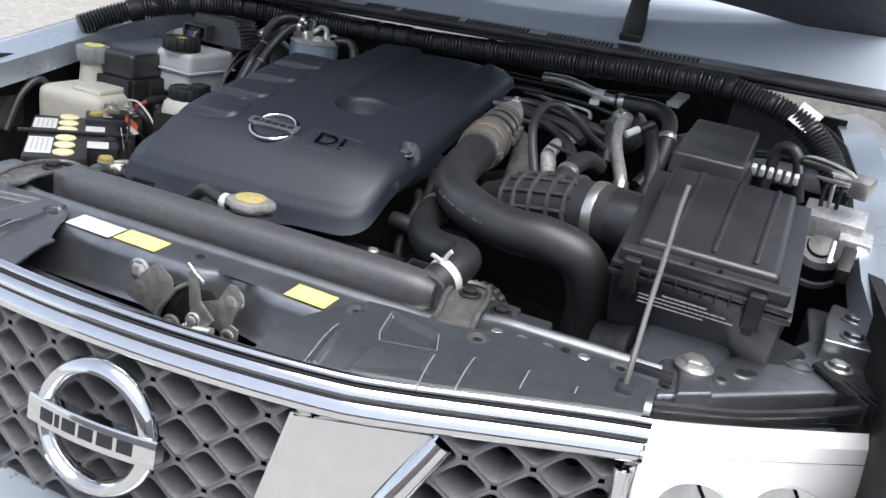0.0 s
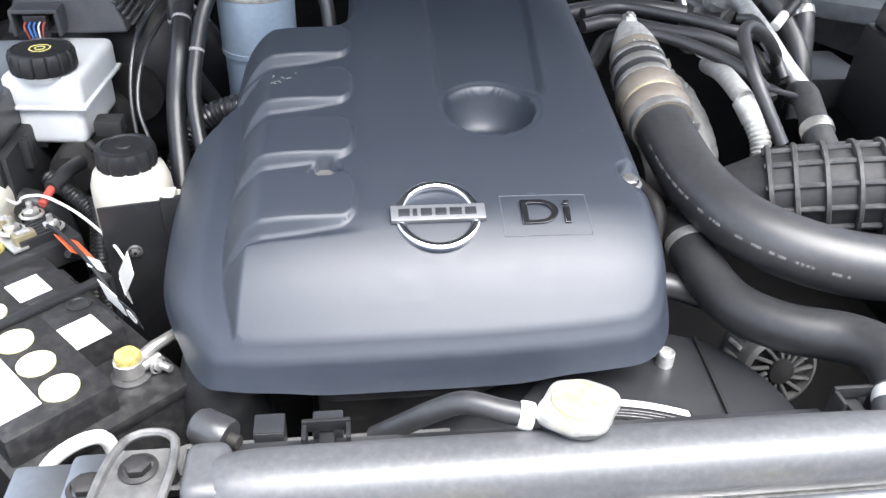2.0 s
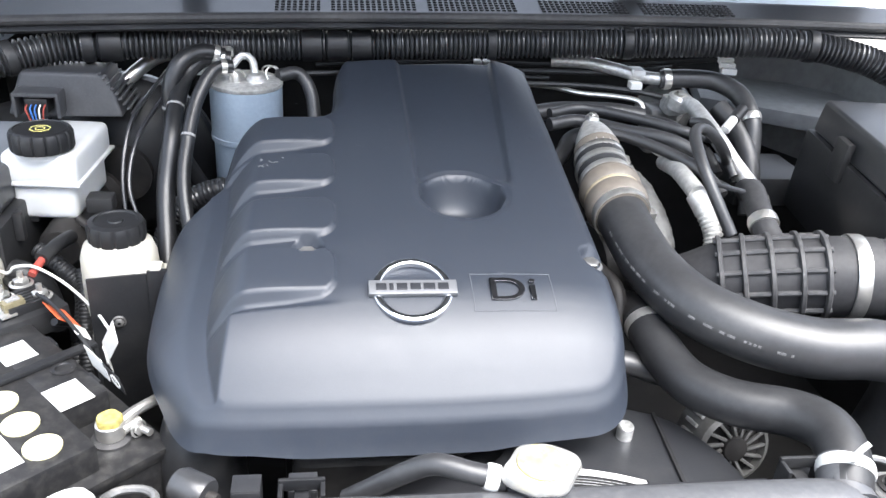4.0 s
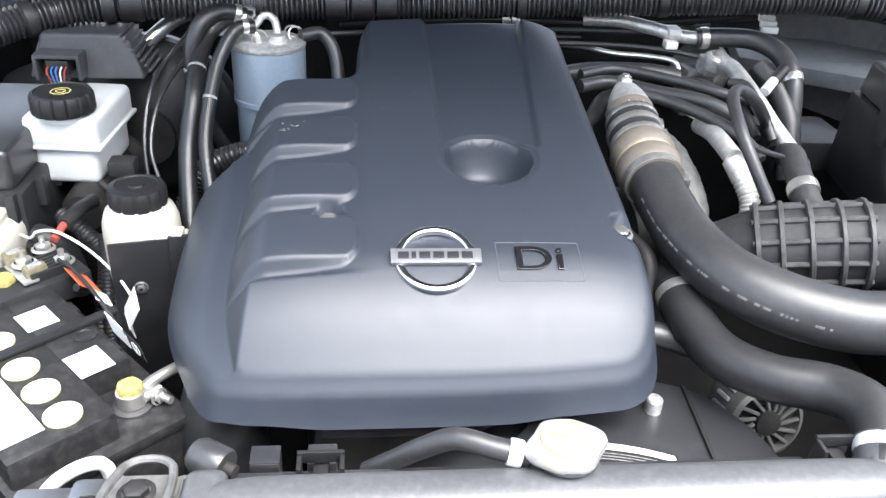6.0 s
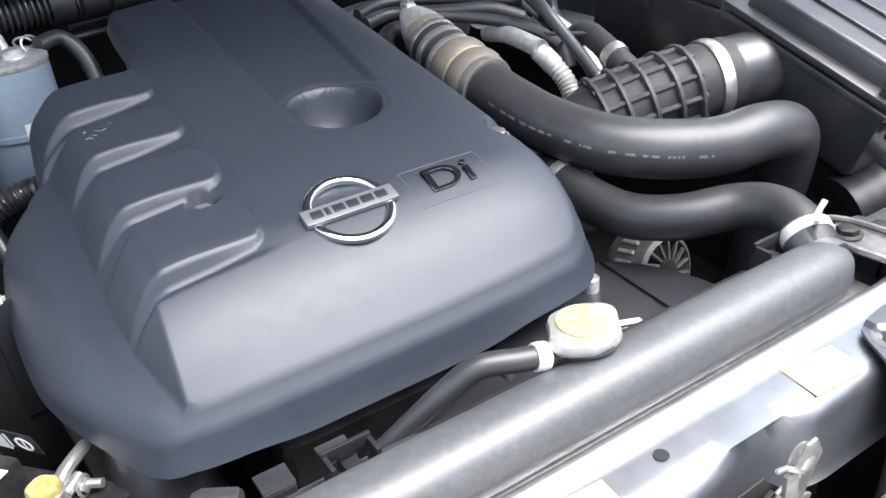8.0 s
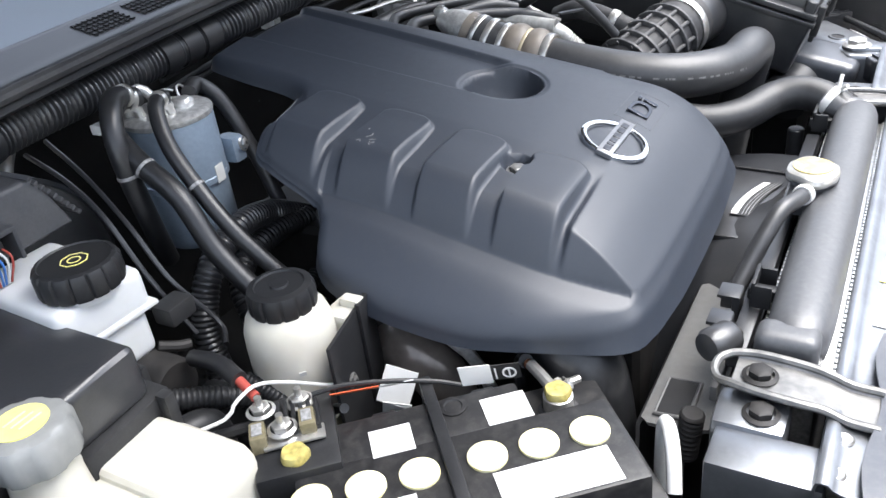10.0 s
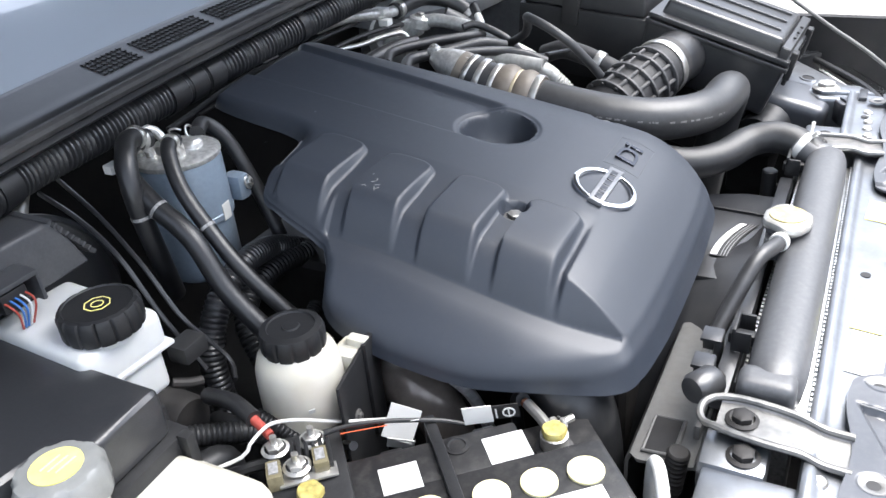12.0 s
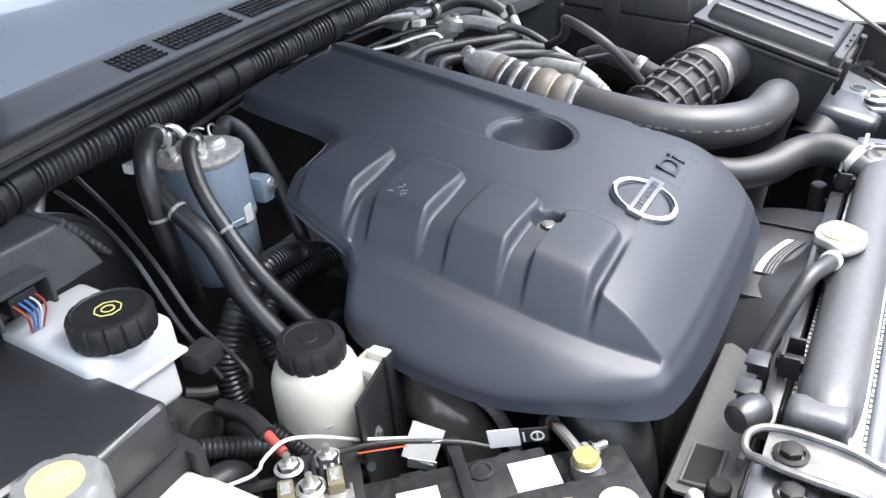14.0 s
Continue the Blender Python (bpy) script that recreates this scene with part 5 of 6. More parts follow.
for lx, ly, w, d in ((0.034, 0.036, 0.042, 0.036), (-0.074, 0.030, 0.038, 0.034), (0.050, -0.058, 0.10, 0.040), (-0.10, -0.058, 0.07, 0.040)):
    lab = part("label", bat_box((lx, ly, 0.9924), (w, d, 0.0007), 0), LABEL_WHITE, battery, "white paper label", smooth=False)
    if ly < 0:
        for k in range(4):
            part("print_line", bat_box((lx, ly + 0.012 - 0.008 * k, 0.993), (w * 0.8, 0.003, 0.0004), 0), LABEL_GREY, lab, smooth=False)
part("vent_plug", lathe([(0.013, 0.990), (0.013, 0.9935), (0.009, 0.994), (0.008, 0.9925), (0.0, 0.9925)], 24, BAT @ pose(-0.012, 0.054, 0)), BATT, battery)
for lx, ly in ((0.020, 0.070), (-0.075, 0.070)):
    part("latch_notch", bat_box((lx, ly, 0.982), (0.022, 0.006, 0.016), 0.001), BLACK, battery)
hold = solid("battery_strap", join(bat_box((-0.030, 0.0, 0.9955), (0.012, 0.200, 0.006), 0.002), bat_box((-0.030, 0.098, 0.955), (0.010, 0.006, 0.082), 0.002)), BLACK, "black hold-down strap across the battery", "strap")


def terminal(name, lx, ly, label, dz=0.0):
    x, y, _ = BAT @ Vector((lx, ly, 0))
    t = thing(name, (x, y, 0.979 + dz), label, "battery terminal", "battery terminals")
    m = Matrix.Translation((x, y, dz))
    part("base_ring", lathe([(0.020, 0.978), (0.020, 0.981), (0.016, 0.983), (0.0, 0.983)], 24, m), RUBBER_DULL, t)
    part("clamp_ring", lathe([(0.0125, 0.983), (0.0145, 0.984), (0.0145, 0.999), (0.0125, 1.000), (0.0, 1.000)], 24, m), STEEL, t)
    part("post", lathe([(0.0125, 0.998), (0.0130, 1.004), (0.0115, 1.007), (0.0, 1.0075)], 24, m, lambda a, r: r * (1 + 0.05 * math.sin(5 * a))), YELLOW_CORR, t, "corroded yellow post")
    return t, x, y


t1, x, y = terminal("negative_terminal", 0.088, 0.050, "corroded negative terminal clamp on the battery", -0.019)
part("lug_arm", tube([(x + 0.008, y + 0.006, 0.975), (x + 0.020, y + 0.022, 0.977), (x + 0.038, y + 0.044, 0.975)], 0.0060, 10), STEEL, t1)
part("lug_arm", tube([(x + 0.012, y - 0.002, 0.972), (x + 0.026, y + 0.012, 0.972)], 0.0055, 10), STEEL, t1)
bolt(t1, (x + 0.026, y + 0.002, 0.970), (0.75, -0.6, 0.1), 0.0065)
part("clamp_stud", tube([(x + 0.012, y + 0.014, 0.970), (x + 0.040, y - 0.006, 0.971)], 0.0040, 10), STEEL, t1)
part("cable_end", tube([(x + 0.036, y + 0.042, 0.975), (x + 0.041, y + 0.048, 0.973)], 0.0055, 10), COPPER, t1)
solid("earth_cable", tube([(x + 0.044, y + 0.052, 0.973), (x + 0.060, y + 0.066, 0.955), (x + 0.068, y + 0.070, 0.91), (x + 0.065, y + 0.06, 0.84)], 0.008, 10), BLACK, "black earth cable from the battery", "cable")

t2, x, y = terminal("positive_terminal", -0.158, 0.030, "corroded positive terminal clamp with yellow deposit")
fl = thing("fuse_link_block", (-0.545, 0.365, 0.96), "fusible link block with amber fuses and bolts", "fuse block")
FM = pose(-0.552, 0.352, 0.0, 0, 0, -48)
part("base", box((0, 0, 0), (0.075, 0.105, 0.03), 0.004, m=FM @ pose(0, 0, 0.985)), BLACK, fl)
for k in range(6):
    part("fin", box((0, 0, 0), (0.004, 0.045, 0.014), 0.001, m=FM @ pose(-0.012 + 0.007 * k, 0.012, 1.004)), BLACK, fl)
for x, y in ((-0.577, 0.371), (-0.544, 0.341)):
    fz = FM.inverted() @ Vector((x, y, 0))
    f = part("fuse", box((0, 0, 0), (0.015, 0.025, 0.022), 0.003, 2, m=FM @ pose(fz.x, fz.y, 1.006)), AMBER, fl, "clear amber fuse")
    part("fuse_window", box((0, 0, 0), (0.009, 0.015, 0.001), 0, m=FM @ pose(fz.x, fz.y, 1.0175)), PALE_MARK, f)
for p in ((-0.550, 0.390, 1.010), (-0.522, 0.367, 1.006), (-0.561, 0.356, 1.010)):
    bolt(fl, p, r=0.0095)
    part("stud", lathe([(0.0035, 0.005), (0.0035, 0.017), (0.0, 0.0175)], 12, along(p, (0, 0, 1))), STEEL, fl)
part("bus_bar", box((0, 0, 0), (0.055, 0.018, 0.003), 0.001, m=FM @ pose(0.0, -0.012, 1.004)), STEEL, fl)

wire_pts = [(-0.66, 0.455, 0.985), (-0.613, 0.450, 1.000), (-0.573, 0.413, 1.012), (-0.564, 0.408, 1.022), (-0.551, 0.405, 1.027), (-0.533, 0.403, 1.025), (-0.501, 0.398, 1.004), (-0.465, 0.376, 0.979), (-0.436, 0.332, 0.973)]
solid("white_wire", tube(wire_pts, 0.0019, 8), WHITE, "thin white wire looping over the fuse block", "wire")
solid("red_cable", join(tube([(-0.52, 0.50, 1.02), (-0.525, 0.46, 1.028), (-0.535, 0.425, 1.025)], 0.009, 12)), BLACK, "black sleeved positive battery cable", "cable")
solid("red_cable_end", tube([(-0.534, 0.428, 1.025), (-0.541, 0.402, 1.016)], 0.0050, 12), RED, "red sleeve on the positive battery cable", "cable sleeve")
tape_pts = [(-0.520, 0.352, 1.018), (-0.50, 0.333, 1.018), (-0.475, 0.305, 1.012), (-0.445, 0.268, 1.000), (-0.43, 0.245, 0.99)]
tw = solid("sensor_cable", tube(tape_pts, 0.0024, 8), BLACK, "taped sensor cable with orange and white tags", "cable")
flag = Matrix(((0.6, 0.60, 0.53, -0.488), (-0.8, 0.45, 0.40, 0.328), (0.0, -0.66, 0.75, 1.004), (0, 0, 0, 1)))
part("orange_tag", box((0, 0, 0), (0.046, 0.030, 0.001), 0.0003, m=flag), ORANGE, tw, "orange wrap tag", smooth=False)
part("white_tag", box((0, 0, 0), (0.036, 0.020, 0.001), 0.0003, m=flag @ pose(0.040, 0.006, 0.0, 0, 0, -14)), LABEL_WHITE, tw, "white wrap tag", smooth=False)
FLAP = Matrix(((0.47, 0.28, -0.84, -0.436), (-0.88, 0.15, -0.44, 0.318), (0.0, 0.95, 0.32, 0.971), (0, 0, 0, 1))) @ pose(0, 0, 0, 0, 0, -22)
part("white_flag", box((0, 0, 0), (0.034, 0.040, 0.001), 0.0003, m=FLAP), LABEL_WHITE, tw, "folded white tag", smooth=False)
part("white_flap", box((0, 0, 0), (0.030, 0.018, 0.001), 0.0003, m=FLAP @ pose(0.006, -0.024, -0.004, 35, 0, 10)), LABEL_WHITE, tw, "folded white tag", smooth=False)
sl = thing("sensor_label", (-0.41, 0.222, 0.98), "white and black printed label tag beside the battery", "label")
CARD = Matrix(((0.70, -0.22, -0.68, -0.426), (-0.68, 0.0, -0.73, 0.231), (-0.21, 0.975, 0.0, 1.003), (0, 0, 0, 1)))
part("card", box((0, 0, 0), (0.032, 0.027, 0.001), 0.0003, m=CARD), LABEL_WHITE, sl, smooth=False)
part("black_field", box((0, 0, 0), (0.030, 0.022, 0.001), 0.0003, m=CARD @ pose(0.031, 0.001, 0)), PRINT_HOLE_BLACK, sl, "black field with a pale ring", smooth=False)
part("pale_ring", lathe([(0.0055, 0), (0.0075, 0), (0.0075, 0.0006), (0.0055, 0.0006)], 20, CARD @ pose(0.034, 0, 0.0008)), LABEL_WHITE, sl)
for x in (0.020, 0.034):
    part("pale_bar", box((0, 0, 0), (0.0018, 0.015, 0.0004), 0, m=CARD @ pose(x, 0, 0.001)), LABEL_WHITE, sl, smooth=False)
solid("hold_down_rod", tube([(-0.455, 0.035, 0.955), (-0.435, 0.042, 0.978), (-0.412, 0.052, 0.986), (-0.398, 0.060, 0.975), (-0.396, 0.062, 0.93), (-0.396, 0.062, 0.86)], 0.0065, 12), WHITE, "pale plastic battery hold-down handle", "handle")

# ---- reservoirs on the left ----
ps = thing("steering_fluid_reservoir", (-0.44, 0.42, 0.92), "milky white power-steering reservoir with black screw cap", "fluid reservoir")
PM = Matrix.Translation((-0.444, 0.436, -0.006))
part("bottle", lathe([(0.046, 0.915), (0.053, 0.918), (0.053, 0.934), (0.048, 0.938), (0.0475, 1.018), (0.0465, 1.034), (0.042, 1.048), (0.036, 1.054), (0.032, 1.058), (0.0, 1.058)], 40, PM), WHITE_TANK, ps)
part("lug", join(box((-0.399, 0.400, 1.014), (0.036, 0.030, 0.024), 0.004), box((-0.391, 0.392, 1.024), (0.014, 0.024, 0.022), 0.003)), WHITE_TANK, ps)
part("cap", lathe([(0.0345, 1.056), (0.0355, 1.059), (0.0355, 1.074), (0.033, 1.080), (0.026, 1.082), (0.025, 1.080), (0.010, 1.080), (0.009, 1.082), (0.0, 1.0825)], 120, PM, lambda a, r: r - 0.0022 * max(0, math.sin(12 * a)) ** 6 if r > 0.033 else r), BLACK, ps, "ridged black screw cap")
part("outlet", tube([(-0.47, 0.46, 0.93), (-0.47, 0.50, 0.93)], 0.010, 10), WHITE_TANK, ps)
for k in range(2):
    part("print_mark", box((0, 0, 0), (0.007, 0.001, 0.004), 0, m=pose(-0.444 - 0.033 + 0.028 * k, 0.436 - 0.0355 - 0.011 * k, 0.995 + 0.003 * k, 0, 0, -43 + 35 * k)), LABEL_GREY, ps, smooth=False)
rb = thing("reservoir_bracket", (-0.42, 0.38, 0.83), "black steel bracket holding the steering reservoir", "bracket")
part("back_plate", box((0, 0, 0), (0.100, 0.004, 0.20), 0.0012, m=pose(-0.420, 0.379, 0.928, 0, 0, 12)), BLACK, rb)
part("upright", box((0, 0, 0), (0.034, 0.006, 0.13), 0.0012, m=pose(-0.384, 0.383, 0.968, 0, 0, 12)), BLACK, rb)
part("side_flange", box((0, 0, 0), (0.004, 0.036, 0.17), 0.001, m=pose(-0.369, 0.408, 0.945, 0, 0, 12)), BLACK, rb)
bolt(rb, (-0.438, 0.3725, 0.965), (0.2, -0.98, 0), 0.006, BRACKET)
solid("reservoir_hose", tube([(-0.47, 0.485, 0.93), (-0.47, 0.53, 0.925), (-0.45, 0.58, 0.90), (-0.42, 0.62, 0.85)], 0.012, 12), RUBBER, "black return hose below the steering reservoir", "hose")

br = thing("brake_fluid_reservoir", (-0.55, 0.58, 1.02), "translucent white brake fluid reservoir with black cap", "fluid reservoir")
BM = pose(-0.556, 0.588, 0, 0, 0, -4)
part("upper_tank", box((0, 0, 0), (0.098, 0.150, 0.044), 0.012, 4, m=BM @ pose(0.004, 0.018, 1.092)), WHITE_TANK_BLUE, br)
part("seam", box((0, 0, 0), (0.105, 0.157, 0.005), 0.002, m=BM @ pose(0.004, 0.018, 1.072)), WHITE_TANK_BLUE, br)
part("lower_tank", box((0, 0, 0), (0.084, 0.134, 0.055), 0.012, 4, m=BM @ pose(0.004, 0.014, 1.045)), WHITE_TANK_BLUE, br)
part("neck", lathe([(0.033, 1.108), (0.033, 1.122), (0.0, 1.122)], 32, Matrix.Translation((-0.553, 0.556, 0))), WHITE_TANK_BLUE, br)
bcap = part("cap", lathe([(0.0395, 1.116), (0.0405, 1.119), (0.0405, 1.137), (0.038, 1.142), (0.034, 1.1435), (0.033, 1.142), (0.0, 1.142)], 120, Matrix.Translation((-0.553, 0.556, 0)), lambda a, r: r - 0.0022 * max(0, math.sin(15 * a)) ** 6 if r > 0.037 else r), BLACK, br, "ridged black cap with a pale symbol")
for r in (0.0065, 0.0135):
    part("symbol", lathe([(r - 0.0012, 1.1421), (r, 1.1421), (r, 1.1426), (r - 0.0012, 1.1426)], 8 if r > 0.01 else 20, Matrix.Translation((-0.553, 0.556, 0)) @ pose(0, 0, 0, 0, 0, 22)), LABEL_YELLOW, bcap)
part("level_plug", box((-0.482, 0.535, 1.045), (0.035, 0.028, 0.022), 0.004), BLACK, br)
part("outlet_pipe", tube([(-0.515, 0.535, 1.020), (-0.500, 0.525, 1.012), (-0.488, 0.520, 1.008)], 0.006, 10), DARK, br)
br.location += Vector((-0.007, 0.012, 0.004))
solid("master_cylinder", lathe([(0.026, -0.11), (0.030, -0.10), (0.030, 0.06), (0.045, 0.065), (0.045, 0.075), (0.0, 0.075)], 24, along((-0.54, 0.62, 0.995), (0, 1, 0))), DARK, "cast aluminium brake master cylinder under its reservoir", "master cylinder")
solid("brake_servo", lathe([(0.02, -0.075), (0.05, -0.070), (0.09, -0.055), (0.125, -0.02), (0.135, 0.0), (0.137, 0.01), (0.130, 0.03), (0.10, 0.08), (0.05, 0.10), (0.0, 0.10)], 48, along((-0.50, 0.80, 1.02), (0, 1, 0))), BLACK, "round black brake servo behind the reservoirs", "brake servo")
srv = bpy.data.objects["brake_servo"]
part("crimp_rim", lathe([(0.134, -0.004), (0.140, -0.002), (0.140, 0.010), (0.134, 0.012)], 48, along((-0.50, 0.80, 1.02), (0, 1, 0))), BLACK_SATIN, srv)
part("pushrod_boss", lathe([(0.045, -0.085), (0.045, -0.07), (0.03, -0.065), (0.0, -0.065)], 24, along((-0.50, 0.80, 1.02), (0, 1, 0))), DARK, srv)

fb = thing("fuse_box", (-0.67, 0.58, 0.95), "black plastic fuse box with a stepped lid", "fuse box")
lid_poly = [(-0.600, 0.462), (-0.598, 0.72), (-0.75, 0.72), (-0.75, 0.50), (-0.695, 0.495), (-0.680, 0.458)]
part("lid", prism(lid_poly, 1.05, 1.105, 0.010, 3), BLACK_SATIN, fb)
low = [(-0.588, 0.452), (-0.586, 0.725), (-0.76, 0.725), (-0.76, 0.49), (-0.70, 0.485), (-0.685, 0.448)]
part("body", prism(low, 0.94, 1.052, 0.005), BLACK, fb)
for p in ((-0.60, 0.447), (-0.582, 0.50), (-0.582, 0.56)):
    part("clip", box((*p, 1.035), (0.012, 0.014, 0.04), 0.003), BLACK, fb)
solid("harness_stub", tube([(-0.585, 0.46, 0.99), (-0.565, 0.455, 0.985), (-0.55, 0.46, 0.96), (-0.545, 0.47, 0.90)], 0.016, 12), BLACK, "taped wiring harness leaving the fuse box", "cable harness")

wb = thing("washer_bottle", (-0.67, 0.38, 0.86), "milky coolant bottle with clear cap and yellow label", "bottle")
part("tank", box((-0.690, 0.385, 0.945), (0.165, 0.125, 0.165), 0.028, 5, m=pose(0, 0, 0)), WHITE_TANK, wb)
part("shoulder", box((-0.660, 0.385, 1.026), (0.075, 0.085, 0.02), 0.009, 3), WHITE_TANK, wb)
part("neck", lathe([(0.032, 1.01), (0.027, 1.07), (0.027, 1.082), (0.0, 1.082)], 28, Matrix.Translation((-0.725, 0.440, 0))), WHITE_TANK, wb)
WCAP = mat("smoky_clear_plastic", (0.20, 0.205, 0.20), 0.25, vary=0.05, dirt=(0.4, 0.4, 0.38), dirt_amount=0.4)
wc = part("cap", lathe([(0.036, 1.072), (0.0375, 1.076), (0.0375, 1.098), (0.034, 1.104), (0.028, 1.106), (0.0, 1.106)], 60, Matrix.Translation((-0.725, 0.440, 0)), lambda a, r: r - 0.002 * (math.sin(8 * a) > 0.4) if r > 0.033 else r), WCAP, wb, "smoky clear cap")
part("cap_label", lathe([(0.0215, 1.1061), (0.0215, 1.1072), (0.0, 1.1072)], 32, Matrix.Translation((-0.725, 0.440, 0))), LABEL_YELLOW, wc, "round yellow label")
for k in range(3):
    part("print_line", box((-0.725 + 0.002 * k, 0.447 - 0.007 * k, 1.1073), (0.020, 0.0014, 0.0004), 0), LABEL_GREY, wc, smooth=False)
part("hose", tube([(-0.755, 0.36, 1.0), (-0.775, 0.34, 1.03), (-0.785, 0.30, 1.0), (-0.785, 0.26, 0.93)], 0.008, 10), RUBBER, wb)

wb.location += Vector((0.016, 0.028, 0.0))

# ---- fuel filter and its hoses ----
ff = thing("fuel_filter", (-0.30, 0.68, 1.02), "blue-grey fuel filter canister with fittings on top", "fuel filter")
FMx = Matrix.Translation((-0.302, 0.685, 0.012))
part("canister", lathe([(0.030, 1.000), (0.045, 1.004), (0.0505, 1.015), (0.0505, 1.085), (0.0535, 1.088), (0.0535, 1.160), (0.0525, 1.166), (0.0, 1.168)], 48, FMx), FILTER, ff)
part("band", lathe([(0.0535, 1.083), (0.0545, 1.084), (0.0545, 1.091), (0.0535, 1.092)], 48, FMx), FILTER, ff)
part("top_plate", lathe([(0.0535, 1.165), (0.0545, 1.167), (0.0545, 1.171), (0.050, 1.174), (0.0, 1.176)], 48, FMx), ALU, ff)
part("pump_head", lathe([(0.014, 1.174), (0.014, 1.192), (0.010, 1.196), (0.0, 1.197)], 20, Matrix.Translation((-0.286, 0.672, 0))), ALU, ff)
for p in ((-0.315, 0.665), (-0.33, 0.70)):
    part("nipple", tube([(p[0], p[1], 1.172), (p[0], p[1], 1.195), (p[0] - 0.012, p[1] + 0.002, 1.203), (p[0] - 0.03, p[1], 1.204)], 0.0062, 10), STEEL, ff)
part("bleed_screw", lathe([(0.007, 1.17), (0.007, 1.21), (0.010, 1.211), (0.010, 1.222), (0.006, 1.225), (0.0, 1.225)], 12, Matrix.Translation((-0.331, 0.716, 0))), STEEL, ff)
part("pipe_arch", tube([(-0.325, 0.715, 1.195), (-0.31, 0.725, 1.21), (-0.295, 0.722, 1.205), (-0.29, 0.71, 1.185)], 0.006, 10), ALU, ff)
for cx, cy, tilt_x in ((-0.262, 0.694, 65), (-0.268, 0.712, 25), (-0.312, 0.668, 80)):
    cm = pose(cx, cy, 1.192, tilt_x, 0, 20)
    part("spring_clip", tube([cm @ Vector((0.011 * math.cos(u), 0.011 * math.sin(u), 0)) for u in np.linspace(0, 5.6, 12)], 0.0015, 6), STEEL, ff)
tabm = box((-0.250, 0.648, 1.118), (0.022, 0.03, 0.035), 0.006)
part("mount_tab", tabm, FILTER, ff)
bolt(ff, (-0.243, 0.634, 1.122), (0.3, -1, 0.2), 0.007)
part("label", box((0, 0, 0), (0.016, 0.0012, 0.022), 0, m=pose(-0.294, 0.6315, 1.105, 0, 0, 9)), LABEL_WHITE, ff, "small white label", smooth=False)

ff.location += Vector((0, 0.009, 0))

h1 = [(-0.325, 0.712, 1.209), (-0.358, 0.708, 1.213), (-0.386, 0.690, 1.192), (-0.396, 0.650, 1.163), (-0.398, 0.600, 1.127), (-0.404, 0.557, 1.066), (-0.398, 0.500, 1.000), (-0.392, 0.46, 0.95)]
h2 = [(-0.318, 0.673, 1.209), (-0.342, 0.662, 1.207), (-0.364, 0.634, 1.173), (-0.374, 0.597, 1.132), (-0.378, 0.550, 1.080), (-0.366, 0.500, 1.020), (-0.345, 0.45, 0.96)]
h3 = [(-0.335, 0.712, 1.214), (-0.365, 0.700, 1.222), (-0.390, 0.680, 1.212), (-0.405, 0.666, 1.180), (-0.405, 0.660, 1.130), (-0.398, 0.660, 1.080), (-0.375, 0.68, 1.02)]
for pts, r, lab in ((h1, 0.0125, "thick black fuel hose looping from the filter"), (h2, 0.0095, "black fuel hose running down from the filter"), (h3, 0.0125, "black fuel hose behind the filter")):
    h = solid("fuel_hose", tube(pts, r, 14), HOSE_BLACK, lab, "hose", "fuel hoses")
    bnd, m = band(pts, r, 0.0040, 0.135, 0.0005)
    part("paint_mark", bnd, PALE_MARK, h, "white paint band")
    bnd, m = band(pts, r, 0.008, 0.012, 0.001)
    part("clip", bnd, STEEL, h)
solid("wiring_loom", corrugated([(-0.37, 0.40, 0.84), (-0.385, 0.50, 0.90), (-0.37, 0.57, 0.965), (-0.335, 0.60, 1.0), (-0.27, 0.605, 1.01), (-0.20, 0.60, 1.0)], 0.016, 0.0065), BLACK, "black corrugated loom under the fuel filter", "cable harness")
solid("wiring_loom", corrugated([(-0.18, 0.615, 0.99), (-0.25, 0.618, 1.03), (-0.32, 0.605, 1.048), (-0.385, 0.60, 1.025), (-0.42, 0.595, 0.97), (-0.43, 0.58, 0.90)], 0.017, 0.0065), BLACK_SATIN, "thick corrugated loom arching below the fuel filter", "cable harness")
solid("wiring_loom", corrugated([(-0.35, 0.40, 0.80), (-0.345, 0.50, 0.86), (-0.31, 0.555, 0.92), (-0.24, 0.57, 0.94)], 0.011, 0.005), BLACK, "thin black corrugated loom beside the engine", "cable harness")
for pts in ([(-0.43, 0.80, 1.17), (-0.445, 0.72, 1.155), (-0.462, 0.65, 1.13), (-0.470, 0.60, 1.07), (-0.462, 0.56, 0.995)],
            [(-0.40, 0.80, 1.175), (-0.425, 0.71, 1.15), (-0.450, 0.63, 1.115), (-0.458, 0.58, 1.06), (-0.44, 0.545, 1.0), (-0.46, 0.52, 0.99)]):
    solid("brake_pipe", tube(pts, 0.0030, 8), BLACK_SATIN, "thin dark brake pipe bending by the servo", "pipe", "brake pipes")
solid("vacuum_hose", tube([(-0.50, 0.76, 1.15), (-0.45, 0.80, 1.185), (-0.40, 0.83, 1.19), (-0.34, 0.84, 1.185)], 0.011, 12), STEEL, "bare metal vacuum pipe along the bulkhead", "pipe")
solid("filter_link_hose", tube([(-0.255, 0.70, 1.19), (-0.225, 0.715, 1.19), (-0.205, 0.70, 1.16), (-0.20, 0.67, 1.09), (-0.205, 0.64, 1.02)], 0.010, 12), RUBBER, "black hose between fuel filter and engine", "hose")

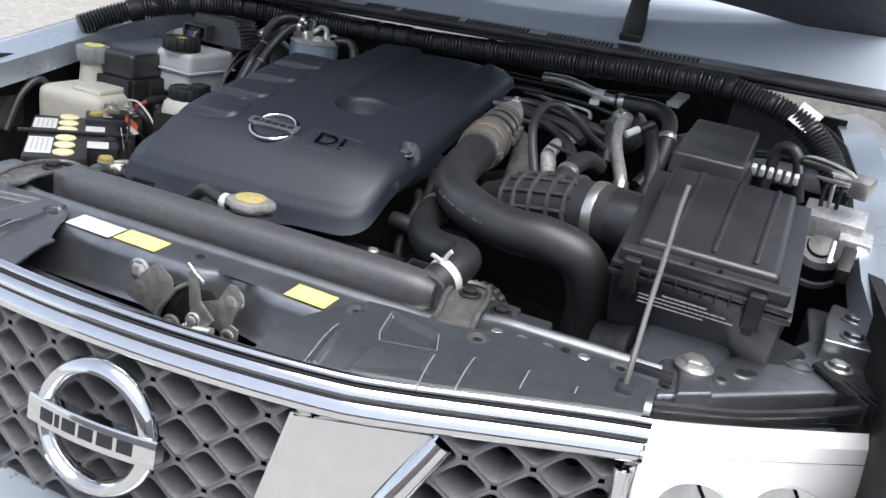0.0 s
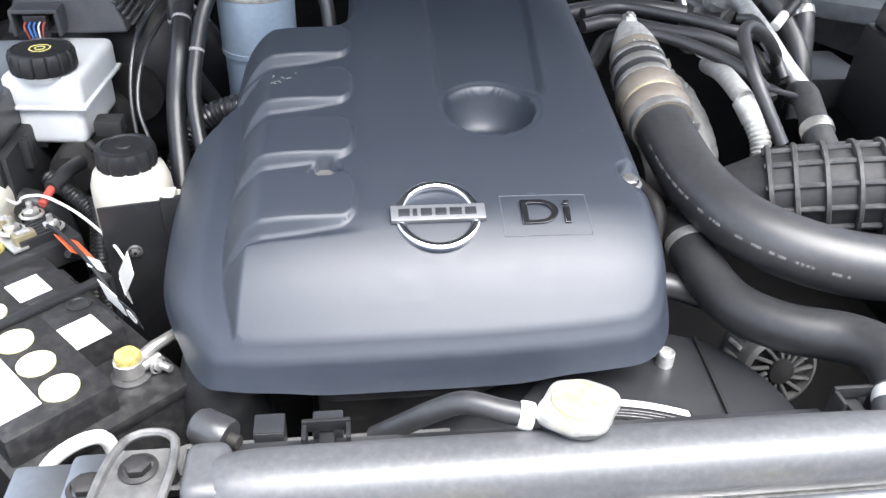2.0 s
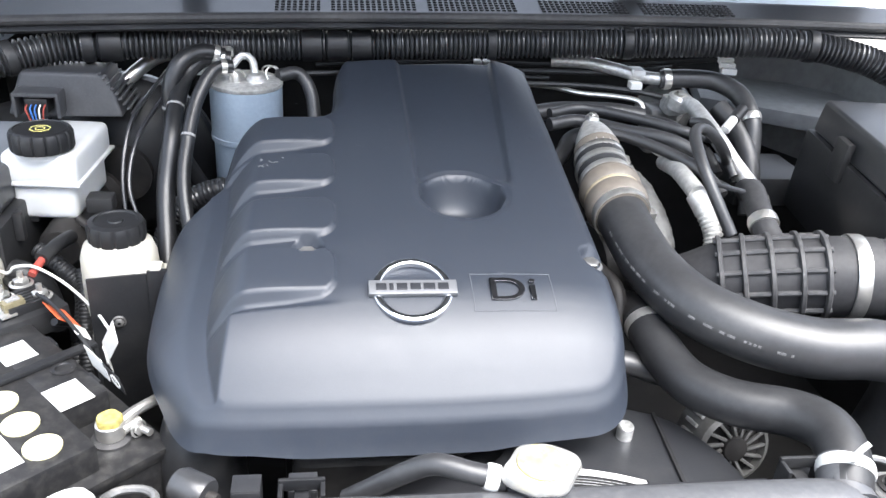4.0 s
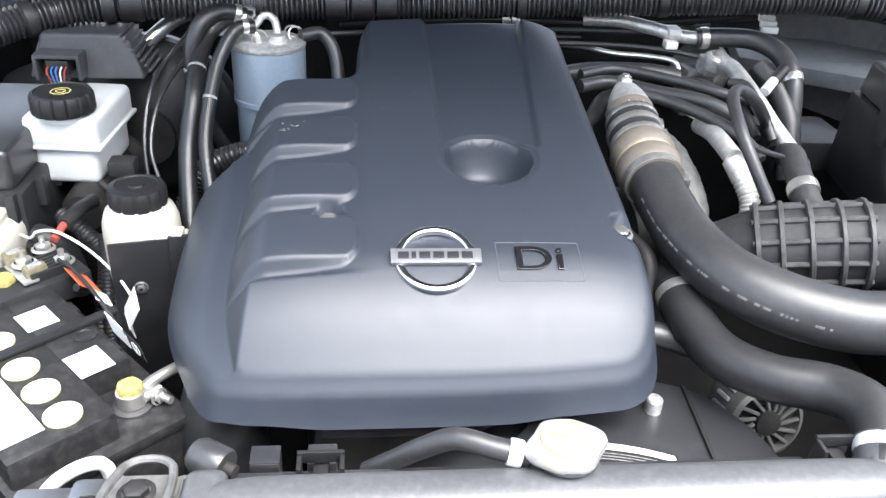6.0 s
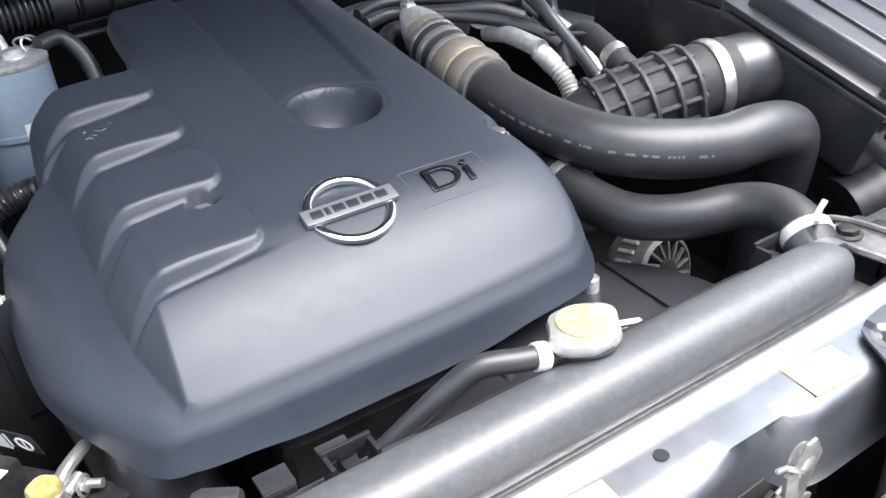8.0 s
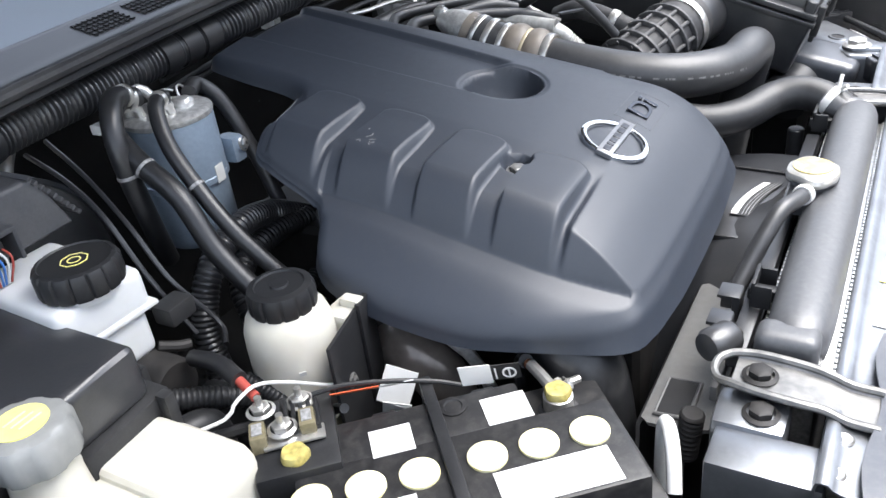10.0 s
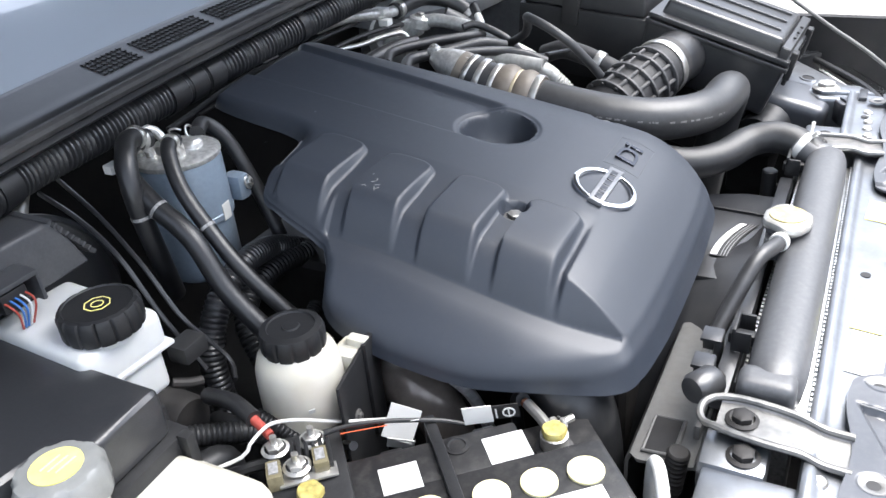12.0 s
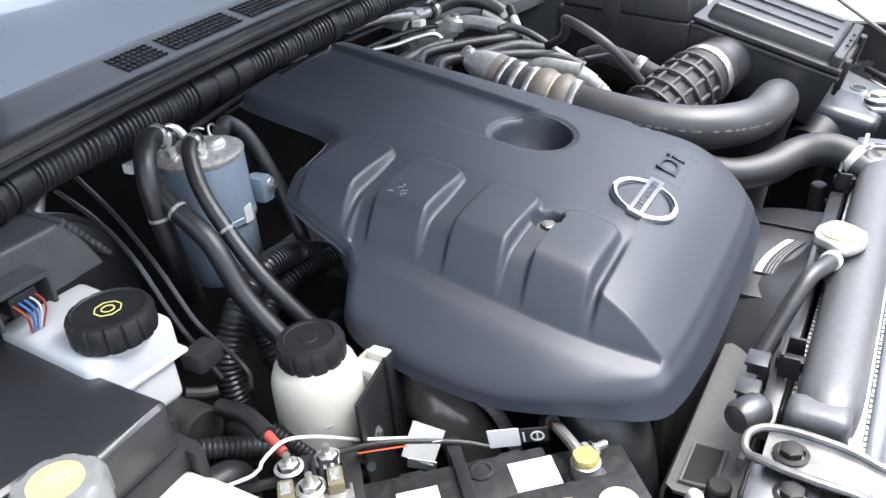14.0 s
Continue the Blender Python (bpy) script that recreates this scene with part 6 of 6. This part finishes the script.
rbx = thing("control_unit_cover", (-0.55, 0.73, 1.12), "dark grey ribbed plastic cover behind the brake reservoir", "plastic cover")
UNIT = mat("dark_grey_plastic", (0.045, 0.047, 0.052), 0.42, vary=0.12, scale=300, bump=0.12, dirt=DUST, dirt_amount=0.2)
part("cover", box((-0.558, 0.720, 1.158), (0.160, 0.090, 0.062), 0.006, 3, taper=0.26), UNIT, rbx)
for k in range(9):
    part("rib", box((0, 0, 0), (0.0035, 0.080, 0.006), 0.001, m=pose(-0.506 + 0.0050 * k, 0.720, 1.190 - 0.0072 * k, 0, 62, 0)), UNIT, rbx)
con = part("connector_hood", join(box((-0.588, 0.664, 1.166), (0.062, 0.034, 0.006), 0.002), box((-0.617, 0.664, 1.150), (0.005, 0.034, 0.034), 0.002), box((-0.559, 0.664, 1.150), (0.005, 0.034, 0.034), 0.002)), UNIT, rbx)
part("plug", box((-0.588, 0.664, 1.150), (0.030, 0.030, 0.022), 0.003), BLACK, con)
for k, c in enumerate((RED, BLUE, BLUE, WHITE, RED)):
    part("wire", tube([(-0.600 + 0.006 * k, 0.650, 1.152), (-0.600 + 0.006 * k, 0.640, 1.149), (-0.597 + 0.005 * k, 0.638, 1.140), (-0.594 + 0.003 * k, 0.645, 1.120)], 0.0012, 6), c, con)

# ---- along the bulkhead ----
cor_pts = [(-0.80, 0.52, 1.13), (-0.73, 0.62, 1.175), (-0.62, 0.715, 1.205), (-0.497, 0.755, 1.216), (-0.33, 0.775, 1.216), (-0.165, 0.786, 1.219), (0.076, 0.776, 1.232), (0.295, 0.745, 1.248), (0.46, 0.715, 1.262), (0.56, 0.70, 1.266), (0.64, 0.685, 1.258), (0.72, 0.665, 1.235), (0.78, 0.63, 1.19), (0.81, 0.58, 1.13)]
cor = solid("main_loom", corrugated(cor_pts, 0.0238, 0.0078, 0.26, 18), BLACK_SATIN, "thick corrugated wiring conduit along the bulkhead", "cable conduit")
for a in (0.13, 0.26, 0.37, 0.40, 0.70, 0.74, 0.78, 0.99, 1.21, 1.50):
    bnd, m = band(cor_pts, 0.0240, 0.030 if a in (0.13, 0.40, 0.70, 0.74, 0.78) else 0.014, a, 0.0012)
    part("tape", bnd, BLACK, cor, "black tape wrap")
part("white_tag", box((0, 0, 0), (0.044, 0.050, 0.001), 0.0003, m=pose(0.726, 0.655, 1.246, 52, 0, 12) @ pose(0, 0, 0, 0, 0, -32)), LABEL_WHITE, cor, "large white paper tag", smooth=False)
for pts, r, c, lab in (
    ([(-0.22, 0.79, 1.17), (0.0, 0.83, 1.172), (0.18, 0.815, 1.180), (0.30, 0.80, 1.185), (0.42, 0.83, 1.19)], 0.0045, BLACK, "thin black wire behind the engine cover"),
    ([(-0.20, 0.81, 1.180), (0.05, 0.85, 1.182), (0.25, 0.84, 1.185), (0.40, 0.82, 1.20), (0.50, 0.80, 1.215)], 0.004, BLACK, "thin black wire along the bulkhead"),
    ([(0.15, 0.79, 1.165), (0.25, 0.775, 1.168), (0.34, 0.755, 1.165), (0.42, 0.75, 1.15)], 0.0045, BLACK, "thin black wire beside the turbo"),
    ([(-0.15, 0.80, 1.165), (0.05, 0.835, 1.16), (0.20, 0.83, 1.165)], 0.004, BLACK, "thin black wire behind the engine"),
):
    solid("wire", tube(pts, r, 8), c, lab, "wire", "bulkhead wires")
cl = thing("wire_clip", (0.085, 0.848, 1.17), "pale plastic wire clip behind the engine cover", "clip")
for k in range(2):
    part("jaw", box((0.075 + 0.016 * k, 0.846, 1.180), (0.013, 0.020, 0.016), 0.002, m=None), WHITE, cl)
solid("wire_clip", box((-0.36, 0.735, 1.185), (0.035, 0.014, 0.012), 0.002), WHITE, "pale plastic clip on the brake pipes", "clip")
cn = thing("connector_block", (0.49, 0.78, 1.2), "row of four white plastic connectors on a cable", "connector")
for k in range(4):
    part("connector", box((0, 0, 0), (0.026, 0.011, 0.010), 0.002, m=pose(0.487 + 0.004 * k, 0.752 + 0.0165 * k, 1.206 + 0.005 * k, 0, 0, -14)), WHITE, cn)

# ---- pipes beside the turbo ----
acp = [(0.20, 0.825, 1.196), (0.255, 0.805, 1.200), (0.30, 0.782, 1.196), (0.345, 0.768, 1.188), (0.385, 0.762, 1.186)]
ac = solid("heater_pipe", tube(acp, 0.0105, 14), ALU, "bare aluminium heater pipe along the bulkhead", "pipe")
part("white_clip", join(box((0.334, 0.772, 1.196), (0.022, 0.030, 0.010), 0.002), box((0.330, 0.760, 1.176), (0.020, 0.020, 0.012), 0.002)), WHITE, ac, "white plastic clip")
hh = [(0.372, 0.763, 1.186), (0.42, 0.758, 1.190), (0.465, 0.742, 1.190), (0.492, 0.705, 1.178), (0.498, 0.665, 1.150), (0.494, 0.635, 1.10), (0.47, 0.60, 1.06)]
hs = solid("heater_hose", tube(hh, 0.0155, 16), RUBBER, "black heater hose bending down by the bulkhead", "hose")
bnd, m = band(hh, 0.0155, 0.012, 0.012, 0.0015)
part("clip", bnd, STEEL, hs)
bnd, m = band(hh, 0.0155, 0.012, 0.19, 0.0015)
part("clip", bnd, STEEL, hs)
solid("heater_hose", tube([(0.455, 0.70, 1.16), (0.475, 0.665, 1.135), (0.488, 0.62, 1.09), (0.485, 0.58, 1.02)], 0.0165, 14), RUBBER, "second black heater hose below the connectors", "hose")
acl = thing("aircon_pipe", (0.41, 0.6, 1.05), "bare aluminium air-conditioning pipe with a bolted eye", "pipe")
part("pipe", tube([(0.402, 0.718, 1.160), (0.406, 0.68, 1.162), (0.408, 0.60, 1.146), (0.424, 0.555, 1.118), (0.446, 0.508, 1.085), (0.455, 0.48, 1.045), (0.455, 0.46, 1.0)], 0.0125, 14), ALU, acl)
part("eye", join(lathe([(0.019, -0.012), (0.021, -0.010), (0.021, 0.008), (0.017, 0.012), (0.0, 0.012)], 24, along((0.398, 0.724, 1.160), (0.1, -0.2, 1))), box((0.392, 0.738, 1.150), (0.030, 0.04, 0.03), 0.008)), ALU, acl)
bolt(acl, (0.398, 0.722, 1.172), (0.1, -0.2, 1), 0.008)
part("crimp_collar", tube([(0.447, 0.505, 1.083), (0.455, 0.478, 1.045)], 0.0155, 14), STEEL, acl)
part("valve", tube([(0.425, 0.605, 1.152), (0.448, 0.625, 1.166)], 0.0075, 12), WHITE, acl, "pale valve cap")
part("valve_cap", tube([(0.445, 0.622, 1.164), (0.466, 0.640, 1.176)], 0.0090, 12), BLACK, acl)
solid("compressor_head", join(lathe([(0.03, -0.03), (0.046, -0.025), (0.050, 0.0), (0.044, 0.015), (0.0, 0.02)], 28, along((0.400, 0.790, 1.128), (-0.5, -0.6, 0.5))), box((0.385, 0.765, 1.10), (0.05, 0.05, 0.08), 0.008)), BRACKET, "dull cast metal housing behind the air-conditioning pipe", "housing")
eg = [(0.318, 0.445, 1.113), (0.326, 0.425, 1.096), (0.334, 0.402, 1.070), (0.326, 0.376, 1.035), (0.312, 0.352, 1.0), (0.30, 0.33, 0.96)]
solid("recirculation_pipe", tube(eg, 0.0135, 18, 0.002, lambda s, w: 0.0140 - (0.0024 * (0.5 + 0.5 * math.cos(2 * math.pi * s / 0.0065)) if 0.03 < s < 0.12 else 0)), WRAP, "pale metal exhaust recirculation pipe with bellows", "pipe")
shield = tube([(0.222, 0.590, 1.098), (0.244, 0.555, 1.095), (0.262, 0.505, 1.078), (0.270, 0.445, 1.045), (0.268, 0.400, 1.005), (0.262, 0.375, 0.965)], 0.029, 26, 0.005, lambda s, w: 0.020 + 0.007 * math.sin(min(1, s / 0.20) * 2.6))
lump = random.Random(3)
for v in shield.verts:
    v.co += Vector((lump.uniform(-1, 1), lump.uniform(-1, 1), lump.uniform(-1, 1))) * 0.0017
hsd = solid("heat_shield", shield, SHIELD, "crumpled grey metal heat shield curving down beside the coupling", "heat shield")
part("seam", tube([(0.254, 0.568, 1.106), (0.280, 0.510, 1.088), (0.290, 0.450, 1.056), (0.285, 0.400, 1.014)], 0.0035, 8), SHIELD, hsd)
part("foot", box((0.280, 0.388, 0.998), (0.05, 0.03, 0.022), 0.006, 3), SHIELD, hsd)
solid("turbocharger", join(lathe([(0.03, -0.05), (0.055, -0.035), (0.062, 0.0), (0.055, 0.03), (0.03, 0.05), (0.0, 0.055)], 32, along((0.235, 0.50, 0.99), (1, 0.2, 0.1)))), DARK, "grimy cast turbocharger below the coupling", "turbocharger")
for pts, r, lab in (
    ([(0.150, 0.62, 1.15), (0.20, 0.635, 1.152), (0.26, 0.60, 1.150), (0.32, 0.56, 1.150), (0.36, 0.53, 1.135)], 0.010, "black hose passing behind the turbo coupling"),
    ([(0.16, 0.66, 1.155), (0.22, 0.68, 1.158), (0.30, 0.64, 1.155), (0.36, 0.60, 1.15), (0.41, 0.59, 1.14)], 0.008, "black hose crossing to the air-conditioning pipe"),
    ([(0.408, 0.548, 1.122), (0.375, 0.497, 1.154), (0.345, 0.478, 1.184), (0.318, 0.468, 1.200), (0.298, 0.445, 1.200), (0.292, 0.415, 1.188), (0.294, 0.385, 1.168), (0.306, 0.360, 1.138), (0.322, 0.338, 1.104)], 0.0078, "black breather hose looping to the intake duct"),
    ([(0.215, 0.60, 1.150), (0.26, 0.575, 1.148), (0.31, 0.53, 1.140), (0.345, 0.49, 1.128), (0.36, 0.45, 1.11)], 0.0085, "black hose over the wrapped pipe"),
    ([(0.335, 0.70, 1.135), (0.36, 0.66, 1.140), (0.39, 0.60, 1.128), (0.40, 0.55, 1.10)], 0.009, "black hose under the aluminium pipe"),
    ([(0.375, 0.62, 1.16), (0.392, 0.60, 1.162), (0.40, 0.55, 1.14), (0.41, 0.52, 1.11)], 0.007, "short black hose beside the aluminium pipe"),
    ([(0.14, 0.70, 1.14), (0.20, 0.72, 1.142), (0.28, 0.71, 1.145), (0.33, 0.70, 1.14)], 0.014, "thick black hose behind the turbo"),
    ([(0.150, 0.58, 1.10), (0.17, 0.60, 1.11), (0.20, 0.65, 1.12), (0.26, 0.68, 1.12)], 0.012, "black hose beside the engine head"),
):
    solid("hose", tube(pts, r, 12), RUBBER, lab, "hose", "turbo side hoses")
solid("thin_pipe", tube([(0.165, 0.815, 1.156), (0.20, 0.80, 1.157), (0.24, 0.765, 1.158), (0.29, 0.745, 1.160), (0.328, 0.727, 1.158), (0.335, 0.715, 1.145)], 0.0042, 10), STEEL, "thin bare steel pipe behind the turbo", "pipe")
solid("pressure_sensor", lathe([(0.014, -0.004), (0.018, 0.0), (0.016, 0.006), (0.0, 0.009)], 24, along((0.325, 0.58, 1.130), (0.0, -0.6, 0.8)) @ Matrix.Diagonal((1.5, 1, 1, 1))), WHITE, "pale oval sensor cap among the hoses", "sensor")
solid("wrapped_pipe", tube([(0.316, 0.560, 1.116), (0.317, 0.510, 1.122), (0.318, 0.440, 1.116)], 0.0125, 18), WRAP, "pale fabric-wrapped pipe beside the coupling", "pipe")
sb = thing("sensor_bracket", (0.37, 0.45, 1.08), "black sensor bracket arm over the intake pipes", "bracket")
part("arm", box((0, 0, 0), (0.085, 0.010, 0.004), 0.001, m=pose(0.358, 0.417, 1.133, 0, 6, -23)), BLACK_SATIN, sb)
part("arm", box((0, 0, 0), (0.012, 0.10, 0.004), 0.001, m=pose(0.352, 0.50, 1.12, 0, 0, 20)), BLACK, sb)
bre = [(0.372, 0.325, 1.098), (0.372, 0.352, 1.110), (0.378, 0.39, 1.122), (0.390, 0.43, 1.125), (0.405, 0.47, 1.11)]
bh = solid("breather_hose", tube(bre, 0.0165, 16), RUBBER_DULL, "black breather hose clamped to the intake duct", "hose")
bnd, m = band(bre, 0.0172, 0.014, 0.034, 0.0015)
part("clamp", bnd, STEEL, bh)

# ---- down beside the engine ----
alt = thing("alternator", (0.29, 0.2, 0.84), "aluminium alternator with ribbed end case under the hoses", "alternator")
AM = along((0.302, 0.20, 0.890), (0.05, -1, 0.25)) @ Matrix.Diagonal((0.82, 0.82, 0.82, 1))
CAST = mat("dull_cast_metal", (0.17, 0.17, 0.165), 0.5, 0.5, vary=0.2, scale=90, bump=0.3, dirt=(0.10, 0.09, 0.08), dirt_amount=0.5, dirt_scale=40)
part("case", lathe([(0.055, -0.05), (0.060, -0.04), (0.060, 0.012), (0.056, 0.022), (0.049, 0.026), (0.046, 0.012), (0.020, 0.012), (0.0, 0.012)], 36, AM), CAST, alt)
# Dark plate whose colour gives the shade of the hollow behind the ribs.
part("inner_plate", lathe([(0.0462, 0.012), (0.0455, 0.0145), (0.022, 0.0145), (0.018, 0.028), (0.0, 0.030)], 36, AM), DARK, alt, "dark plate painted as the shaded hollow behind the ribs")
for k in range(15):
    a = 2 * math.pi * k / 15
    part("rib", box((0, 0, 0), (0.030, 0.0045, 0.006), 0.001, m=AM @ pose(0.034 * math.cos(a), 0.034 * math.sin(a), 0.022, 0, 0, math.degrees(a) + 12)), CAST, alt)
for k in range(24):
    a = 2 * math.pi * k / 24
    part("fin", box((0, 0, 0), (0.006, 0.006, 0.03), 0.001, m=AM @ pose(0.061 * math.cos(a), 0.061 * math.sin(a), -0.01, 0, 0, math.degrees(a))), ALU, alt)
solid("oil_filler_pipe", join(lathe([(0.009, 0.93), (0.009, 0.972), (0.0075, 0.974), (0.0065, 0.962), (0.0, 0.962)], 20, Matrix.Translation((0.138, 0.138, 0)))), ALU, "small bare metal pipe end in front of the engine", "pipe")
solid("vent_tube", join(lathe([(0.012, 0.88), (0.012, 0.975), (0.010, 0.977), (0.0, 0.977)], 16, Matrix.Translation((0.300, 0.050, 0)))), RUBBER, "black ribbed vent tube behind the radiator", "tube")
for pts, r, c, lab in (
    ([(0.13, 0.22, 1.0), (0.16, 0.215, 1.0), (0.20, 0.205, 0.99)], 0.014, RUBBER, "short black hose at the engine front"),
    ([(0.14, 0.30, 1.03), (0.155, 0.26, 1.02), (0.15, 0.22, 0.97), (0.16, 0.19, 0.92)], 0.008, DARK, "greasy wiring stub beside the engine"),
    ([(0.15, 0.34, 1.06), (0.165, 0.29, 1.05), (0.16, 0.26, 1.0)], 0.010, DARK, "cast metal boss beside the engine cover"),
    ([(0.35, 0.06, 0.93), (0.37, 0.03, 0.90), (0.40, 0.02, 0.86)], 0.010, DARK, "dark greasy pipe below the radiator hose"),
):
    solid("engine_pipe", tube(pts, r, 12), c, lab, "pipe", "engine side pipes")
solid("intercooler_hose", tube([(-0.300, 0.200, 0.975), (-0.312, 0.170, 0.945), (-0.312, 0.160, 0.90), (-0.305, 0.155, 0.82), (-0.30, 0.15, 0.70)], 0.045, 24), HOSE_BLACK, "thick upright black hose under the engine cover", "hose")
solid("metal_elbow", tube([(-0.322, 0.405, 0.918), (-0.336, 0.370, 0.938), (-0.344, 0.342, 0.928), (-0.338, 0.322, 0.89), (-0.33, 0.31, 0.80)], 0.033, 20), mat("dull_pipe_metal", (0.20, 0.175, 0.155), 0.24, 0.35, vary=0.15, scale=60), "dull metal pipe elbow beside the engine", "pipe")
solid("dipstick_tube", tube([(-0.338, 0.312, 0.965), (-0.330, 0.284, 0.930), (-0.315, 0.262, 0.84)], 0.0075, 10), ALU, "bare metal dipstick tube under the cover", "tube")
solid("sensor_plug", box((-0.275, 0.225, 0.95), (0.04, 0.035, 0.03), 0.006), BLACK, "black sensor plug under the cover edge", "plug")
sp = thing("shroud_side_panel", (-0.2, 0.06, 0.7), "grey dusty plastic side panel of the fan shroud", "shroud panel")
PANEL = [(0.026, 0.950), (0.030, 0.938), (0.052, 0.931), (0.088, 0.929), (0.097, 0.925), (0.102, 0.915), (0.104, 0.80)]
part("panel", sheet([[(x + (0.010 if k > 3 and x < -0.3 else 0.0), y, z) for x in (-0.352, -0.345, -0.28, -0.2, -0.12, -0.06, -0.02)] for k, (y, z) in enumerate(PANEL)], 0.004), GREY_PLASTIC, sp, sharp=30)
part("rail", box((-0.150, 0.034, 0.955), (0.34, 0.007, 0.018), 0.002), GREY_PLASTIC, sp)
part("rail", box((-0.120, 0.050, 0.938), (0.20, 0.005, 0.014), 0.0015), GREY_PLASTIC, sp)
for x, w in ((-0.312, 0.056),):
    # Solid near-black block; the hollow's shade is only in its colour.
    part("recess_shade", box((x, 0.068, 0.9315), (w, 0.030, 0.006), 0.002), BAY, sp)
    part("recess_rim", tube([(x - w / 2, 0.052, 0.934), (x + w / 2, 0.052, 0.934), (x + w / 2, 0.084, 0.932), (x - w / 2, 0.084, 0.932), (x - w / 2, 0.052, 0.934)], 0.0025, 8, raw=True), GREY_PLASTIC, sp)
for x in (-0.255, -0.205):
    part("clip", join(box((x, 0.036, 0.985), (0.026, 0.008, 0.030), 0.002), box((x, 0.044, 0.999), (0.026, 0.022, 0.004), 0.001), box((x + 0.011, 0.046, 0.985), (0.004, 0.018, 0.028), 0.001)), BLACK_SATIN, sp)
part("coolant_stub", tube([(-0.342, 0.066, 0.925), (-0.340, 0.066, 0.88), (-0.335, 0.068, 0.80)], 0.013, 12), RUBBER_DULL, sp)
part("spring", corrugated([(-0.352, 0.045, 0.955), (-0.352, 0.05, 0.90)], 0.012, 0.006, 0.2), DARK, sp)

solid("wiring_loom", corrugated([(-0.565, 0.50, 1.0), (-0.53, 0.475, 0.985), (-0.50, 0.45, 0.965), (-0.495, 0.41, 0.93), (-0.50, 0.38, 0.88)], 0.012, 0.0055), BLACK, "black corrugated loom between fuse box and battery", "cable harness")
solid("wiring_loom", corrugated([(-0.50, 0.46, 0.99), (-0.49, 0.42, 0.96), (-0.485, 0.38, 0.91), (-0.48, 0.36, 0.85)], 0.009, 0.005), BLACK, "thin black corrugated loom beside the battery", "cable harness")
for k, (pts, r) in enumerate((([(-0.60, 0.46, 0.98), (-0.57, 0.42, 0.99), (-0.55, 0.40, 0.99)], 0.006), ([(-0.62, 0.45, 0.96), (-0.60, 0.41, 0.97), (-0.585, 0.38, 0.98), (-0.575, 0.36, 0.985)], 0.005), ([(-0.50, 0.335, 0.99), (-0.49, 0.36, 0.97), (-0.50, 0.39, 0.93)], 0.005))):
    solid("cable", tube(pts, r, 8), BLACK, "short black cable at the fuse block", "cable", "fuse block cables")
